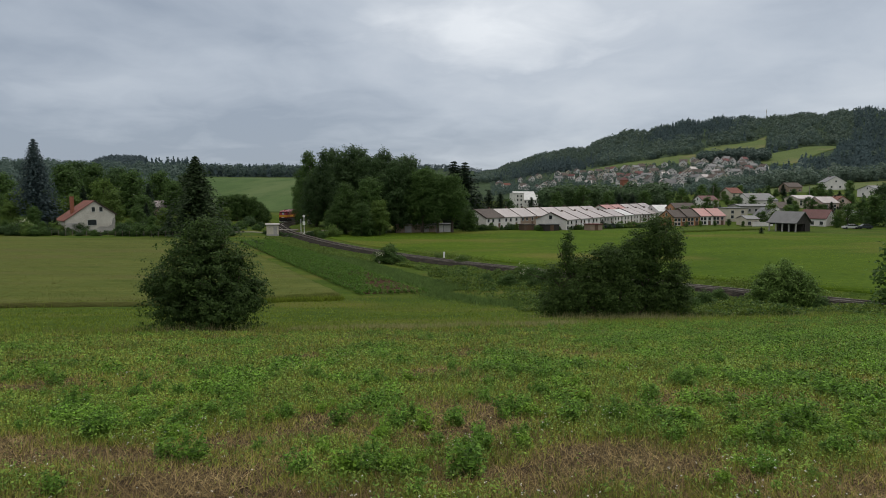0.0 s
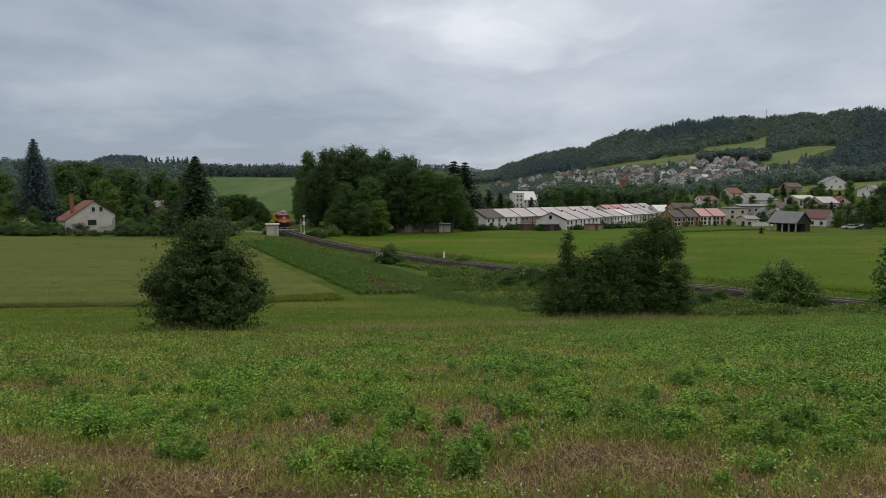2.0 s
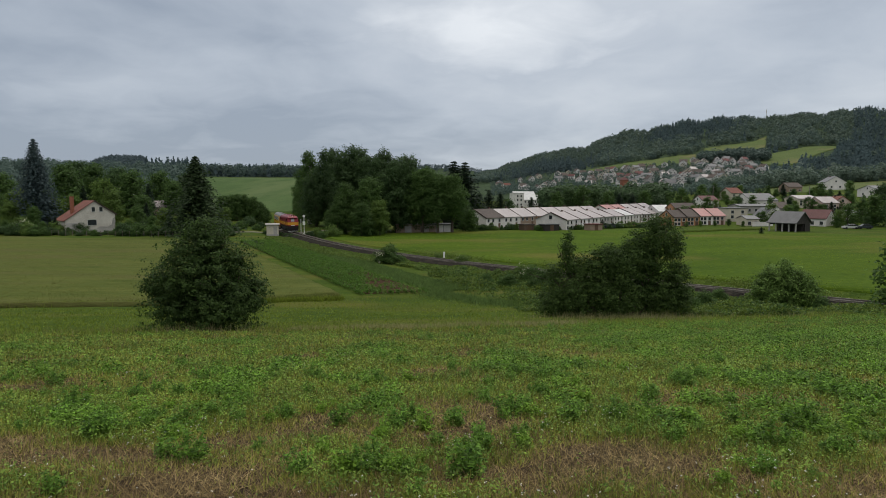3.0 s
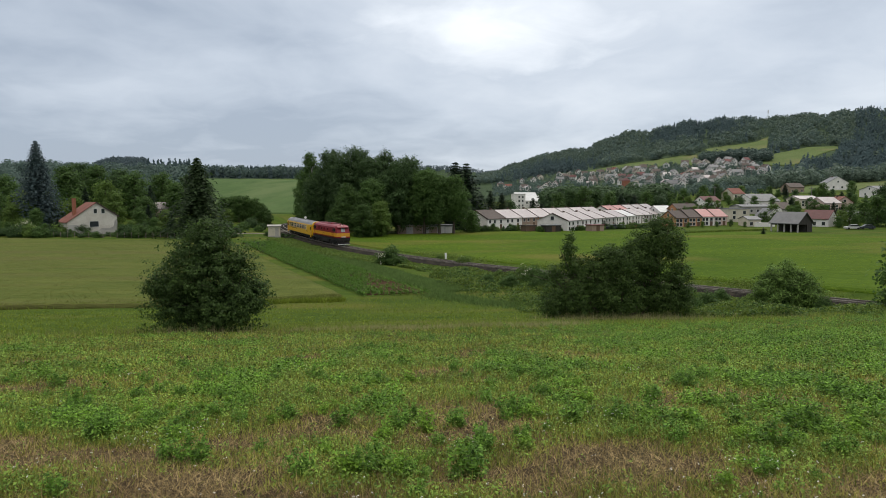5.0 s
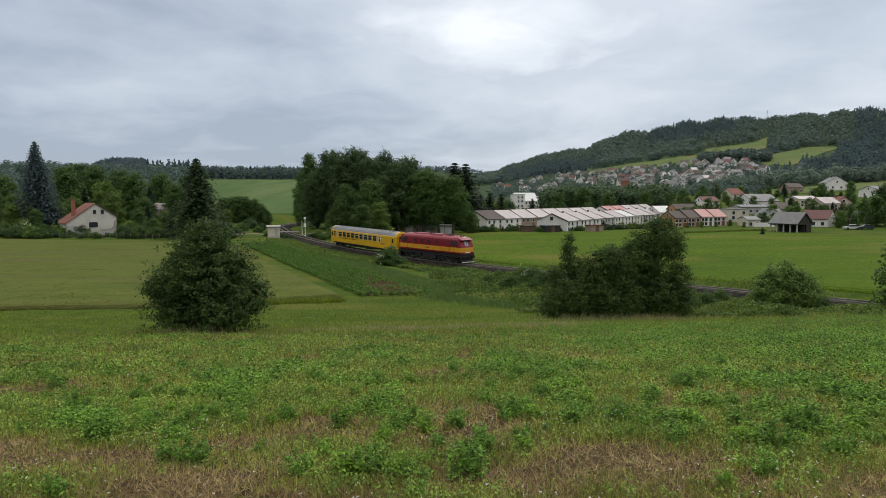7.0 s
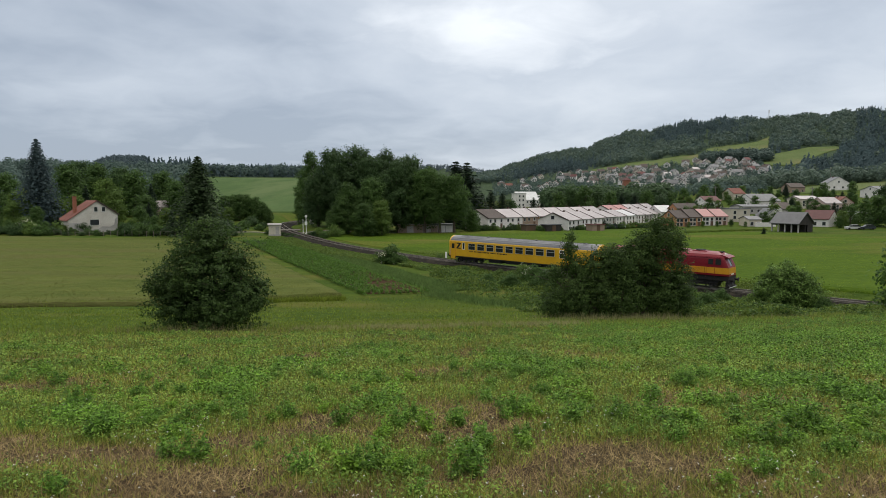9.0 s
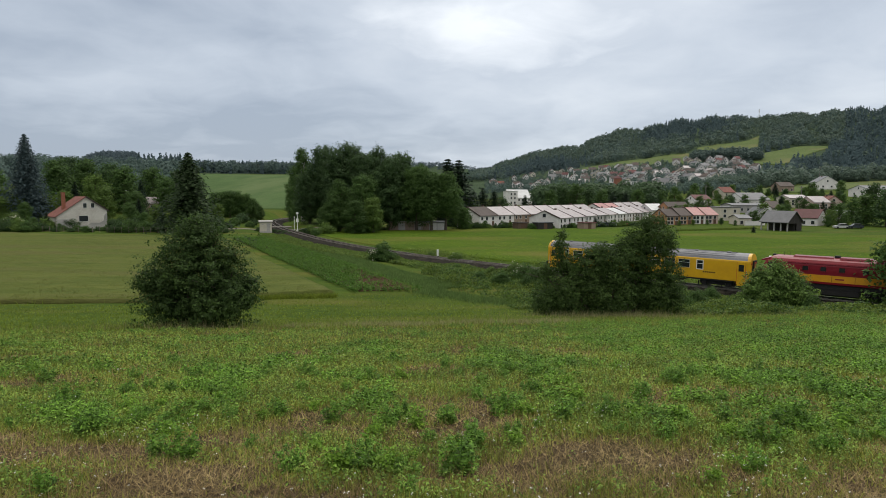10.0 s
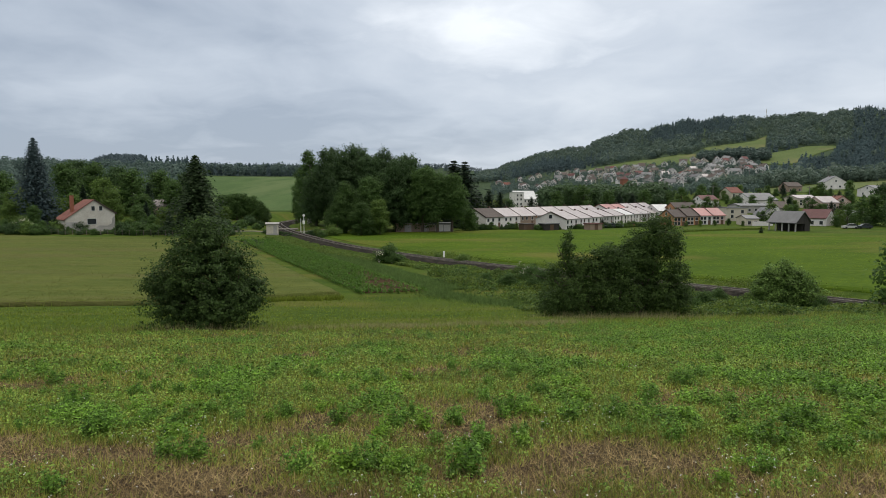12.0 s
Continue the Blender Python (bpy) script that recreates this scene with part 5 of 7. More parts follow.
def house(name, at, L, D, eaves, ridge, wall, roof, label, category="house", group="", wins=(), ends=(), doors=(), chimneys=(), over=0.35, fine=True, split=0.5, left_eaves=None, thick=0.16, verge=False, chim=None):
    """A gabled house: ridge along x, front towards -y. wins: (x, z, w, h) on the front; ends: (y, z, w, h) on the -x gable."""
    ob = thing(name, at, label, category, group)
    yr = -D / 2 + D * split
    le = eaves if left_eaves is None else left_eaves
    g = Geo().prism([(-D / 2, -0.6), (-D / 2, eaves), (yr, ridge), (D / 2, le), (D / 2, -0.6)], "x", -L / 2, L / 2)
    part("wall", g, wall, ob)
    if ridge - eaves > 0.05:
        g = Geo()
        for ya, za in ((-D / 2, eaves), (D / 2, le)):
            k = (ridge - za) / (yr - ya)
            oy = over if ya > 0 else -over
            a, az = ya + oy, za + k * oy
            g.prism([(a, az + 0.02), (yr, ridge + 0.02), (yr, ridge + 0.02 + thick), (a, az + 0.02 + thick)], "x", -L / 2 - over * 0.7, L / 2 + over * 0.7)
    else:
        g = Geo().box(-L / 2 - 0.2, L / 2 + 0.2, -D / 2 - 0.2, D / 2 + 0.2, eaves + 0.01, eaves + 0.25)
    part("roof", g, roof, ob)
    if verge:
        k = (ridge - eaves) / (yr + D / 2)
        g = Geo().prism([(-D / 2 - over - 0.04, eaves - k * over - 0.06), (yr, ridge - 0.06), (yr, ridge + 0.32), (-D / 2 - over - 0.04, eaves - k * over + 0.32)], "x", -L / 2 - over * 0.7 - 0.05, -L / 2 - over * 0.7 + 0.16)
        part("verge", g, R_BROWN, ob)
    for x, z, w, h in wins:
        add_window(ob, x, -D / 2, z, w, h, 0, fine=fine)
    for y, z, w, h in ends:
        add_window(ob, -L / 2, y, z, w, h, 3, fine=fine)
    for x, w, h in doors:
        part("door", Geo().box(x - w / 2, x + w / 2, -D / 2 - 0.04, -D / 2 + 0.03, 0, h), D_BROWN, ob)
    for x, y, w, top in chimneys:
        g = Geo().box(x - w / 2, x + w / 2, y - w / 2, y + w / 2, eaves, top)
        g.box(x - w / 2 - 0.06, x + w / 2 + 0.06, y - w / 2 - 0.06, y + w / 2 + 0.06, top, top + 0.1)
        part("chimney", g, chim or C_DARK, ob)
    return ob


def set_at(x, y, turn=0.0, z=None):
    return pose(x, y, ground_z(x, y) if z is None else z, 0, 0, turn)


def build_white_house():
    # gable towards the camera, long tiled slope on one side
    d = 165.0
    x, y = at_px(152, d)
    face = math.degrees(math.atan2(-x, y))
    base = 10.5 - (407 - 345) / F_LENS * d
    ob = house("white_house", pose(x, y, base, 0, 0, face + 104), 9.0, 11.6, 4.1, 7.5, W_OLD, R_RED, "old whitewashed house with a long red tiled roof and brick chimney",
               ends=[(-0.7, 5.4, 0.9, 1.25), (-2.5, 5.4, 0.9, 1.25), (-0.3, 2.1, 2.2, 1.5)], chimneys=[(-1.5, 3.4, 0.8, 8.6)], left_eaves=2.7, split=0.42, verge=True, chim=B_BRICK)
    part("lean_to", Geo().box(-4.62, -4.51, 3.2, 5.7, -0.5, 2.0), W_GREY, ob, "grey patch at one side of the gable wall")
    part("plinth", Geo().box(-4.58, -4.49, -5.75, 5.75, -0.6, 0.45), W_GREY, ob)
    part("bare_plaster", Geo().prism([(-5.75, 0.4), (-5.75, 3.4), (-5.2, 2.9), (-4.9, 1.4), (-3.9, 0.9), (-2.0, 1.0), (-1.2, 0.4)], "x", -4.54, -4.49), W_GREY, ob, "ragged grey patch low on the gable wall")
    # ivy on the wall
    rng = np.random.default_rng(8)
    L = blob_leaves([(-4.6, 2.4, 1.1, 0.25, 0.9, 1.1), (-4.6, 1.2, 0.9, 0.25, 0.7, 0.7), (-4.6, 3.6, 1.4, 0.25, 0.5, 0.8)], 700, 0.14, rng)
    part("climbing_plant", quads("climbing_plant", L, L_DARK), None, ob, "dark leafy climber on the wall")


def build_terraces():
    rng = random.Random(12)

    def row(p0, p1, n, D, eaves, ridge, walls, roofs, group):
        (x0, y0), (x1, y1) = p0, p1
        L = math.hypot(x1 - x0, y1 - y0) / n
        turn = math.degrees(math.atan2(y1 - y0, x1 - x0))
        for i in range(n):
            t = (i + 0.5) / n
            x, y = x0 + (x1 - x0) * t, y0 + (y1 - y0) * t
            w, r = walls[i % len(walls)], roofs[i % len(roofs)]
            wn = {W_WHITE: "white", W_ORANGE: "orange", W_BROWN: "brown", W_CREAM: "cream", W_GREY: "grey", W_PINK: "pink"}[w]
            rn = {R_PALE: "pale cement", R_BROWN: "brown tiled", R_RED: "red tiled", R_PINKRED: "reddish metal", R_WHITE: "white sheet", R_MAROON: "maroon tiled", R_GREY: "grey sheet"}[r]
            q = L / 2
            up_z = eaves - 0.85
            wins = [(-q * 0.72, up_z, 1.1, 1.1), (-q * 0.2, up_z, 1.1, 1.1), (q * 0.5, up_z, 1.1, 1.1), (-q * 0.72, 0.8, 1.1, 1.1), (-q * 0.2, 0.8, 1.1, 1.1)]
            house("terraced_house", pose(x, y, ground_z(x, y) - 0.1, 0, 0, turn), L - 0.01, D, eaves + rng.uniform(-0.05, 0.05), ridge + rng.uniform(-0.08, 0.08), w, r,
                  f"{wn} two-storey terraced house under a {rn} roof", "terraced house", group, wins=wins, ends=[(0, 3.9, 1.2, 1.2)] if i == 0 else (), doors=[(q * 0.5, 1.0, min(2.0, eaves - 1.5))],
                  chimneys=[(q * 0.85, 0.6, 0.55, ridge + 0.6)], over=0.3, verge=True)

    row((9.4, 193.5), (57.5, 246), 8, 9.5, 3.7, 6.15, [W_WHITE, W_WHITE, W_BROWN, W_ORANGE, W_WHITE, W_WHITE, W_CREAM, W_WHITE], [R_BROWN, R_PALE, R_PALE, R_PALE, R_PALE, R_PALE, R_PALE, R_PALE], "left terrace")
    row((32.5, 191), (84, 262), 9, 10, 3.2, 5.2, [W_WHITE, W_WHITE, W_WHITE, W_GREY], [R_PALE, R_PALE, R_PALE, R_PALE, R_PALE, R_WHITE, R_PALE], "long terrace")
    row((62.5, 254), (93, 292), 5, 10, 3.9, 6.5, [W_WHITE, W_CREAM], [R_PINKRED, R_PINKRED, R_PALE, R_PALE, R_PALE], "rear terrace")
    row((75.5, 214), (94.5, 218.5), 4, 9, 3.0, 5.3, [W_ORANGE, W_ORANGE, W_WHITE, W_PINK], [R_BROWN, R_BROWN, R_PINKRED, R_PINKRED], "orange terrace")
    # low sheds and a brown garage before the terraces
    for px, d, w, h, wall, roof, lab in ((972, 186, 5.0, 1.9, W_DARKWOOD, R_GREY, "low dark garden shed with a flat roof"), (1050, 188, 4.4, 1.8, W_BROWN, R_MAROON, "small brown garage with a flat roof"), (932, 188, 3.4, 1.7, W_WOOD, R_BROWN, "small wooden garden shed")):
        x, y = at_px(px, d)
        house("garden_shed", set_at(x, y, 25), w, 3.0, h, h + 0.03, wall, roof, lab, "shed", doors=[(0, 1.2, 1.8)])


def build_village():
    # px span, distance, depth, eaves, ridge, turn, wall, roof, label
    rows = [
        (1150, 1180, 262, 9, 4.5, 7.6, 20, W_WHITE, R_WHITE, "white house with a bright white sheet roof"),
        (1183, 1226, 258, 10, 4.0, 7.8, 15, W_ORANGE, R_BROWN, "long house under a steep brown roof"),
        (1277, 1312, 232, 9, 6.2, 6.25, 0, W_CREAM, R_GREY, "cream flat-roofed workshop building"),
        (1310, 1360, 300, 14, 4.0, 8.0, 8, W_WHITE, R_GREY, "long hall under a grey sheet roof"),
        (1296, 1388, 268, 10, 3.6, 4.6, 4, W_GREY, R_GREY, "long low grey building"),
        (1342, 1370, 226, 9, 3.2, 6.4, 86, W_WHITE, R_GREY, "white gabled house with a grey roof"),
        (1366, 1386, 250, 9, 4.0, 7.0, 5, W_WHITE, R_BROWN, "small white house with a brown roof"),
        (1397, 1433, 290, 10, 5.2, 7.0, 5, W_CREAM, R_PALE, "beige house under a low pale roof"),
        (1438, 1470, 262, 9, 5.2, 8.2, 10, W_PINK, R_PALE, "pink two-storey house with pale roof"),
        (1468, 1494, 265, 9, 5.0, 8.0, 80, W_PINK, R_RED, "pinkish house with a red roof"),
        (1424, 1468, 206, 8, 3.3, 6.6, -50, W_WHITE, R_MAROON, "low white house under a large maroon roof"),
        (1489, 1520, 225, 8, 3.4, 4.4, 5, W_GREY, R_GREY, "low grey outbuilding with flat roof"),
        (1530, 1580, 330, 14, 5.0, 7.5, 5, W_WHITE, R_GREY, "long white hall under a grey roof"),
        (1452, 1486, 385, 11, 6.0, 10.5, 80, W_WHITE, R_GREY, "white gabled house with dark green eaves on the slope"),
        (1280, 1304, 345, 9, 5.0, 8.5, 15, W_CREAM, R_RED, "cream house with a red roof"),
        (1382, 1410, 380, 8, 4.5, 7.5, 10, W_BROWN, R_BROWN, "brown cottage on the slope"),
        (1232, 1262, 300, 9, 4.6, 7.4, 10, W_WHITE, R_MAROON, "white house with a maroon roof"),
        (1312, 1334, 210, 7, 3.0, 4.2, 0, W_CREAM, R_GREY, "low cream garage block"),
    ]
    for a, b, d, D, ev, rd, turn, wall, roof, lab in rows:
        ev, rd = ev * 0.74, ev * 0.74 + ((rd - ev) * 0.78 if rd > ev + 0.1 else 0.05)
        x, y = at_px((a + b) / 2, d)
        L = (b - a) * d / F_LENS
        if abs(turn) > 45:
            L, D = D, L
        n = max(2, int(L / 2.5))
        q = L / n
        wins = [((i + 0.5) * q - L / 2, ev * 0.30 + 0.2, 1.1, 1.2) for i in range(n)]
        if ev > 3.6:
            wins += [((i + 0.5) * q - L / 2, ev - 1.25, 1.1, 1.2) for i in range(n)]
        e = [(-D * 0.2, ev * 0.4, 1.1, 1.2), (D * 0.2, ev * 0.4, 1.1, 1.2), (0, min(ev + 0.6, rd - 1.2), 1.0, 1.1)] if rd > 4.8 else []
        house("village_house", set_at(x, y, turn), L, D, ev, rd, wall, roof, lab, "house", "village houses", wins=wins, ends=e, chimneys=[(L * 0.2, 0.4, 0.6, rd + 0.5)] if rd > 5.5 else ())
    # black barn with pale posts
    x, y = at_px(1397, 185)
    base = ground_z(x, y)
    ob = thing("timber_barn", pose(x, y, base, 0, 0, -60), "open black timber barn with pale posts and grey roof", "barn")
    L, D = 8.2, 7.0
    part("back_wall", Geo().box(-L / 2, L / 2, D / 2 - 0.15, D / 2, -0.4, 2.7), W_DARKWOOD, ob)
    for s in (-1, 1):
        part("gable_wall", Geo().prism([(-D / 2, 2.2), (-D / 2, 2.75), (0, 5.6), (D / 2, 2.75), (D / 2, -0.4), (D / 2 - 2.6, -0.4), (D / 2 - 2.6, 2.2)], "x", *sorted((s * (L / 2 - 0.15), s * L / 2))), W_DARKWOOD, ob)
    part("inner_wall", Geo().box(-L / 2 + 0.2, L / 2 - 0.2, 0.3, 0.5, -0.4, 2.9), W_DARKWOOD, ob)
    for i in range(5):
        xx = -L / 2 + 0.15 + i * (L - 0.3) / 4
        part("post", Geo().box(xx - 0.16, xx + 0.16, -D / 2, -D / 2 + 0.3, -0.4, 2.3), W_GREY, ob, "pale concrete post")
    part("fascia", Geo().box(-L / 2, L / 2, -D / 2 + 0.05, -D / 2 + 0.2, 2.0, 2.75), W_DARKWOOD, ob)
    g = Geo()
    for s in (-1, 1):
        g.prism([(s * (D / 2 + 0.5), 2.36), (0, 5.62), (0, 5.80), (s * (D / 2 + 0.5), 2.54)], "x", -L / 2 - 0.4, L / 2 + 0.4)
    part("roof", g, R_GREY, ob)
    # low white garden wall
    x, y = at_px(1350, 205)
    tagged(new("garden_wall", Geo().box(-3.4, 3.4, -0.12, 0.12, -0.3, 1.3).box(-3.45, 3.45, -0.17, 0.17, 1.3, 1.38).mesh("garden_wall", W_WHITE)), "low white rendered garden wall", "garden wall").matrix_basis = set_at(x, y, 3)
    # big white school block and red tower in the town
    x, y = at_px(914, 420)
    house("town_block", set_at(x, y, 20), 6.5, 8, 9.5, 9.55, W_WHITE, R_WHITE, "tall white flat-roofed block in the town", "block", wins=[(i * 2.6 - 1.3, z, 1.2, 1.4) for i in range(2) for z in (2, 5, 7.6)])
    for px, d, L, ev, rd, turn in ((938, 432, 14, 4.5, 7.5, 15), (958, 445, 10, 4.0, 6.8, 60), (925, 470, 16, 6.0, 9.0, 10)):
        x, y = at_px(px, d)
        house("town_hall", set_at(x, y, turn), L, 9, ev, rd, W_WHITE, R_WHITE, "white hall under a pale sheet roof in the town", "hall", wins=[(i * 2.4 - L / 2 + 1.6, ev - 1.4, 1.2, 1.4) for i in range(int(L / 2.6))], ends=[(-2, ev - 1.4, 1.2, 1.4), (2, ev - 1.4, 1.2, 1.4)])
    x, y = at_px(1103, 560)
    ob = thing("fire_tower", set_at(x, y, 10), "square red tower with a pointed roof in the town", "tower")
    part("shaft", Geo().box(-2.6, 2.6, -2.6, 2.6, -1, 9.5), B_BRICK, ob)
    part("roof", Geo().add([(-3, -3, 9.5), (3, -3, 9.5), (3, 3, 9.5), (-3, 3, 9.5), (0, 0, 12.5)], [(0, 1, 4), (1, 2, 4), (2, 3, 4), (3, 0, 4), (3, 2, 1, 0)]), R_MAROON, ob)
    x, y = at_px(1120, 565)
    house("town_block", set_at(x, y, 8), 14, 10, 6, 6.05, W_WHITE, R_WHITE, "long white hall in the town", "hall", wins=[(i * 2.6 - 5.2, 3.4, 1.4, 1.8) for i in range(5)])
    # town on the hillside: prototypes, then copies, placed by columns and rows of the view
    rng = random.Random(77)
    protos = []
    spec = [(W_WHITE, R_GREY, "white hillside house with a grey roof"), (W_WHITE, R_MAROON, "white hillside house with a maroon roof"), (W_CREAM, R_BROWN, "cream hillside house with a brown roof"), (W_WHITE, R_BROWN, "white hillside house with a brown roof"),
            (W_CREAM, R_GREY, "cream hillside house with a grey roof"), (W_WHITE, R_BROWN, "white hillside house with a brown roof"), (W_WHITE, R_RED, "white hillside house with a red roof"), (W_WHITE, R_GREY, "white hillside house with a grey roof"), (W_GREY, R_BROWN, "grey hillside house with a brown roof"), (W_WHITE, R_PALE, "white hillside house with a pale roof")]
    cols, rows_ = [], []
    for line in range(14):
        px = 872 + rng.uniform(0, 14)
        while px < 1348:
            row = np.interp(px, *TOWN_TOP) + 3 + line * 3.9 + rng.uniform(-1.5, 1.5)
            low = np.interp(px, [872, 960, 1000, 1150, 1200, 1270, 1348], [345, 340, 330, 332, 342, 322, 312])
            if row < low and rng.random() < 0.46:
                cols.append(px)
                rows_.append(row)
            px += rng.uniform(13, 21)
    cols += [1268, 1290, 1312, 1205, 1228, 1075, 1108, 1122]
    rows_ += [293, 291, 290, 296, 294, 306, 305, 303]
    spots = [tuple(q) for q in hill_place(cols, rows_)]
    for i, (x, y) in enumerate(spots):
        x, y = float(x), float(y)
        k = i % len(spec)
        turn = rng.choice((0, 90, 90)) + rng.uniform(-25, 25)
        if i < len(spec):
            wall, roof, lab = spec[k]
            L, D, ev = rng.uniform(7.5, 10.5), rng.uniform(6.5, 8), rng.uniform(3.4, 4.6)
            rd = ev + rng.uniform(2.2, 3.2)
            wins = [(-L * 0.3, ev - 1.2, 1.3, 1.3), (L * 0.02, ev - 1.2, 1.3, 1.3), (L * 0.3, ev - 1.2, 1.3, 1.3), (-L * 0.3, 1.5, 1.3, 1.3), (L * 0.3, 1.5, 1.3, 1.3)]
            ends = [(-D * 0.2, ev - 1.2, 1.2, 1.3), (D * 0.2, ev - 1.2, 1.2, 1.3), (0, ev + 1.0, 1.2, 1.2)]
            ob = house("town_house", set_at(x, y, turn), L, D, ev, rd, wall, roof, lab, "house", "hillside town houses", wins=wins, ends=ends, doors=[(0, 1.1, 2.1)], chimneys=[(L * 0.2, 0.5, 0.7, rd + 0.6)], fine=False)
            protos.append(ob)
        else:
            copy_thing(protos[rng.randrange(len(protos))], set_at(x, y, turn))
    # mast and poles
    M_POLE = mat("grey_pole", (0.20, 0.19, 0.18), (0.12, 0.11, 0.10), scale=2, fine=20, rough=0.9)
    x, y = at_px(1348, 1385)
    ob = thing("radio_mast", set_at(x, y), "thin radio mast on the wooded ridge", "mast")
    part("pole", Geo().tube((0, 0, 0), (0, 0, 44), 0.9, 0.35, 8), W_FRAME, ob)
    part("antenna", Geo().box(-0.9, 0.9, -0.5, 0.5, 36, 43), W_FRAME, ob)
    for px, d, h in ((1323, 480, 13), (1461, 455, 13), (1260, 330, 9), (1430, 300, 9)):
        x, y = at_px(px, d)
        ob = thing("power_pole", set_at(x, y), "grey power pole with a cross arm", "power pole", "power poles")
        part("pole", Geo().tube((0, 0, -0.5), (0, 0, h), 0.22, 0.14, 8), M_POLE, ob)
        part("cross_arm", Geo().box(-1.3, 1.3, -0.1, 0.1, h - 1.0, h - 0.82), M_POLE, ob)


def build_crossing():
    # relay hut
    x, y = at_px(482, 159)
    b = 10.5 - (415.5 - 345) / F_LENS * 159
    ob = thing("relay_hut", pose(x, y, b, 0, 0, 16), "small cream concrete relay hut beside the level crossing", "hut")
    part("body", Geo().box(-1.45, 1.45, -1.2, 1.2, -0.6, 2.45), W_CREAM, ob)
    part("roof", Geo().prism([(-1.45, 2.45), (1.45, 2.45), (1.45, 2.62), (0, 2.9), (-1.45, 2.62)], "x", -1.7, 1.7), W_GREY, ob)
    part("plinth", Geo().box(-1.5, 1.5, -1.25, 1.25, -0.7, 0.15), W_GREY, ob)
    part("door", Geo().box(0.2, 1.05, -1.24, -1.19, 0.15, 2.1), W_GREY, ob)
    part("vent", Geo().box(-0.9, -0.5, -1.23, -1.19, 1.8, 2.05), W_GREY, ob)
    # road over the line
    M_ROAD = mat("grey_gravel_road", (0.20, 0.18, 0.155), (0.13, 0.115, 0.10), scale=0.6, fine=7, rough=0.95, bump=0.4)
    p, d, a = track_frame(S_CROSS)
    pts = [p[:2] + a[:2] * t for t in (-18, -9, -3, 0, 3, 9, 16, 26)]
    off = d[:2] * 1.9
    ruled("gravel_road", [tuple(q - off) for q in pts], [tuple(q + off) for q in pts], 40, 6, 0.10, M_ROAD, "narrow gravel road running to the level crossing", "road")
    deck = Geo().box(-3.0, -0.86, -1.7, 1.7, -0.3, -0.02).box(-0.62, 0.62, -1.7, 1.7, -0.3, -0.02).box(0.86, 3.0, -1.7, 1.7, -0.3, -0.02)
    ob = tagged(new("crossing_deck", deck.mesh("crossing_deck", M_ROAD)), "grey level crossing panels between the rails", "level crossing", kind="structure")
    ob.matrix_basis = Matrix(((a[0], d[0], 0, p[0]), (a[1], d[1], 0, p[1]), (0, 0, 1, p[2]), (0, 0, 0, 1)))
    # signal posts
    for px, d2, h, disc in ((538, 158, 5.0, True), (532.5, 160, 4.2, False)):
        x, y = at_px(px, d2)
        ob = thing("crossing_signal" if disc else "marker_pole", set_at(x, y), "pale level crossing signal post with a round white disc" if disc else "thin pale grey marker pole", "signal", "")
        part("pole", Geo().tube((0, 0, -0.4), (0, 0, h), 0.08, 0.07, 8), W_FRAME, ob)
        if disc:
            part("disc", Geo().tube((0, -0.1, h), (0, 0.0, h), 0.32, 0.32, 16), P_WHITE, ob)
            part("signal_box", Geo().box(-0.3, 0.3, -0.22, -0.07, h - 2.2, h - 1.3), P_WHITE, ob)
            part("base_box", Geo().box(-0.3, 0.3, -0.3, 0.3, -0.4, 0.7), P_WHITE, ob)
    # distance post beyond the rails
    x, y = at_px(786, 103.0)
    ob = thing("distance_post", set_at(x, y), "white distance post with a black lower band beside the rails", "marker post")
    part("post", Geo().box(-0.16, 0.16, -0.16, 0.16, -0.4, 1.75), P_WHITE, ob)
    part("band", Geo().box(-0.165, 0.165, -0.165, 0.165, 0.35, 0.75), P_BLACK, ob)
    # garages under the grove
    for i, px in enumerate((708, 722, 736, 750, 764, 778, 790)):
        x, y = at_px(px, 180)
        wall, lab = ((W_BROWN, "brown lock-up garage under the trees"), (W_GREY, "grey lock-up garage under the trees"))[i % 2] if i < 5 else (W_WHITE, "white-doored lock-up garage under the trees")
        ob = house("lock_up_garage", set_at(x, y, 4), 2.24, 5, 2.2, 2.23, W_BROWN if i < 4 else W_GREY, R_PALE if i < 4 else R_GREY, lab, "garage", "lock-up garages")
        part("garage_door", Geo().box(-0.95, 0.95, -2.56, -2.49, 0, 1.95), wall, ob)
    # garden fence
    M_POST = mat("fence_post", (0.22, 0.19, 0.16), (0.13, 0.11, 0.09), scale=2, fine=20, rough=0.9)
    p0, p1 = Vector((*at_px(40, 154), 0)), Vector((*at_px(318, 151), 0))
    n = 22
    ob = thing("garden_fence", set_at(p0.x, p0.y), "low wire garden fence on weathered posts along the barley", "fence")
    org = ob.matrix_basis.translation
    last = None
    for i in range(n + 1):
        q = p0.lerp(p1, i / n)
        z = ground_z(q.x, q.y)
        a = Vector((q.x, q.y, z)) - org
        part("post", Geo().box(a.x - 0.045, a.x + 0.045, a.y - 0.045, a.y + 0.045, a.z - 0.3, a.z + 1.3), M_POST, ob)
        if last:
            g = Geo()
            for h in (0.35, 0.8, 1.25):
                g.tube(last + Vector((0, 0, h)), a + Vector((0, 0, h)), 0.010, 0.010, 4)
            part("rail", g, M_POST, ob)
        last = a
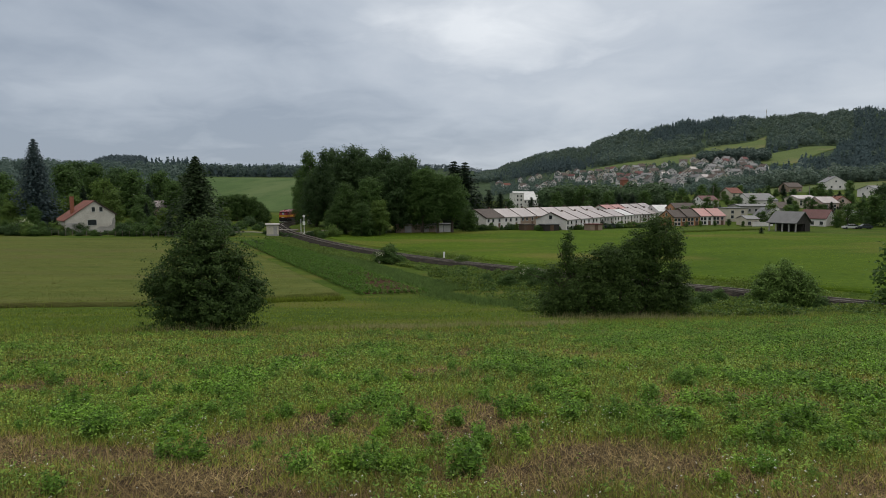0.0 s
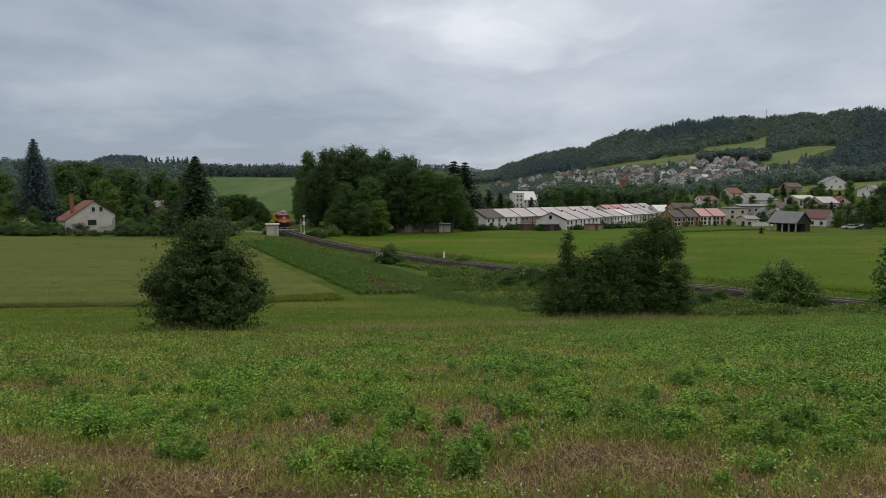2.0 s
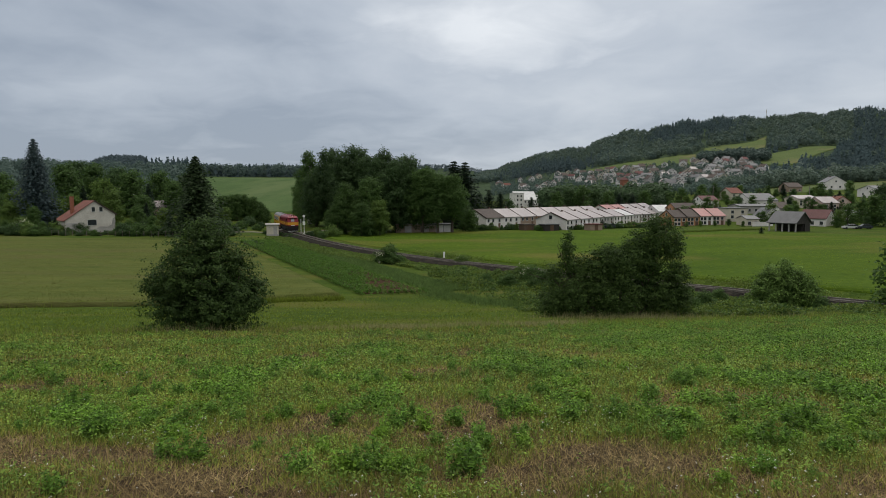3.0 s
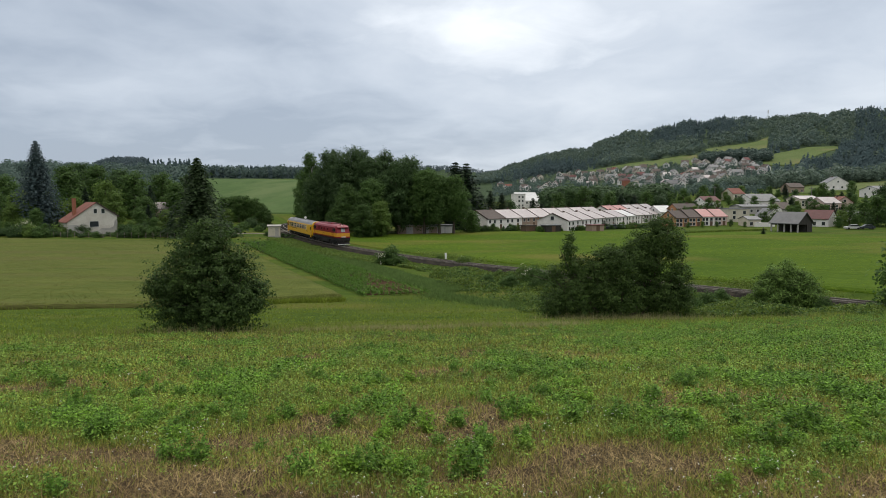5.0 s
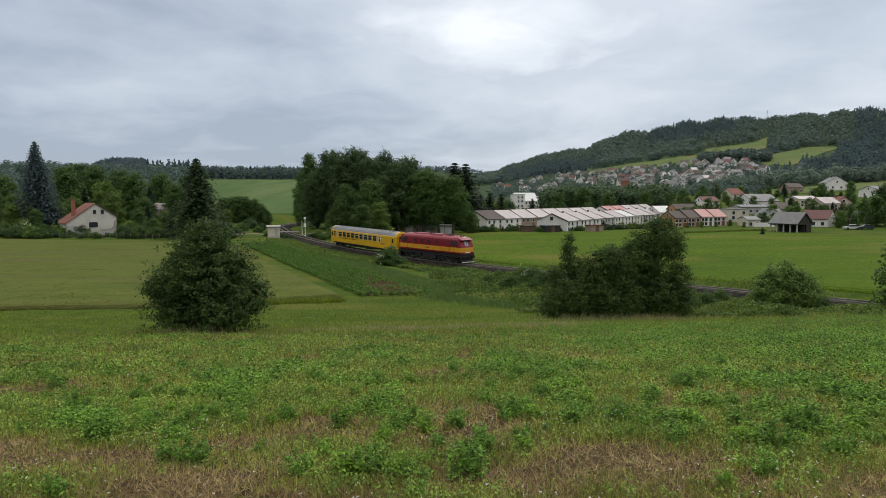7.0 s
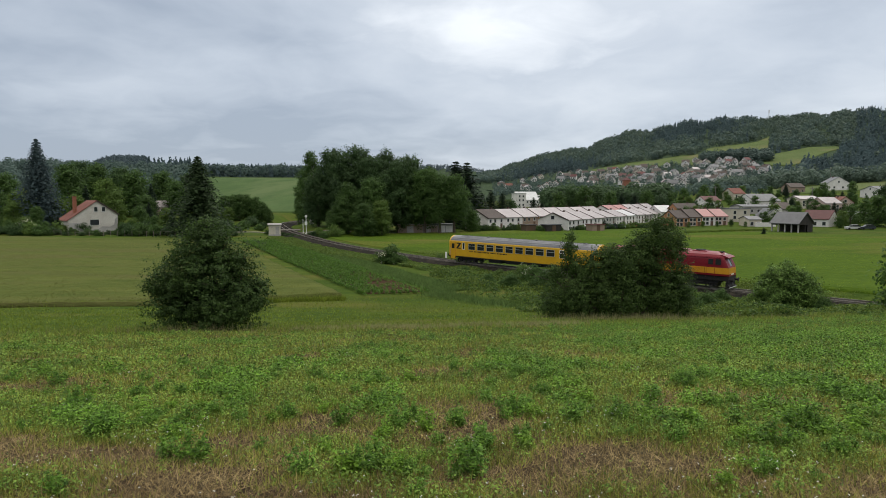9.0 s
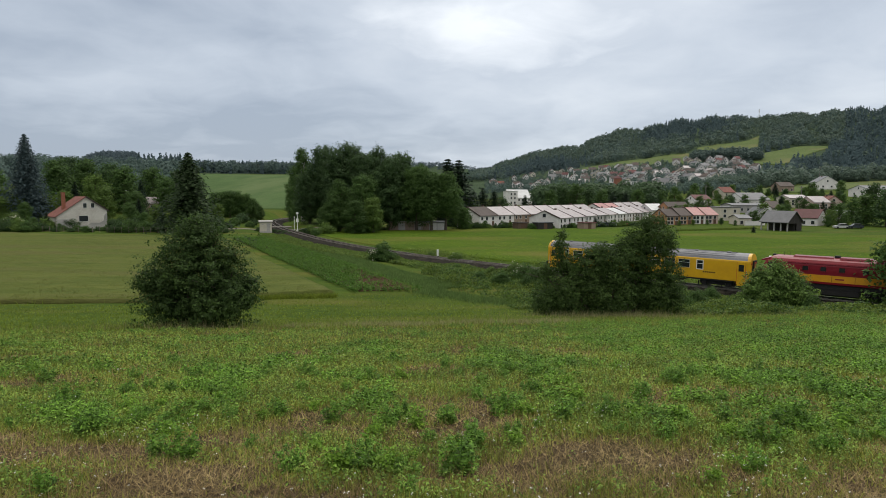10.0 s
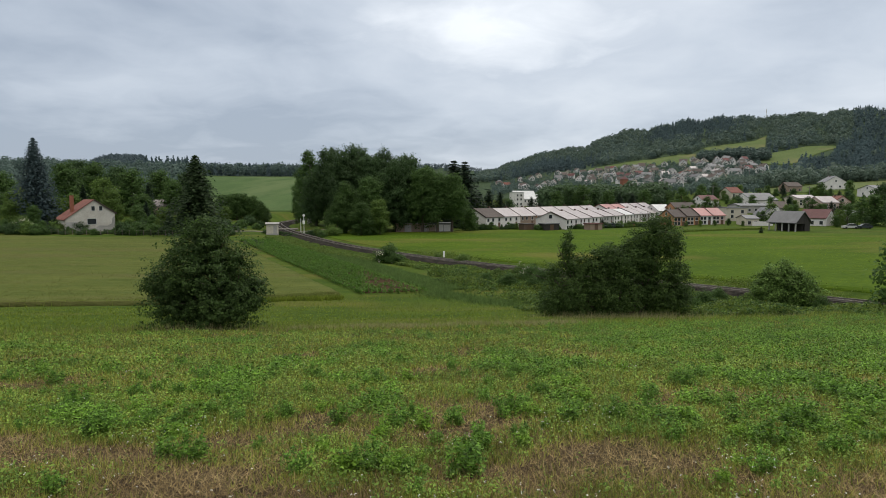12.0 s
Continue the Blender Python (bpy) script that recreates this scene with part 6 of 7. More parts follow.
    # red-roofed shed and pale roof among the gardens
    for px, d, w, wall, roof, ev, rd, lab in ((275, 226, 7.0, W_BROWN, R_PALE, 2.6, 4.6, "small garden hut with a pale roof"), (222, 228, 6.0, W_WHITE, R_WHITE, 5.5, 9.0, "pale gabled house half hidden by trees"), (262, 232, 5, W_WHITE, R_PALE, 2.4, 3.6, "small white summer house")):
        x, y = at_px(px, d)
        house("garden_house", set_at(x, y, 30), w, 5.0, ev, rd, wall, roof, lab, "garden house", wins=[(-1.2, ev * 0.55, 0.9, 0.9), (1.2, ev * 0.55, 0.9, 0.9)])


def build_cars():
    """Parked cars before the terraces and by the barn."""
    tyre = mat("black_rubber", (0.02, 0.02, 0.02), (0.012, 0.012, 0.012), rough=0.8)
    for px, d, colour, cn, turn in ((1078, 199, (0.03, 0.035, 0.05), "dark blue", 28), (1092, 201, (0.45, 0.46, 0.47), "silver", 28), (1058, 197, (0.04, 0.04, 0.042), "black", 30), (1112, 204, (0.30, 0.03, 0.03), "red", 27), (1505, 190, (0.5, 0.5, 0.5), "pale grey", -10), (1530, 189, (0.05, 0.06, 0.08), "dark blue", -8)):
        x, y = at_px(px, d)
        ob = thing("parked_car", set_at(x, y, turn), f"{cn} car parked on the grass beside the houses", "car", "parked cars")
        paint = mat("car_paint_" + cn.replace(" ", "_"), colour, rough=0.3, bump=0, spec=0.5)
        part("body", Geo().prism([(-2.1, 0.3), (-2.1, 0.8), (-1.3, 0.92), (2.0, 0.95), (2.1, 0.6), (2.1, 0.3)], "y", -0.85, 0.85), paint, ob)
        part("cabin", Geo().prism([(-1.1, 0.92), (-0.4, 1.42), (1.2, 1.45), (1.9, 0.95)], "y", -0.74, 0.74), G_HOUSE, ob)
        part("roof", Geo().prism([(-0.45, 1.42), (1.25, 1.45), (1.2, 1.5), (-0.4, 1.47)], "y", -0.7, 0.7), paint, ob)
        for wx in (-1.3, 1.3):
            for wy in (-0.8, 0.8):
                part("wheel", Geo().tube((wx, wy - 0.1, 0.31), (wx, wy + 0.1, 0.31), 0.31, 0.31, 12), tyre, ob)


S_CROSS = TRACK_S[np.argmin(np.hypot(TRACK[:, 0] + 42.5, TRACK[:, 1] - 170.5))]
build_white_house()
build_terraces()
build_village()
build_crossing()
build_cars()

# ---------------------------------------------------------------- woods, crops and weeds
def inside(px, d, poly):
    """Points (column and row of the view) inside a polygon."""
    c = np.zeros(len(px), bool)
    n = len(poly)
    for i in range(n):
        (x0, y0), (x1, y1) = poly[i], poly[(i + 1) % n]
        hit = ((y0 > d) != (y1 > d)) & (px < (x1 - x0) * (d - y0) / (y1 - y0 + 1e-9) + x0)
        c ^= hit
    return c


def wood(name, P, H, conif, leaf, label, seed, per=26, clump=0.17):
    """Many far trees in one mesh. P: places, H: heights, conif: pointed or broad."""
    rng = np.random.default_rng(seed)
    Z = terrain(P[:, 0], P[:, 1])
    out = []
    n = len(P)
    for k in range(per):
        t = (k + 0.5) / per
        u = unit(rng.normal(size=(n, 3)))
        if conif:
            r = H * 0.22 * (1 - t) ** 0.8 + 0.25
            a = rng.uniform(0, 2 * math.pi, n)
            c = np.stack([P[:, 0] + np.cos(a) * r * 0.6, P[:, 1] + np.sin(a) * r * 0.6, Z + H * (0.08 + 0.9 * t)], -1)
            nr = unit(np.stack([np.cos(a), np.sin(a), np.full(n, 0.5)], -1) + 0.3 * u)
            s = r * 0.75 + H * 0.035
        else:
            w = H * 0.36
            c = np.stack([P[:, 0], P[:, 1], Z + H * 0.55], -1) + u * np.stack([w, w, H * 0.42], -1) * rng.uniform(0.75, 1.1, (n, 1))
            nr = unit(u + 0.4 * rng.normal(size=(n, 3)) + np.array([0, 0, 0.3]))
            s = H * clump * rng.uniform(0.7, 1.3, n)
        out.append(leaf_quads(c, nr, s, rng, 0.8))
    ob = new(name, quads(name, np.concatenate(out), leaf))
    return tagged(ob, label, "woodland", kind="stuff")


def scatter(n, a, b, d0, d1, seed):
    rng = np.random.default_rng(seed)
    px = rng.uniform(a, b, n)
    d = np.sqrt(rng.uniform(d0 * d0, d1 * d1, n))
    return px, d


def to_xy(px, d):
    return np.stack([(px - 784) / F_LENS * d, d], -1)


def build_woods():
    rng = np.random.default_rng(3)
    # hill behind the town: meadows stay open
    px, d = scatter(14500, 800, 1850, 420, 1470, 4)
    row = row_of(px, d)
    keep = row < np.where(px < 1352, np.interp(px, *TOWN_TOP) - 2, np.interp(px, *WOOD_FOOT))
    for low, high in HILL_MEADOWS:
        poly = low + high[::-1]
        keep &= ~(inside(px, row, poly) | inside(px, row - 6, poly) | inside(px, row - 12, poly))
    keep &= ~((px < 905) & (d < 620))
    px, d, row = px[keep], d[keep], row[keep]
    con = (np.sin(px * 0.021 + d * 0.006) + np.sin(px * 0.007 - d * 0.011) + rng.normal(size=len(px)) * 0.5) > 0.75
    con |= (px > 1400) & (row > 262) & (row < 312) & (rng.random(len(px)) < 0.85)
    con |= (px > 1500) & (rng.random(len(px)) < 0.75)
    P = to_xy(px, d)
    H = rng.uniform(7, 13, len(px)) + 3.0 * np.sin(px * 0.09) * np.sin(px * 0.031 + 1)
    m = rng.random(len(px)) < 0.55
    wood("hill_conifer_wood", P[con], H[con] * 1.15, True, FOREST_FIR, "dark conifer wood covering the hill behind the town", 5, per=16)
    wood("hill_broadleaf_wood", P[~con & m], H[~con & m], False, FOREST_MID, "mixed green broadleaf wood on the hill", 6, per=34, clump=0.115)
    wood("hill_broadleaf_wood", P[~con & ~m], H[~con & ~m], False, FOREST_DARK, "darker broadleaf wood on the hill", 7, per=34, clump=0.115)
    # wooded strip in the middle of the hill meadow, and gardens of the town
    px = rng.uniform(1236, 1356, 150)
    P = hill_place(px, np.interp(px, [1236, 1300, 1356], [290, 285, 288]) + rng.uniform(-7, 2, 150))
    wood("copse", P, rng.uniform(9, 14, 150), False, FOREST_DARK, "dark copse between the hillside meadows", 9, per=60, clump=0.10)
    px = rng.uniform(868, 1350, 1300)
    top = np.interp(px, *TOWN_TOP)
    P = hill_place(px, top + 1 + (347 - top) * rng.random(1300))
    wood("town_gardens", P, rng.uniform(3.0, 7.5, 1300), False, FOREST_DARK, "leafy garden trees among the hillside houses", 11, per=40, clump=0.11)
    px, d = scatter(150, 965, 1175, 325, 385, 12)
    wood("tree_belt", to_xy(px, d), rng.uniform(9, 16, len(px)), False, BELT_GREEN, "belt of dark trees below the town", 13, per=240, clump=0.058)
    px = rng.uniform(1262, 1352, 60)
    P = hill_place(px, np.interp(px, [1262, 1352], [336, 337]) + rng.uniform(-6, 1, 60))
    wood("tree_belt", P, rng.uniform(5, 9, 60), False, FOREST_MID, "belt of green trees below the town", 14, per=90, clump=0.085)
    px = rng.uniform(1345, 1700, 170)
    P = hill_place(px, np.interp(px, *WOOD_FOOT) + rng.uniform(-7, 1, 170))
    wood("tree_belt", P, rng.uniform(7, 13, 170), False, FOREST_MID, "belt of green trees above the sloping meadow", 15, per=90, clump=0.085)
    # woods on the left rise
    px, d = scatter(2600, -500, 800, 560, 760, 16)
    con = rng.random(len(px)) < 0.6
    P, H = to_xy(px, d), rng.uniform(8, 13, len(px))
    H = np.where(con & (px > 262) & (px < 335), H * 1.45, H)
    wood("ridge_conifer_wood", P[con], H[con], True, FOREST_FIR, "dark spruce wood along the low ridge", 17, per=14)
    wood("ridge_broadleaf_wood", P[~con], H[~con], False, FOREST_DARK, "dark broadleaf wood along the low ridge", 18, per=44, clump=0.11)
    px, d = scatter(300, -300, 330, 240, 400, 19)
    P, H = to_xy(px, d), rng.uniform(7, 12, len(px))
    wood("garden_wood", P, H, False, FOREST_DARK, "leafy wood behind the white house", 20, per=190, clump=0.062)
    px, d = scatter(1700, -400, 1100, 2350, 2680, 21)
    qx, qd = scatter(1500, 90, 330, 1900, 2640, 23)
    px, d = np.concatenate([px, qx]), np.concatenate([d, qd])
    wood("distant_wood", to_xy(px, d), rng.uniform(12, 19, len(px)), False, FOREST_FAR, "wood on the distant hill, coloured blue for haze", 22, per=34, clump=0.10)


# distance haze is put into the FOREST leaf colours: bluer and lighter
FOREST_FIR = leafmat("hazed_fir_wood", (0.090, 0.126, 0.130), (0.060, 0.092, 0.097), island=0.12)
FOREST_DARK = leafmat("hazed_dark_wood", (0.098, 0.138, 0.120), (0.064, 0.098, 0.086), island=0.12)
FOREST_MID = leafmat("hazed_green_wood", (0.120, 0.162, 0.122), (0.080, 0.118, 0.090), island=0.12)
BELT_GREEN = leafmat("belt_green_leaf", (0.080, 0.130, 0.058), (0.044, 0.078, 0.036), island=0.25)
# distant hill: the blue of the haze is painted into the leaf colour
FOREST_FAR = leafmat("hazed_distant_wood", (0.080, 0.108, 0.120), (0.062, 0.088, 0.100))
build_woods()
for low, high in HILL_MEADOWS:
    ruled("hill_meadow", [tuple(q) for q in hill_place(*zip(*low))], [tuple(q) for q in hill_place(*zip(*high))], 40, 20, 1.0, M_UPLAND, "open pale green meadow high on the wooded hill")
SLOPE = ([(1240, 348), (1340, 346), (1412, 345), (1487, 342), (1552, 338), (1700, 336)], [(1240, 343), (1340, 337), (1412, 332), (1480, 325), (1552, 321), (1700, 316)])
ruled("slope_meadow", [tuple(q) for q in hill_place(*zip(*SLOPE[0]))], [tuple(q) for q in hill_place(*zip(*SLOPE[1]))], 60, 24, 0.5, M_UPLAND, "bright green meadow on the slope above the village")

# low crops and weeds ---------------------------------------------------------
V_CLOVER = leafmat("clover_leaf", (0.165, 0.300, 0.036), (0.050, 0.115, 0.016), island=0.65, trans=0.2)
V_CREEP = leafmat("creeping_clover_leaf", (0.180, 0.265, 0.046), (0.070, 0.120, 0.020), island=0.65, trans=0.2)
V_FRESH = leafmat("fresh_weed_leaf", (0.20, 0.34, 0.035), (0.10, 0.19, 0.022), island=0.5, trans=0.35)
V_GRASS = leafmat("grass_blade", (0.285, 0.290, 0.060), (0.135, 0.148, 0.028), island=0.65, trans=0.2)
V_STRAW = leafmat("dry_straw", (0.32, 0.240, 0.112), (0.14, 0.096, 0.045), island=0.6, trans=0.12)
V_EDGE = leafmat("edge_grass_blade", (0.20, 0.25, 0.042), (0.11, 0.155, 0.026), island=0.5)
V_SEEDHEAD = leafmat("grass_seed_head", (0.33, 0.30, 0.15), (0.19, 0.19, 0.08))
V_POTATO = leafmat("potato_leaf", (0.105, 0.20, 0.030), (0.055, 0.12, 0.018))
V_BANK = leafmat("bank_weed", (0.145, 0.200, 0.036), (0.068, 0.106, 0.020))
V_PETAL = leafmat("white_petal", (0.75, 0.75, 0.70), (0.6, 0.6, 0.55))


def blades(P, h, w, rng, lean=0.5):
    """Single-triangle grass blades at the places P (n, 2)."""
    n = len(P)
    z = terrain(P[:, 0], P[:, 1])
    a = rng.uniform(0, 2 * math.pi, n)
    d = np.stack([np.cos(a), np.sin(a), np.zeros(n)], -1)
    base = np.stack([P[:, 0], P[:, 1], z], -1)
    ln = unit(rng.normal(size=(n, 3)) * [1, 1, 0] + 1e-6) * (lean * rng.random((n, 1)))
    tip = base + h[:, None] * unit(ln + [0, 0, 1])
    return np.stack([base - d * w[:, None], base + d * w[:, None], tip], 1)


def view_scatter(n, r0, r1, rng, spread=0.80):
    """Places before the slope's viewpoint, thinning with distance."""
    r = np.exp(rng.uniform(math.log(r0), math.log(r1), n))
    u = rng.uniform(-spread, spread, n)
    P = np.stack([u * r, r], -1)
    if n > 1000:  # the rest of the field, more thinly
        k = n // 6
        a, q = rng.uniform(0, 2 * math.pi, k), rng.uniform(0.5, 17, k)
        P[:k] = np.stack([q * np.sin(a), q * np.cos(a)], -1)
    return P


def field_edge(x):
    return np.interp(x, [-70, -20.6, 6, 22, 34.6, 60], [22, 29.5, 36, 42, 49, 52])


def patches(x, y, size, seed):
    """Smooth random patches between 0 and 1, about size metres across."""
    x, y = np.asarray(x, float) / size, np.asarray(y, float) / size
    table = np.random.default_rng(seed).random((64, 64))
    i, j = np.floor(x).astype(int), np.floor(y).astype(int)
    u, v = x - i, y - j
    u, v = u * u * (3 - 2 * u), v * v * (3 - 2 * v)
    i, j, i1, j1 = i % 64, j % 64, (i + 1) % 64, (j + 1) % 64
    return (table[i, j] * (1 - u) + table[i1, j] * u) * (1 - v) + (table[i, j1] * (1 - u) + table[i1, j1] * u) * v


def greenness(P):
    """How overgrown the stubble is, about -0.6 (bare straw) to 0.6 (clover)."""
    r = np.hypot(P[:, 0], P[:, 1])
    g = 0.5 * patches(P[:, 0], P[:, 1], 1.9, 3) + 0.32 * patches(P[:, 0], P[:, 1], 0.75, 4) + 0.18 * patches(P[:, 0], P[:, 1], 0.3, 5)
    bare = 0.02 * np.exp(-((P[:, 0] - 1.2) / 3.0) ** 2)
    return (g - bare - np.interp(r, [4.5, 6.5, 9, 14, 24], [0.60, 0.54, 0.47, 0.40, 0.32]) + np.clip((P[:, 0] + 0.25 * P[:, 1] - 6) / 60, 0, 0.2)) * 2.2


def weed_clump(seed, n, spread, h, size, leaf):
    """A leafy plant: upright shoots set with leaflets in threes."""
    rng = np.random.default_rng(seed)
    shoots = 13
    k = n // 3
    a, t = rng.uniform(0, 2 * math.pi, shoots), rng.random(shoots) ** 0.7
    hh = h * (1.05 - 0.45 * t * t) * rng.uniform(0.6, 1.1, shoots)
    tip = np.stack([np.cos(a) * t * spread, np.sin(a) * t * spread, hh], -1)
    foot = tip * np.array([0.35, 0.35, 0.0]) + [0, 0, -0.03]
    i = rng.integers(0, shoots, k)
    u = rng.random(k) ** 0.75
    c = foot[i] * (1 - u[:, None]) + tip[i] * u[:, None] + rng.normal(size=(k, 3)) * size * 1.25
    L = []
    b0 = rng.uniform(0, 2 * math.pi, k)
    for j in range(3):
        b = b0 + j * 2.1 + rng.uniform(-0.3, 0.3, k)
        o = c + np.stack([np.cos(b), np.sin(b), np.full(k, 0.1)], -1) * size * 0.9
        nr = unit(np.stack([np.cos(b) * 0.45, np.sin(b) * 0.45, np.full(k, 1.0)], -1) + rng.normal(size=(k, 3)) * 0.35)
        L.append(leaf_quads(o, nr, size * rng.uniform(0.7, 1.3, k), rng, 0.5))
    stems = Geo()
    for p, q in zip(foot, tip):
        stems.tube(tuple(p), tuple(q), 0.004, 0.002, 3, caps=False)
    return quads("foliage", np.concatenate(L), leaf), stems.mesh("stem", leaf, fix=False)


def grow_field():
    rng = np.random.default_rng(44)

    def on_field(n, r0, r1):
        P = view_scatter(n, r0, r1, rng)
        return P[(P[:, 1] < field_edge(P[:, 0]) + 1.0) & (P[:, 1] > -17)]

    # grass and straw on the stubble
    for name, n, hh, ww, material, label, want, lean in (
            ("field_grass", 300000, 0.075, 0.0034, V_GRASS, "short green grass of the stubble field", (-0.22, 1.0), 1.6),
            ("green_grass", 110000, 0.10, 0.0040, V_EDGE, "fresh green grass between the weeds", (0.0, 1.0), 1.1),
            ("field_straw", 90000, 0.07, 0.0028, V_STRAW, "dry straw stubble between the weeds", (-1.0, 0.05), 3.5),
            ("straw_mats", 170000, 0.10, 0.0028, V_STRAW, "flattened dry straw lying in bare patches", (-1.0, 0.0), 9.0)):
        P = on_field(n, 4.4, 58)
        g = greenness(P) + rng.normal(size=len(P)) * 0.13
        P = P[(g > want[0]) & (g < want[1])]
        r = np.hypot(P[:, 0], P[:, 1])
        grow = np.clip(r / 6, 1, 9)
        V = blades(P, hh * rng.uniform(0.4, 1.7, len(P)) * np.minimum(1.3, grow ** 0.3), ww * grow * rng.uniform(0.6, 1.4, len(P)), rng, lean)
        V[:, :, 2] += 0.05
        if name == "straw_mats":
            V[:, 2, 2] += rng.uniform(-0.01, 0.03, len(V))
        tagged(new(name, quads(name, V, material)), label, "grass", kind="stuff")
    # leafy plants that can be told apart
    meshes = [weed_clump(100 + i, n, s, h, sz, V_CLOVER if i < 4 else V_FRESH) for i, (n, s, h, sz) in enumerate(((900, 0.16, 0.32, 0.0185), (690, 0.15, 0.25, 0.018), (1080, 0.21, 0.37, 0.0195), (480, 0.12, 0.20, 0.017), (450, 0.14, 0.21, 0.023)))]
    places = [(752, 786), (595, 770), (118, 738), (500, 757), (340, 712), (700, 780), (290, 800), (905, 765), (860, 733), (1110, 675), (915, 680), (800, 670), (550, 685), (265, 708), (1230, 785), (1160, 735), (1315, 785), (1440, 795), (1530, 790), (1420, 770), (95, 765), (150, 800),
              (320, 845), (275, 840), (600, 868), (830, 872), (1020, 780), (720, 690), (850, 815), (1040, 740), (1240, 690), (1280, 660), (1370, 690), (1480, 690), (1530, 715), (85, 690), (60, 672), (380, 675), (400, 690), (880, 660), (960, 690), (1300, 740), (1380, 830), (660, 830)]
    pts = []
    for px, py in places:
        u, e = (px - 784) / F_LENS, (py - 345) / F_LENS
        d = 1.6 / max(0.02, e - 0.172)
        pts.append((u * d, d, rng.uniform(0.95, 1.25)))
    while len(pts) < 299:
        p = view_scatter(1, 4.7, 12.5, rng)[0]
        if rng.random() < 0.4 + 1.2 * greenness(p[None])[0]:
            pts.append((p[0], p[1], rng.uniform(0.4, 0.95)))
    for i, (x, y, s) in enumerate(pts):
        lv, st = meshes[i % 5 if i % 9 else 4]
        ob = thing("weed_plant", Matrix.LocRotScale((x, y, ground_z(x, y) + 0.04), Euler((0, 0, i * 1.9)), None), "leafy green clover plant in the stubble" if i % 5 < 4 and i % 9 else "fresh yellow-green weed in the stubble", "weed", "weeds of the stubble field")
        ob.scale = (s, s, s)
        part("foliage", lv, None, ob)
        part("stem", st, None, ob)
    # low clover creeping over the overgrown patches
    P = on_field(190000, 4.5, 30)
    g = greenness(P) + rng.normal(size=len(P)) * 0.16
    P = P[g > 0.15]
    r = np.hypot(P[:, 0], P[:, 1])
    z = terrain(P[:, 0], P[:, 1]) + 0.05 + rng.uniform(0.01, 0.11, len(P))
    nr = unit(rng.normal(size=(len(P), 3)) * 0.45 + [0, 0, 1])
    V = leaf_quads(np.concatenate([P, z[:, None]], -1), nr, rng.uniform(0.008, 0.018, len(P)) * np.clip(r / 7, 1, 2.6), rng, 0.6)
    tagged(new("creeping_clover", quads("creeping_clover", V, V_CREEP)), "low creeping clover between the straw patches", "clover", kind="stuff")
    # farther clover, too many to count
    P = view_scatter(30000, 7, 58, rng)
    P = P[P[:, 1] < field_edge(P[:, 0]) - 0.3]
    r = np.hypot(P[:, 0], P[:, 1])
    dense = greenness(P) + 0.9 * np.clip((P[:, 0] + 0.25 * P[:, 1] - 7) / 12, -0.1, 0.9)
    tuft = patches(P[:, 0], P[:, 1], 0.9, 8) * 0.6 + patches(P[:, 0], P[:, 1], 0.42, 9) * 0.4 + 0.35 * dense
    P = P[tuft + rng.normal(size=len(P)) * 0.05 > np.interp(r, [8, 14, 24], [0.74, 0.80, 0.86])]
    r = np.hypot(P[:, 0], P[:, 1])
    V = []
    for k in range(34):
        a, t = rng.uniform(0, 2 * math.pi, len(P)), rng.random(len(P)) ** 0.6
        sp = rng.uniform(0.06, 0.19, len(P)) * np.minimum(1.5, 1 + (r - 9) / 60)
        xy = P + np.stack([np.cos(a), np.sin(a)], -1) * (t * sp)[:, None]
        z = terrain(P[:, 0], P[:, 1]) + 0.05 + 0.25 * (1 - 0.7 * t * t) * rng.uniform(0.2, 1.1, len(P))
        nr = unit(np.stack([np.cos(a) * 0.6, np.sin(a) * 0.6, np.ones(len(P))], -1) + rng.normal(size=(len(P), 3)) * 0.35)
        V.append(leaf_quads(np.concatenate([xy, z[:, None]], -1), nr, rng.uniform(0.018, 0.036, len(P)) * np.clip(r / 14 + 0.2, 0.8, 1.15), rng, 0.55))
    tagged(new("clover", quads("clover", np.concatenate(V), V_CLOVER)), "dense green clover regrowth on the field", "clover", kind="stuff")
    # seedlings everywhere between the larger plants
    P = on_field(11000, 4.5, 32)
    P = P[greenness(P) + rng.normal(size=len(P)) * 0.1 > -0.16]
    r = np.hypot(P[:, 0], P[:, 1])
    V, zz = [], terrain(P[:, 0], P[:, 1])
    hh = rng.uniform(0.06, 0.2, len(P))
    for k in range(9):
        a = rng.uniform(0, 2 * math.pi, len(P))
        c = np.stack([P[:, 0] + np.cos(a) * 0.03, P[:, 1] + np.sin(a) * 0.03, zz + 0.05 + hh * (k + 1) / 9], -1)
        V.append(leaf_quads(c, unit(np.stack([np.cos(a) * 0.7, np.sin(a) * 0.7, np.ones(len(P))], -1)), rng.uniform(0.011, 0.022, len(P)) * np.clip(r / 8, 1, 2.4), rng, 0.45))
    tagged(new("seedlings", quads("seedlings", np.concatenate(V), V_CREEP)), "scattered small green seedlings in the stubble", "weeds", kind="stuff")
    # white blossoms
    C = np.concatenate([view_scatter(16, 3.6, 16, rng), view_scatter(9, 3.4, 7, rng), [(-1.15, 3.75), (-0.9, 3.6), (0.1, 4.1)]])
    P = np.repeat(C, 16, 0) + rng.normal(size=(len(C) * 16, 2)) * 0.24
    P = np.concatenate([P, view_scatter(70, 3.4, 20, rng)])
    c = np.concatenate([P, (terrain(P[:, 0], P[:, 1]) + rng.uniform(0.16, 0.28, len(P)))[:, None]], -1)
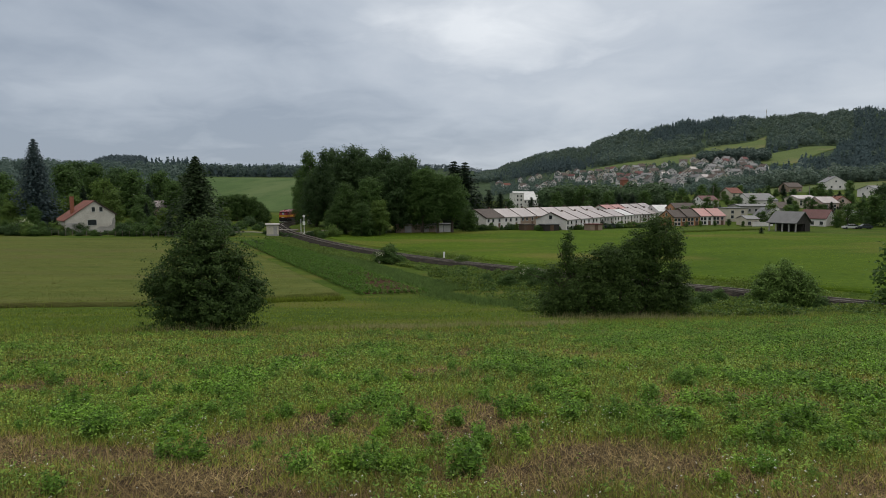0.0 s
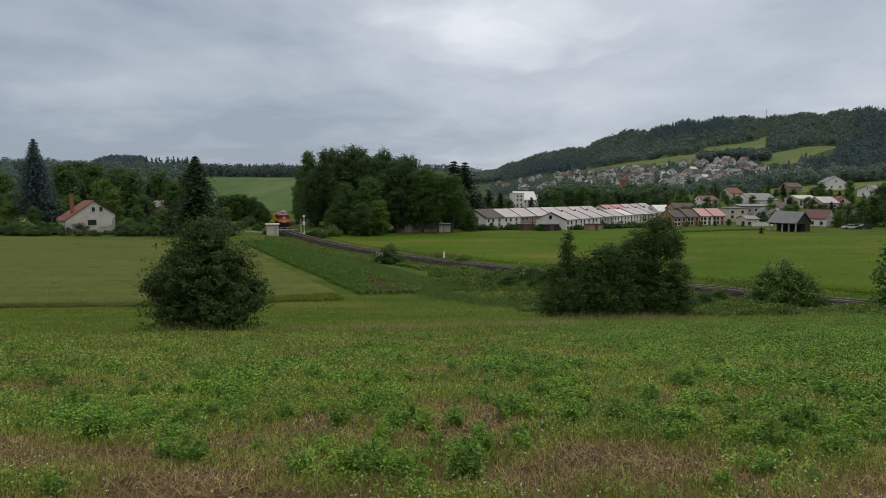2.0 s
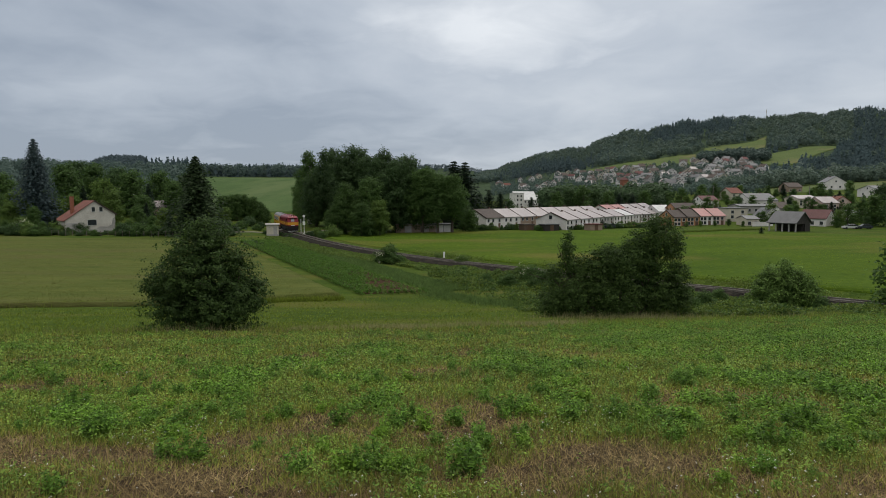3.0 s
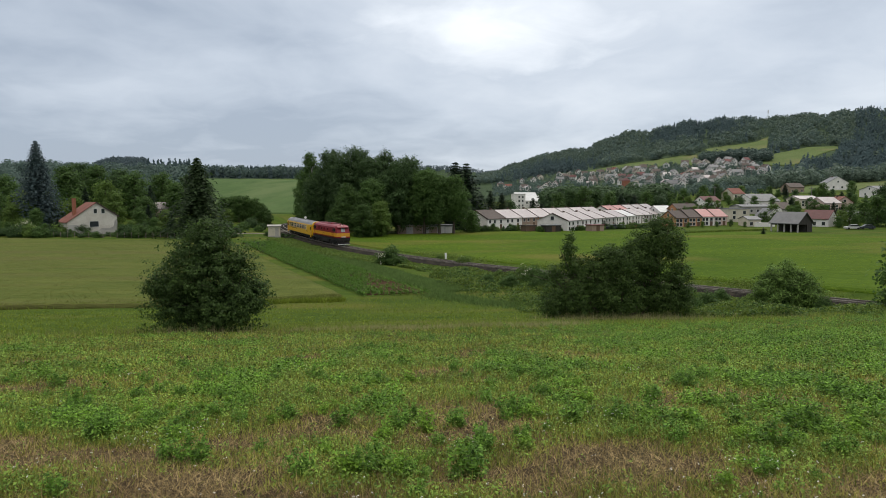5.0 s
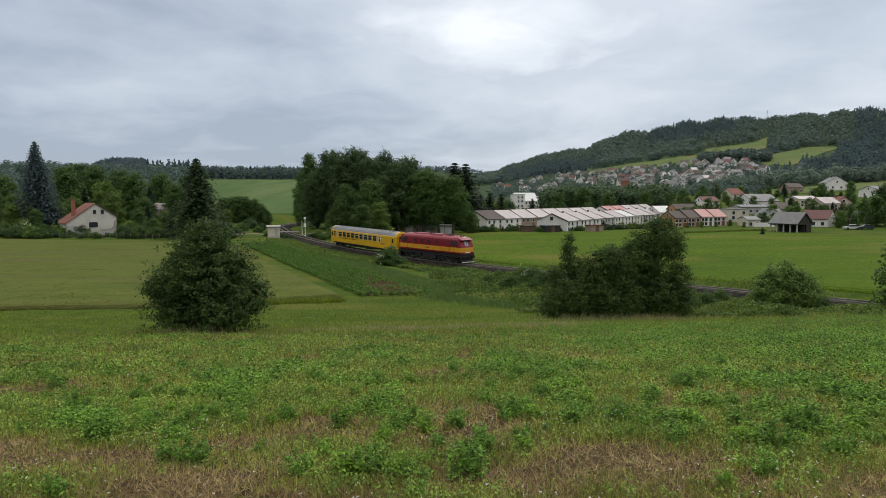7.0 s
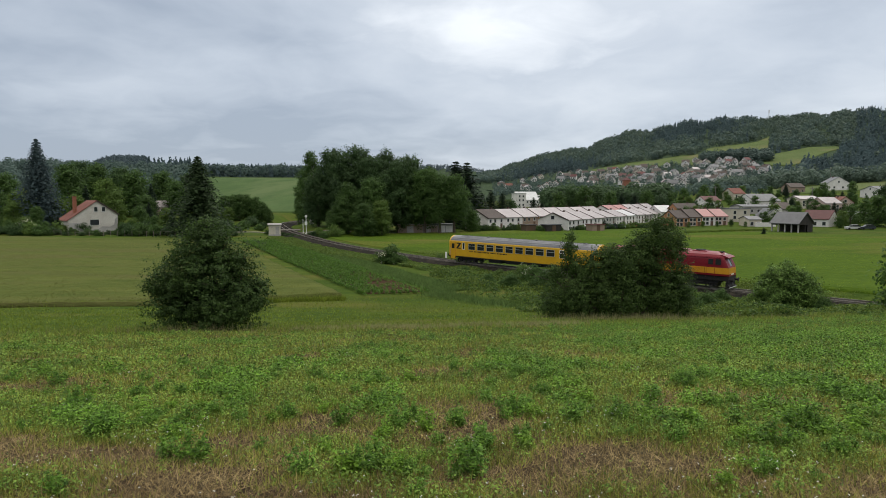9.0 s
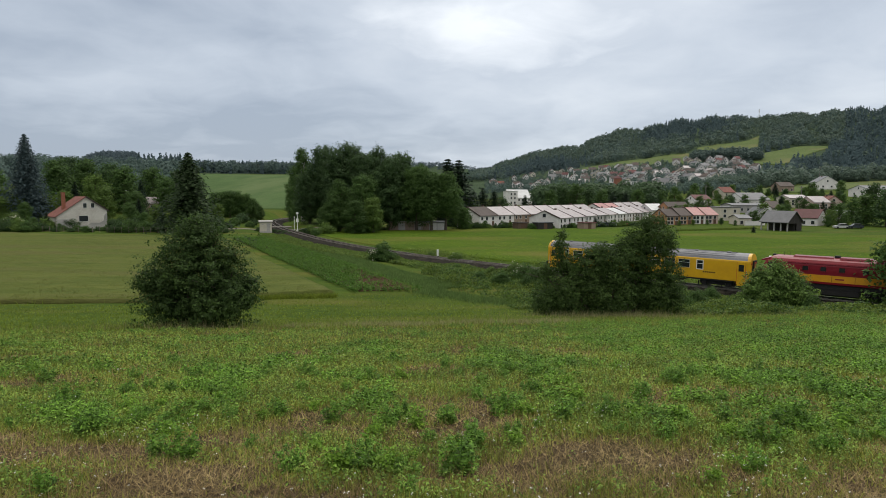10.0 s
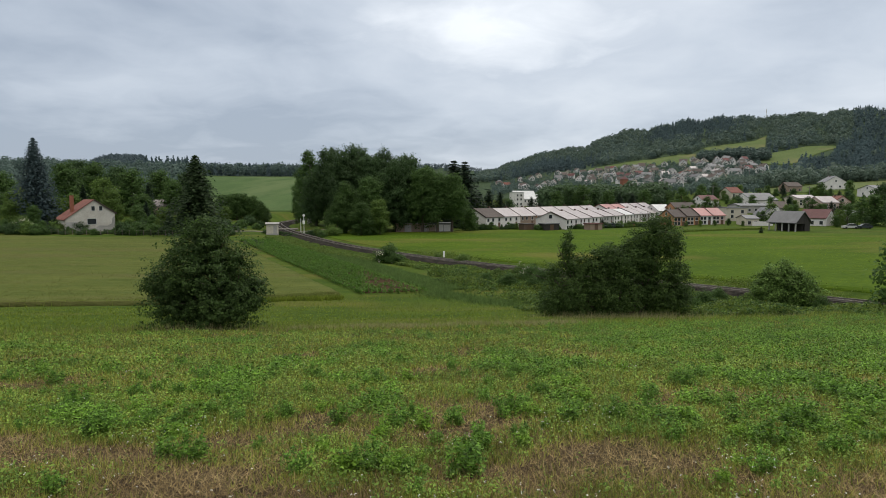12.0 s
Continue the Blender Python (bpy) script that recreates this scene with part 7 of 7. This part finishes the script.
    V = [leaf_quads(c + rng.normal(size=c.shape) * 0.006, unit(rng.normal(size=c.shape) * 0.4 + [0, 0, 1]), np.full(len(c), 0.0065), rng, 0.9) for _ in range(3)]
    tagged(new("daisy_flowers", quads("daisy_flowers", np.concatenate(V), V_PETAL)), "small white flowers dotted over the field", "flowers", kind="stuff")
    # tall grass along the field's lower edge, and round the shrubs
    n = 60000
    x = rng.uniform(-34, 44, n)
    y = field_edge(x) + rng.normal(size=n) * 1.5 + 0.5 + 0.8 * np.sin(x * 0.5)
    P = np.stack([x, y], -1)
    P = P[(np.sin(P[:, 0] * 0.7) + rng.normal(size=len(P)) * 0.6 > -0.4)]
    V = blades(P, 0.08 + 0.4 * rng.random(len(P)) ** 2.2, rng.uniform(0.012, 0.03, len(P)), rng, 1.9)
    tagged(new("edge_grass", quads("edge_grass", V, V_EDGE)), "tall green grass along the field edge", "grass", kind="stuff")
    P = np.concatenate([np.stack([rng.normal(13.2, 3.4, 1500), rng.normal(44.6, 0.8, 1500)], -1), np.stack([rng.normal(-13, 2.5, 800), rng.normal(31.0, 0.7, 800)], -1), np.stack([rng.uniform(-30, 30, 1500), rng.normal(0, 0.6, 1500)], -1)])
    P[-1500:, 1] += field_edge(P[-1500:, 0]) + 0.4
    V = blades(P, rng.uniform(0.15, 0.65, len(P)), rng.uniform(0.008, 0.017, len(P)), rng, 0.8)
    tagged(new("seeding_grass", quads("seeding_grass", V, V_SEEDHEAD)), "tall pale seeding grass at the foot of the shrubs", "grass", kind="stuff")
    n = 9000
    x = rng.uniform(-8, 9, n)
    P = np.stack([x, field_edge(x) + 0.6 + rng.normal(size=n) * 0.7 + 0.5 * np.sin(x * 0.9)], -1)
    V = blades(P, rng.uniform(0.12, 0.42, n), rng.uniform(0.010, 0.022, n), rng, 1.2)
    tagged(new("dry_edge_grass", quads("dry_edge_grass", V, V_SEEDHEAD)), "pale dry grass along the edge of the field", "grass", kind="stuff")
    # rough weeds on the railway bank
    n = 30000
    s = rng.uniform(S_NEAR, S_NEAR + 165, n)
    fr = [track_frame(v) for v in np.linspace(S_NEAR, S_NEAR + 165, 200)]
    ix = ((s - S_NEAR) / 165 * 199).astype(int)
    off = 2.9 + rng.random(n) ** 1.3 * 6.0
    P = np.array([fr[i][0][:2] + fr[i][2][:2] * o for i, o in zip(ix, off)])
    pt = np.sin(P[:, 0] * 0.6) * np.sin(P[:, 1] * 0.5 + 1) + rng.normal(size=n) * 0.5
    P = P[pt > -0.3]
    z = terrain(P[:, 0], P[:, 1])
    for nm, sel, leaf, lab in (("bank_weeds", rng.random(len(P)) < 0.65, V_BANK, "rough green weeds on the railway bank"), ("bank_herbs", rng.random(len(P)) < 0.35, L_LIGHT, "pale green herbs on the railway bank")):
        Q, zq = P[sel], z[sel]
        V = []
        for k in range(7):
            c = np.stack([Q[:, 0], Q[:, 1], zq], -1) + rng.normal(size=(len(Q), 3)) * [0.22, 0.22, 0] + np.stack([0 * zq, 0 * zq, rng.uniform(0.02, 0.5, len(Q))], -1)
            V.append(leaf_quads(c, unit(rng.normal(size=c.shape) * 0.6 + [0, 0, 0.8]), rng.uniform(0.09, 0.2, len(Q)), rng, 0.6))
        tagged(new(nm, quads(nm, np.concatenate(V), leaf)), lab, "weeds", kind="stuff")
    # the broad foot of the bank, overgrown with tall weeds down to the shrubs
    n = 17000
    y = rng.uniform(46, 112, n)
    x0 = np.interp(y, [46, 48, 57.5, 63.5, 67.5, 72, 95, 112], [13, 8.5, 6.6, 5.2, 3.2, 1.0, -4.0, -12])
    x0 = x0 + 0.7 * np.sin(y * 0.9) + 0.4 * np.sin(y * 2.3)
    x1 = np.minimum(np.interp(y, TRACK[::-1, 1], TRACK[::-1, 0]) - 3.6, 34)
    P = np.stack([x0 + (x1 - x0) * rng.random(n), y], -1)
    hump = 0.5 + 0.35 * np.sin(P[:, 0] * 0.8 + 1.1 * np.sin(P[:, 1] * 0.33)) + 0.3 * np.sin(P[:, 1] * 0.7 + P[:, 0] * 0.3)
    ok = hump + rng.normal(size=n) * 0.3 > 0.05
    P, hump = P[ok], np.clip(hump[ok], 0.12, 1.2)
    z = terrain(P[:, 0], P[:, 1])
    kinds = rng.random(len(P)) + 0.25 * np.sin(P[:, 0] * 0.5) * np.sin(P[:, 1] * 0.4)
    for nm, sel, leaf, lab in (("tall_weeds", kinds < 0.5, V_BANK, "tall rank weeds covering the foot of the bank"), ("tall_herbs", (kinds >= 0.5) & (kinds < 0.86), L_MID, "leafy green herbs covering the foot of the bank"), ("pale_herbs", kinds >= 0.86, L_LIGHT, "pale flowering herbs at the foot of the bank")):
        Q, zq, hq = P[sel], z[sel], hump[sel]
        V = []
        for k in range(9):
            c = np.stack([Q[:, 0], Q[:, 1], zq + hq * rng.uniform(0.03, 0.85, len(Q))], -1) + rng.normal(size=(len(Q), 3)) * [0.2, 0.2, 0]
            V.append(leaf_quads(c, unit(rng.normal(size=c.shape) * 0.6 + [0, 0, 0.8]), rng.uniform(0.06, 0.16, len(Q)), rng, 0.6))
        tagged(new(nm, quads(nm, np.concatenate(V), leaf)), lab, "weeds", kind="stuff")
    # tufts of the mown meadow and the grassy bank across it
    n = 60000
    near = resample([tuple(p[:2] + a[:2] * -5.8) for p, d, a in (track_frame(s) for s in np.linspace(S_MEADOW, S_MEADOW + 171, 40))], 200)
    far = resample([(-27, 170), (0, 180), (9, 184), (31, 190), (67, 192), (100, 176), (140, 150), (170, 110)], 200)
    i, t = rng.integers(0, 200, n), rng.random(n)[:, None]
    P = near[i] * (1 - t) + far[i] * t + rng.normal(size=(n, 2)) * 0.6
    P = P[np.sin(P[:, 0] * 0.11) + np.sin(P[:, 1] * 0.3 + P[:, 0] * 0.1) + rng.normal(size=n) > -0.3]
    V = blades(P, rng.uniform(0.05, 0.12, len(P)), rng.uniform(0.03, 0.06, len(P)), rng, 2.0)
    V[:, :, 2] += 0.10
    tagged(new("meadow_tufts", quads("meadow_tufts", V, V_MOWN)), "short tufted grass of the mown meadow", "grass", kind="stuff")
    n = 5000
    t = rng.random(n)
    P = np.stack([67 + 30 * t, 176.5 + 15 * t], -1) + rng.normal(size=(n, 2)) * 0.35
    V = blades(P, rng.uniform(0.3, 0.75, n), rng.uniform(0.05, 0.1, n), rng, 0.8)
    tagged(new("bank_grass", quads("bank_grass", V, V_BANK)), "dark unmown grass bank across the meadow", "grass", kind="stuff")
    # tall weeds on the far side of the rails
    n = 9000
    s = rng.uniform(S_NEAR + 40, S_NEAR + 165, n)
    ix = ((s - S_NEAR) / 165 * 199).astype(int)
    P = np.array([fr[i][0][:2] - fr[i][2][:2] * o for i, o in zip(ix, 3.0 + rng.random(n) ** 1.4 * 5.0)])
    P = P[np.sin(P[:, 0] * 0.35 + 1) + rng.normal(size=n) * 0.6 > 0.1]
    z = terrain(P[:, 0], P[:, 1])
    V = []
    for k in range(6):
        c = np.stack([P[:, 0], P[:, 1], z + rng.uniform(0.05, 0.7, len(P))], -1) + rng.normal(size=(len(P), 3)) * [0.2, 0.2, 0]
        V.append(leaf_quads(c, unit(rng.normal(size=c.shape) * 0.6 + [0, 0, 0.8]), rng.uniform(0.07, 0.15, len(P)), rng, 0.6))
    tagged(new("trackside_weeds", quads("trackside_weeds", np.concatenate(V), V_BANK)), "tall green weeds beyond the ballast", "weeds", kind="stuff")
    # rough grass of the strip between the crops and the bank
    n = 70000
    P = np.stack([rng.uniform(-60, 45, n), 34 + 40 * rng.random(n) ** 1.3], -1)
    P = P[(P[:, 1] > field_edge(P[:, 0]) + 0.5) & ((P[:, 1] < 56.2 + np.clip((P[:, 0] + 30) * 0.4, 0, 9)) | (P[:, 0] > -3))]
    V = blades(P, rng.uniform(0.06, 0.2, len(P)), rng.uniform(0.02, 0.05, len(P)), rng, 2.2)
    tagged(new("verge_grass", quads("verge_grass", V, V_VERGE)), "short green grass of the strip below the fields", "grass", kind="stuff")
    # potato rows: bare earth ridges with plants
    a0, a1, b0, b1 = np.array((-8.6, 65.4)), np.array((-1.2, 67.6)), np.array((-44.5, 138)), np.array((-36.0, 139.5))
    ruled("potato_field", [tuple(a0 + 0.6), tuple(a1 + (-0.5, 0.5))], [tuple(b0), tuple(b1)], 60, 110, 0.06, M_SOIL, "potato field of earthed-up rows with bare soil showing", wob=0.03)
    V, rows = [], 10
    for i in range(rows):
        m = 900
        t = rng.random(m)
        u = (i + 0.5) / rows + rng.normal(size=m) * 0.012
        A, B = a0 + (a1 - a0) * u[:, None], b0 + (b1 - b0) * u[:, None]
        Q = A + (B - A) * t[:, None]
        bare = (t < 0.13) & (t > 0.015) & (i > 3) & (rng.random(m) < 0.82) | ((t < 0.24) & (t > 0.1) & (i > 5) & (rng.random(m) < 0.5))
        Q = Q[~bare]
        zq = terrain(Q[:, 0], Q[:, 1])
        for k in range(8):
            c = np.stack([Q[:, 0], Q[:, 1], zq + 0.10], -1) + rng.normal(size=(len(Q), 3)) * [0.06, 0.06, 0] + np.stack([0 * zq, 0 * zq, rng.uniform(0, 0.40, len(Q))], -1)
            V.append(leaf_quads(c, unit(rng.normal(size=c.shape) * 0.5 + [0, 0, 1]), rng.uniform(0.05, 0.11, len(Q)), rng, 0.7))
    tagged(new("potato_plants", quads("potato_plants", np.concatenate(V), V_POTATO)), "rows of dark green potato plants", "crop", kind="stuff")
    # tall grass between the potatoes and the bank
    n = 42000
    t = rng.random(n) ** 1.4
    P = a1 + (b1 - a1) * t[:, None] + np.array((0.90, 0.436)) * (0.3 + (4.6 - 2.2 * t) * rng.random(n))[:, None]
    P[: n // 8] = np.array((-1.5, 67.0)) + rng.random((n // 8, 1)) * (9.0, -8.0) + rng.normal(size=(n // 8, 2)) * 0.9
    V = blades(P, rng.uniform(0.15, 0.55, n) * (0.7 + 0.5 * patches(P[:, 0], P[:, 1], 2.5, 21)), rng.uniform(0.02, 0.045, n), rng, 1.1)
    tagged(new("strip_grass", quads("strip_grass", V, V_STRIP)), "tall bluish-green grass beside the potato field", "grass", kind="stuff")
    # barley ears
    n = 60000
    t, u = rng.random(n) ** 1.5, rng.random(n)
    A = np.stack([-80 + 70 * u, 56.3 + 8.2 * np.clip(u * 1.15 - 0.25, 0, 1) ** 1.6], -1)
    B = np.stack([-138 + 92 * u, 147.9 - 10.5 * u], -1)
    P = A * (1 - t[:, None]) + B * t[:, None]
    V = blades(P, rng.uniform(0.08, 0.24, n), rng.uniform(0.02, 0.045, n), rng, 2.2)
    V[:, :, 2] += 0.36
    n = 26000
    u = rng.random(n)
    P = np.stack([-80 + 70 * u, 56.1 + 8.2 * np.clip(u * 1.15 - 0.25, 0, 1) ** 1.6 + rng.normal(size=n) * 0.3], -1)
    E = blades(P + [0, -0.15], rng.uniform(0.12, 0.62, n), rng.uniform(0.02, 0.05, n), rng, 1.2)
    tagged(new("barley_edge", quads("barley_edge", E, V_VERGE)), "ragged green weeds along the edge of the barley", "grass", kind="stuff")
    tagged(new("barley_ears", quads("barley_ears", V, V_BARLEY)), "pale green barley ears above the field", "crop", kind="stuff")


V_MOWN = leafmat("mown_blade", (0.190, 0.240, 0.028), (0.130, 0.175, 0.020), trans=0.6)
V_STRIP = leafmat("strip_grass_blade", (0.135, 0.205, 0.060), (0.078, 0.130, 0.036), island=0.4)
V_VERGE = leafmat("verge_blade", (0.178, 0.222, 0.030), (0.095, 0.140, 0.018))
V_BARLEY = leafmat("barley_ear", (0.185, 0.195, 0.060), (0.125, 0.145, 0.040), trans=0.6, island=0.25)
grow_field()

# ---------------------------------------------------------------- motion
S_START, SPEED = 120.24, 19.102  # place of the leading buffers along the line at 0 s, and metres a second


def run(t):
    """Metres run along the line at t seconds; the train slows a little."""
    return S_START + SPEED * t + 0.5527 * t + -0.0852 * t ** 2 + 0.00332 * t ** 3


def car_pose(s_mid, pivot):
    a, b = on_track(s_mid - pivot), on_track(s_mid + pivot)
    d = b - a
    d = d / np.linalg.norm(d)
    m = (a + b) / 2
    right = np.array([d[1], -d[0], 0.0])
    right = right / np.linalg.norm(right)
    up = np.cross(right, d)
    return Matrix(((right[0], d[0], up[0], m[0]), (right[1], d[1], up[1], m[1]), (right[2], d[2], up[2], m[2]), (0, 0, 0, 1)))


def motions():
    times = [i * 0.1 for i in range(121)]
    ticks = [i / FPS for i in range(12 * FPS + 1)]
    for car, bogies, back, pivot, r in ((LOCO, LOCO_BOGIES, 7.9, 4.4, 0.5), (COACH, COACH_BOGIES, 15.8 + 12.9, 9.0, 0.46)):
        mids = [run(t) - back for t in times]
        poses = [car_pose(s, pivot) for s in mids]
        walk(car, list(zip(times, poses)))
        for (bog, sets), y in zip(bogies, (-pivot, pivot)):
            rows = []
            for t, s, m in zip(times[::2], mids[::2], poses[::2]):
                d = track_frame(s + y, 1.2)[1]
                w = m.to_3x3().inverted() @ Vector(d)
                rows.append((t, pose(0, y, 0, 0, 0, math.degrees(math.atan2(-w.x, w.y)))))
            walk(bog, rows)
            for ws in sets:
                wy, wz = ws.location.y, ws.location.z
                walk(ws, [(t, pose(0, wy, wz, -math.degrees((run(t) - S_START) / r) % 360)) for t in ticks])


motions()
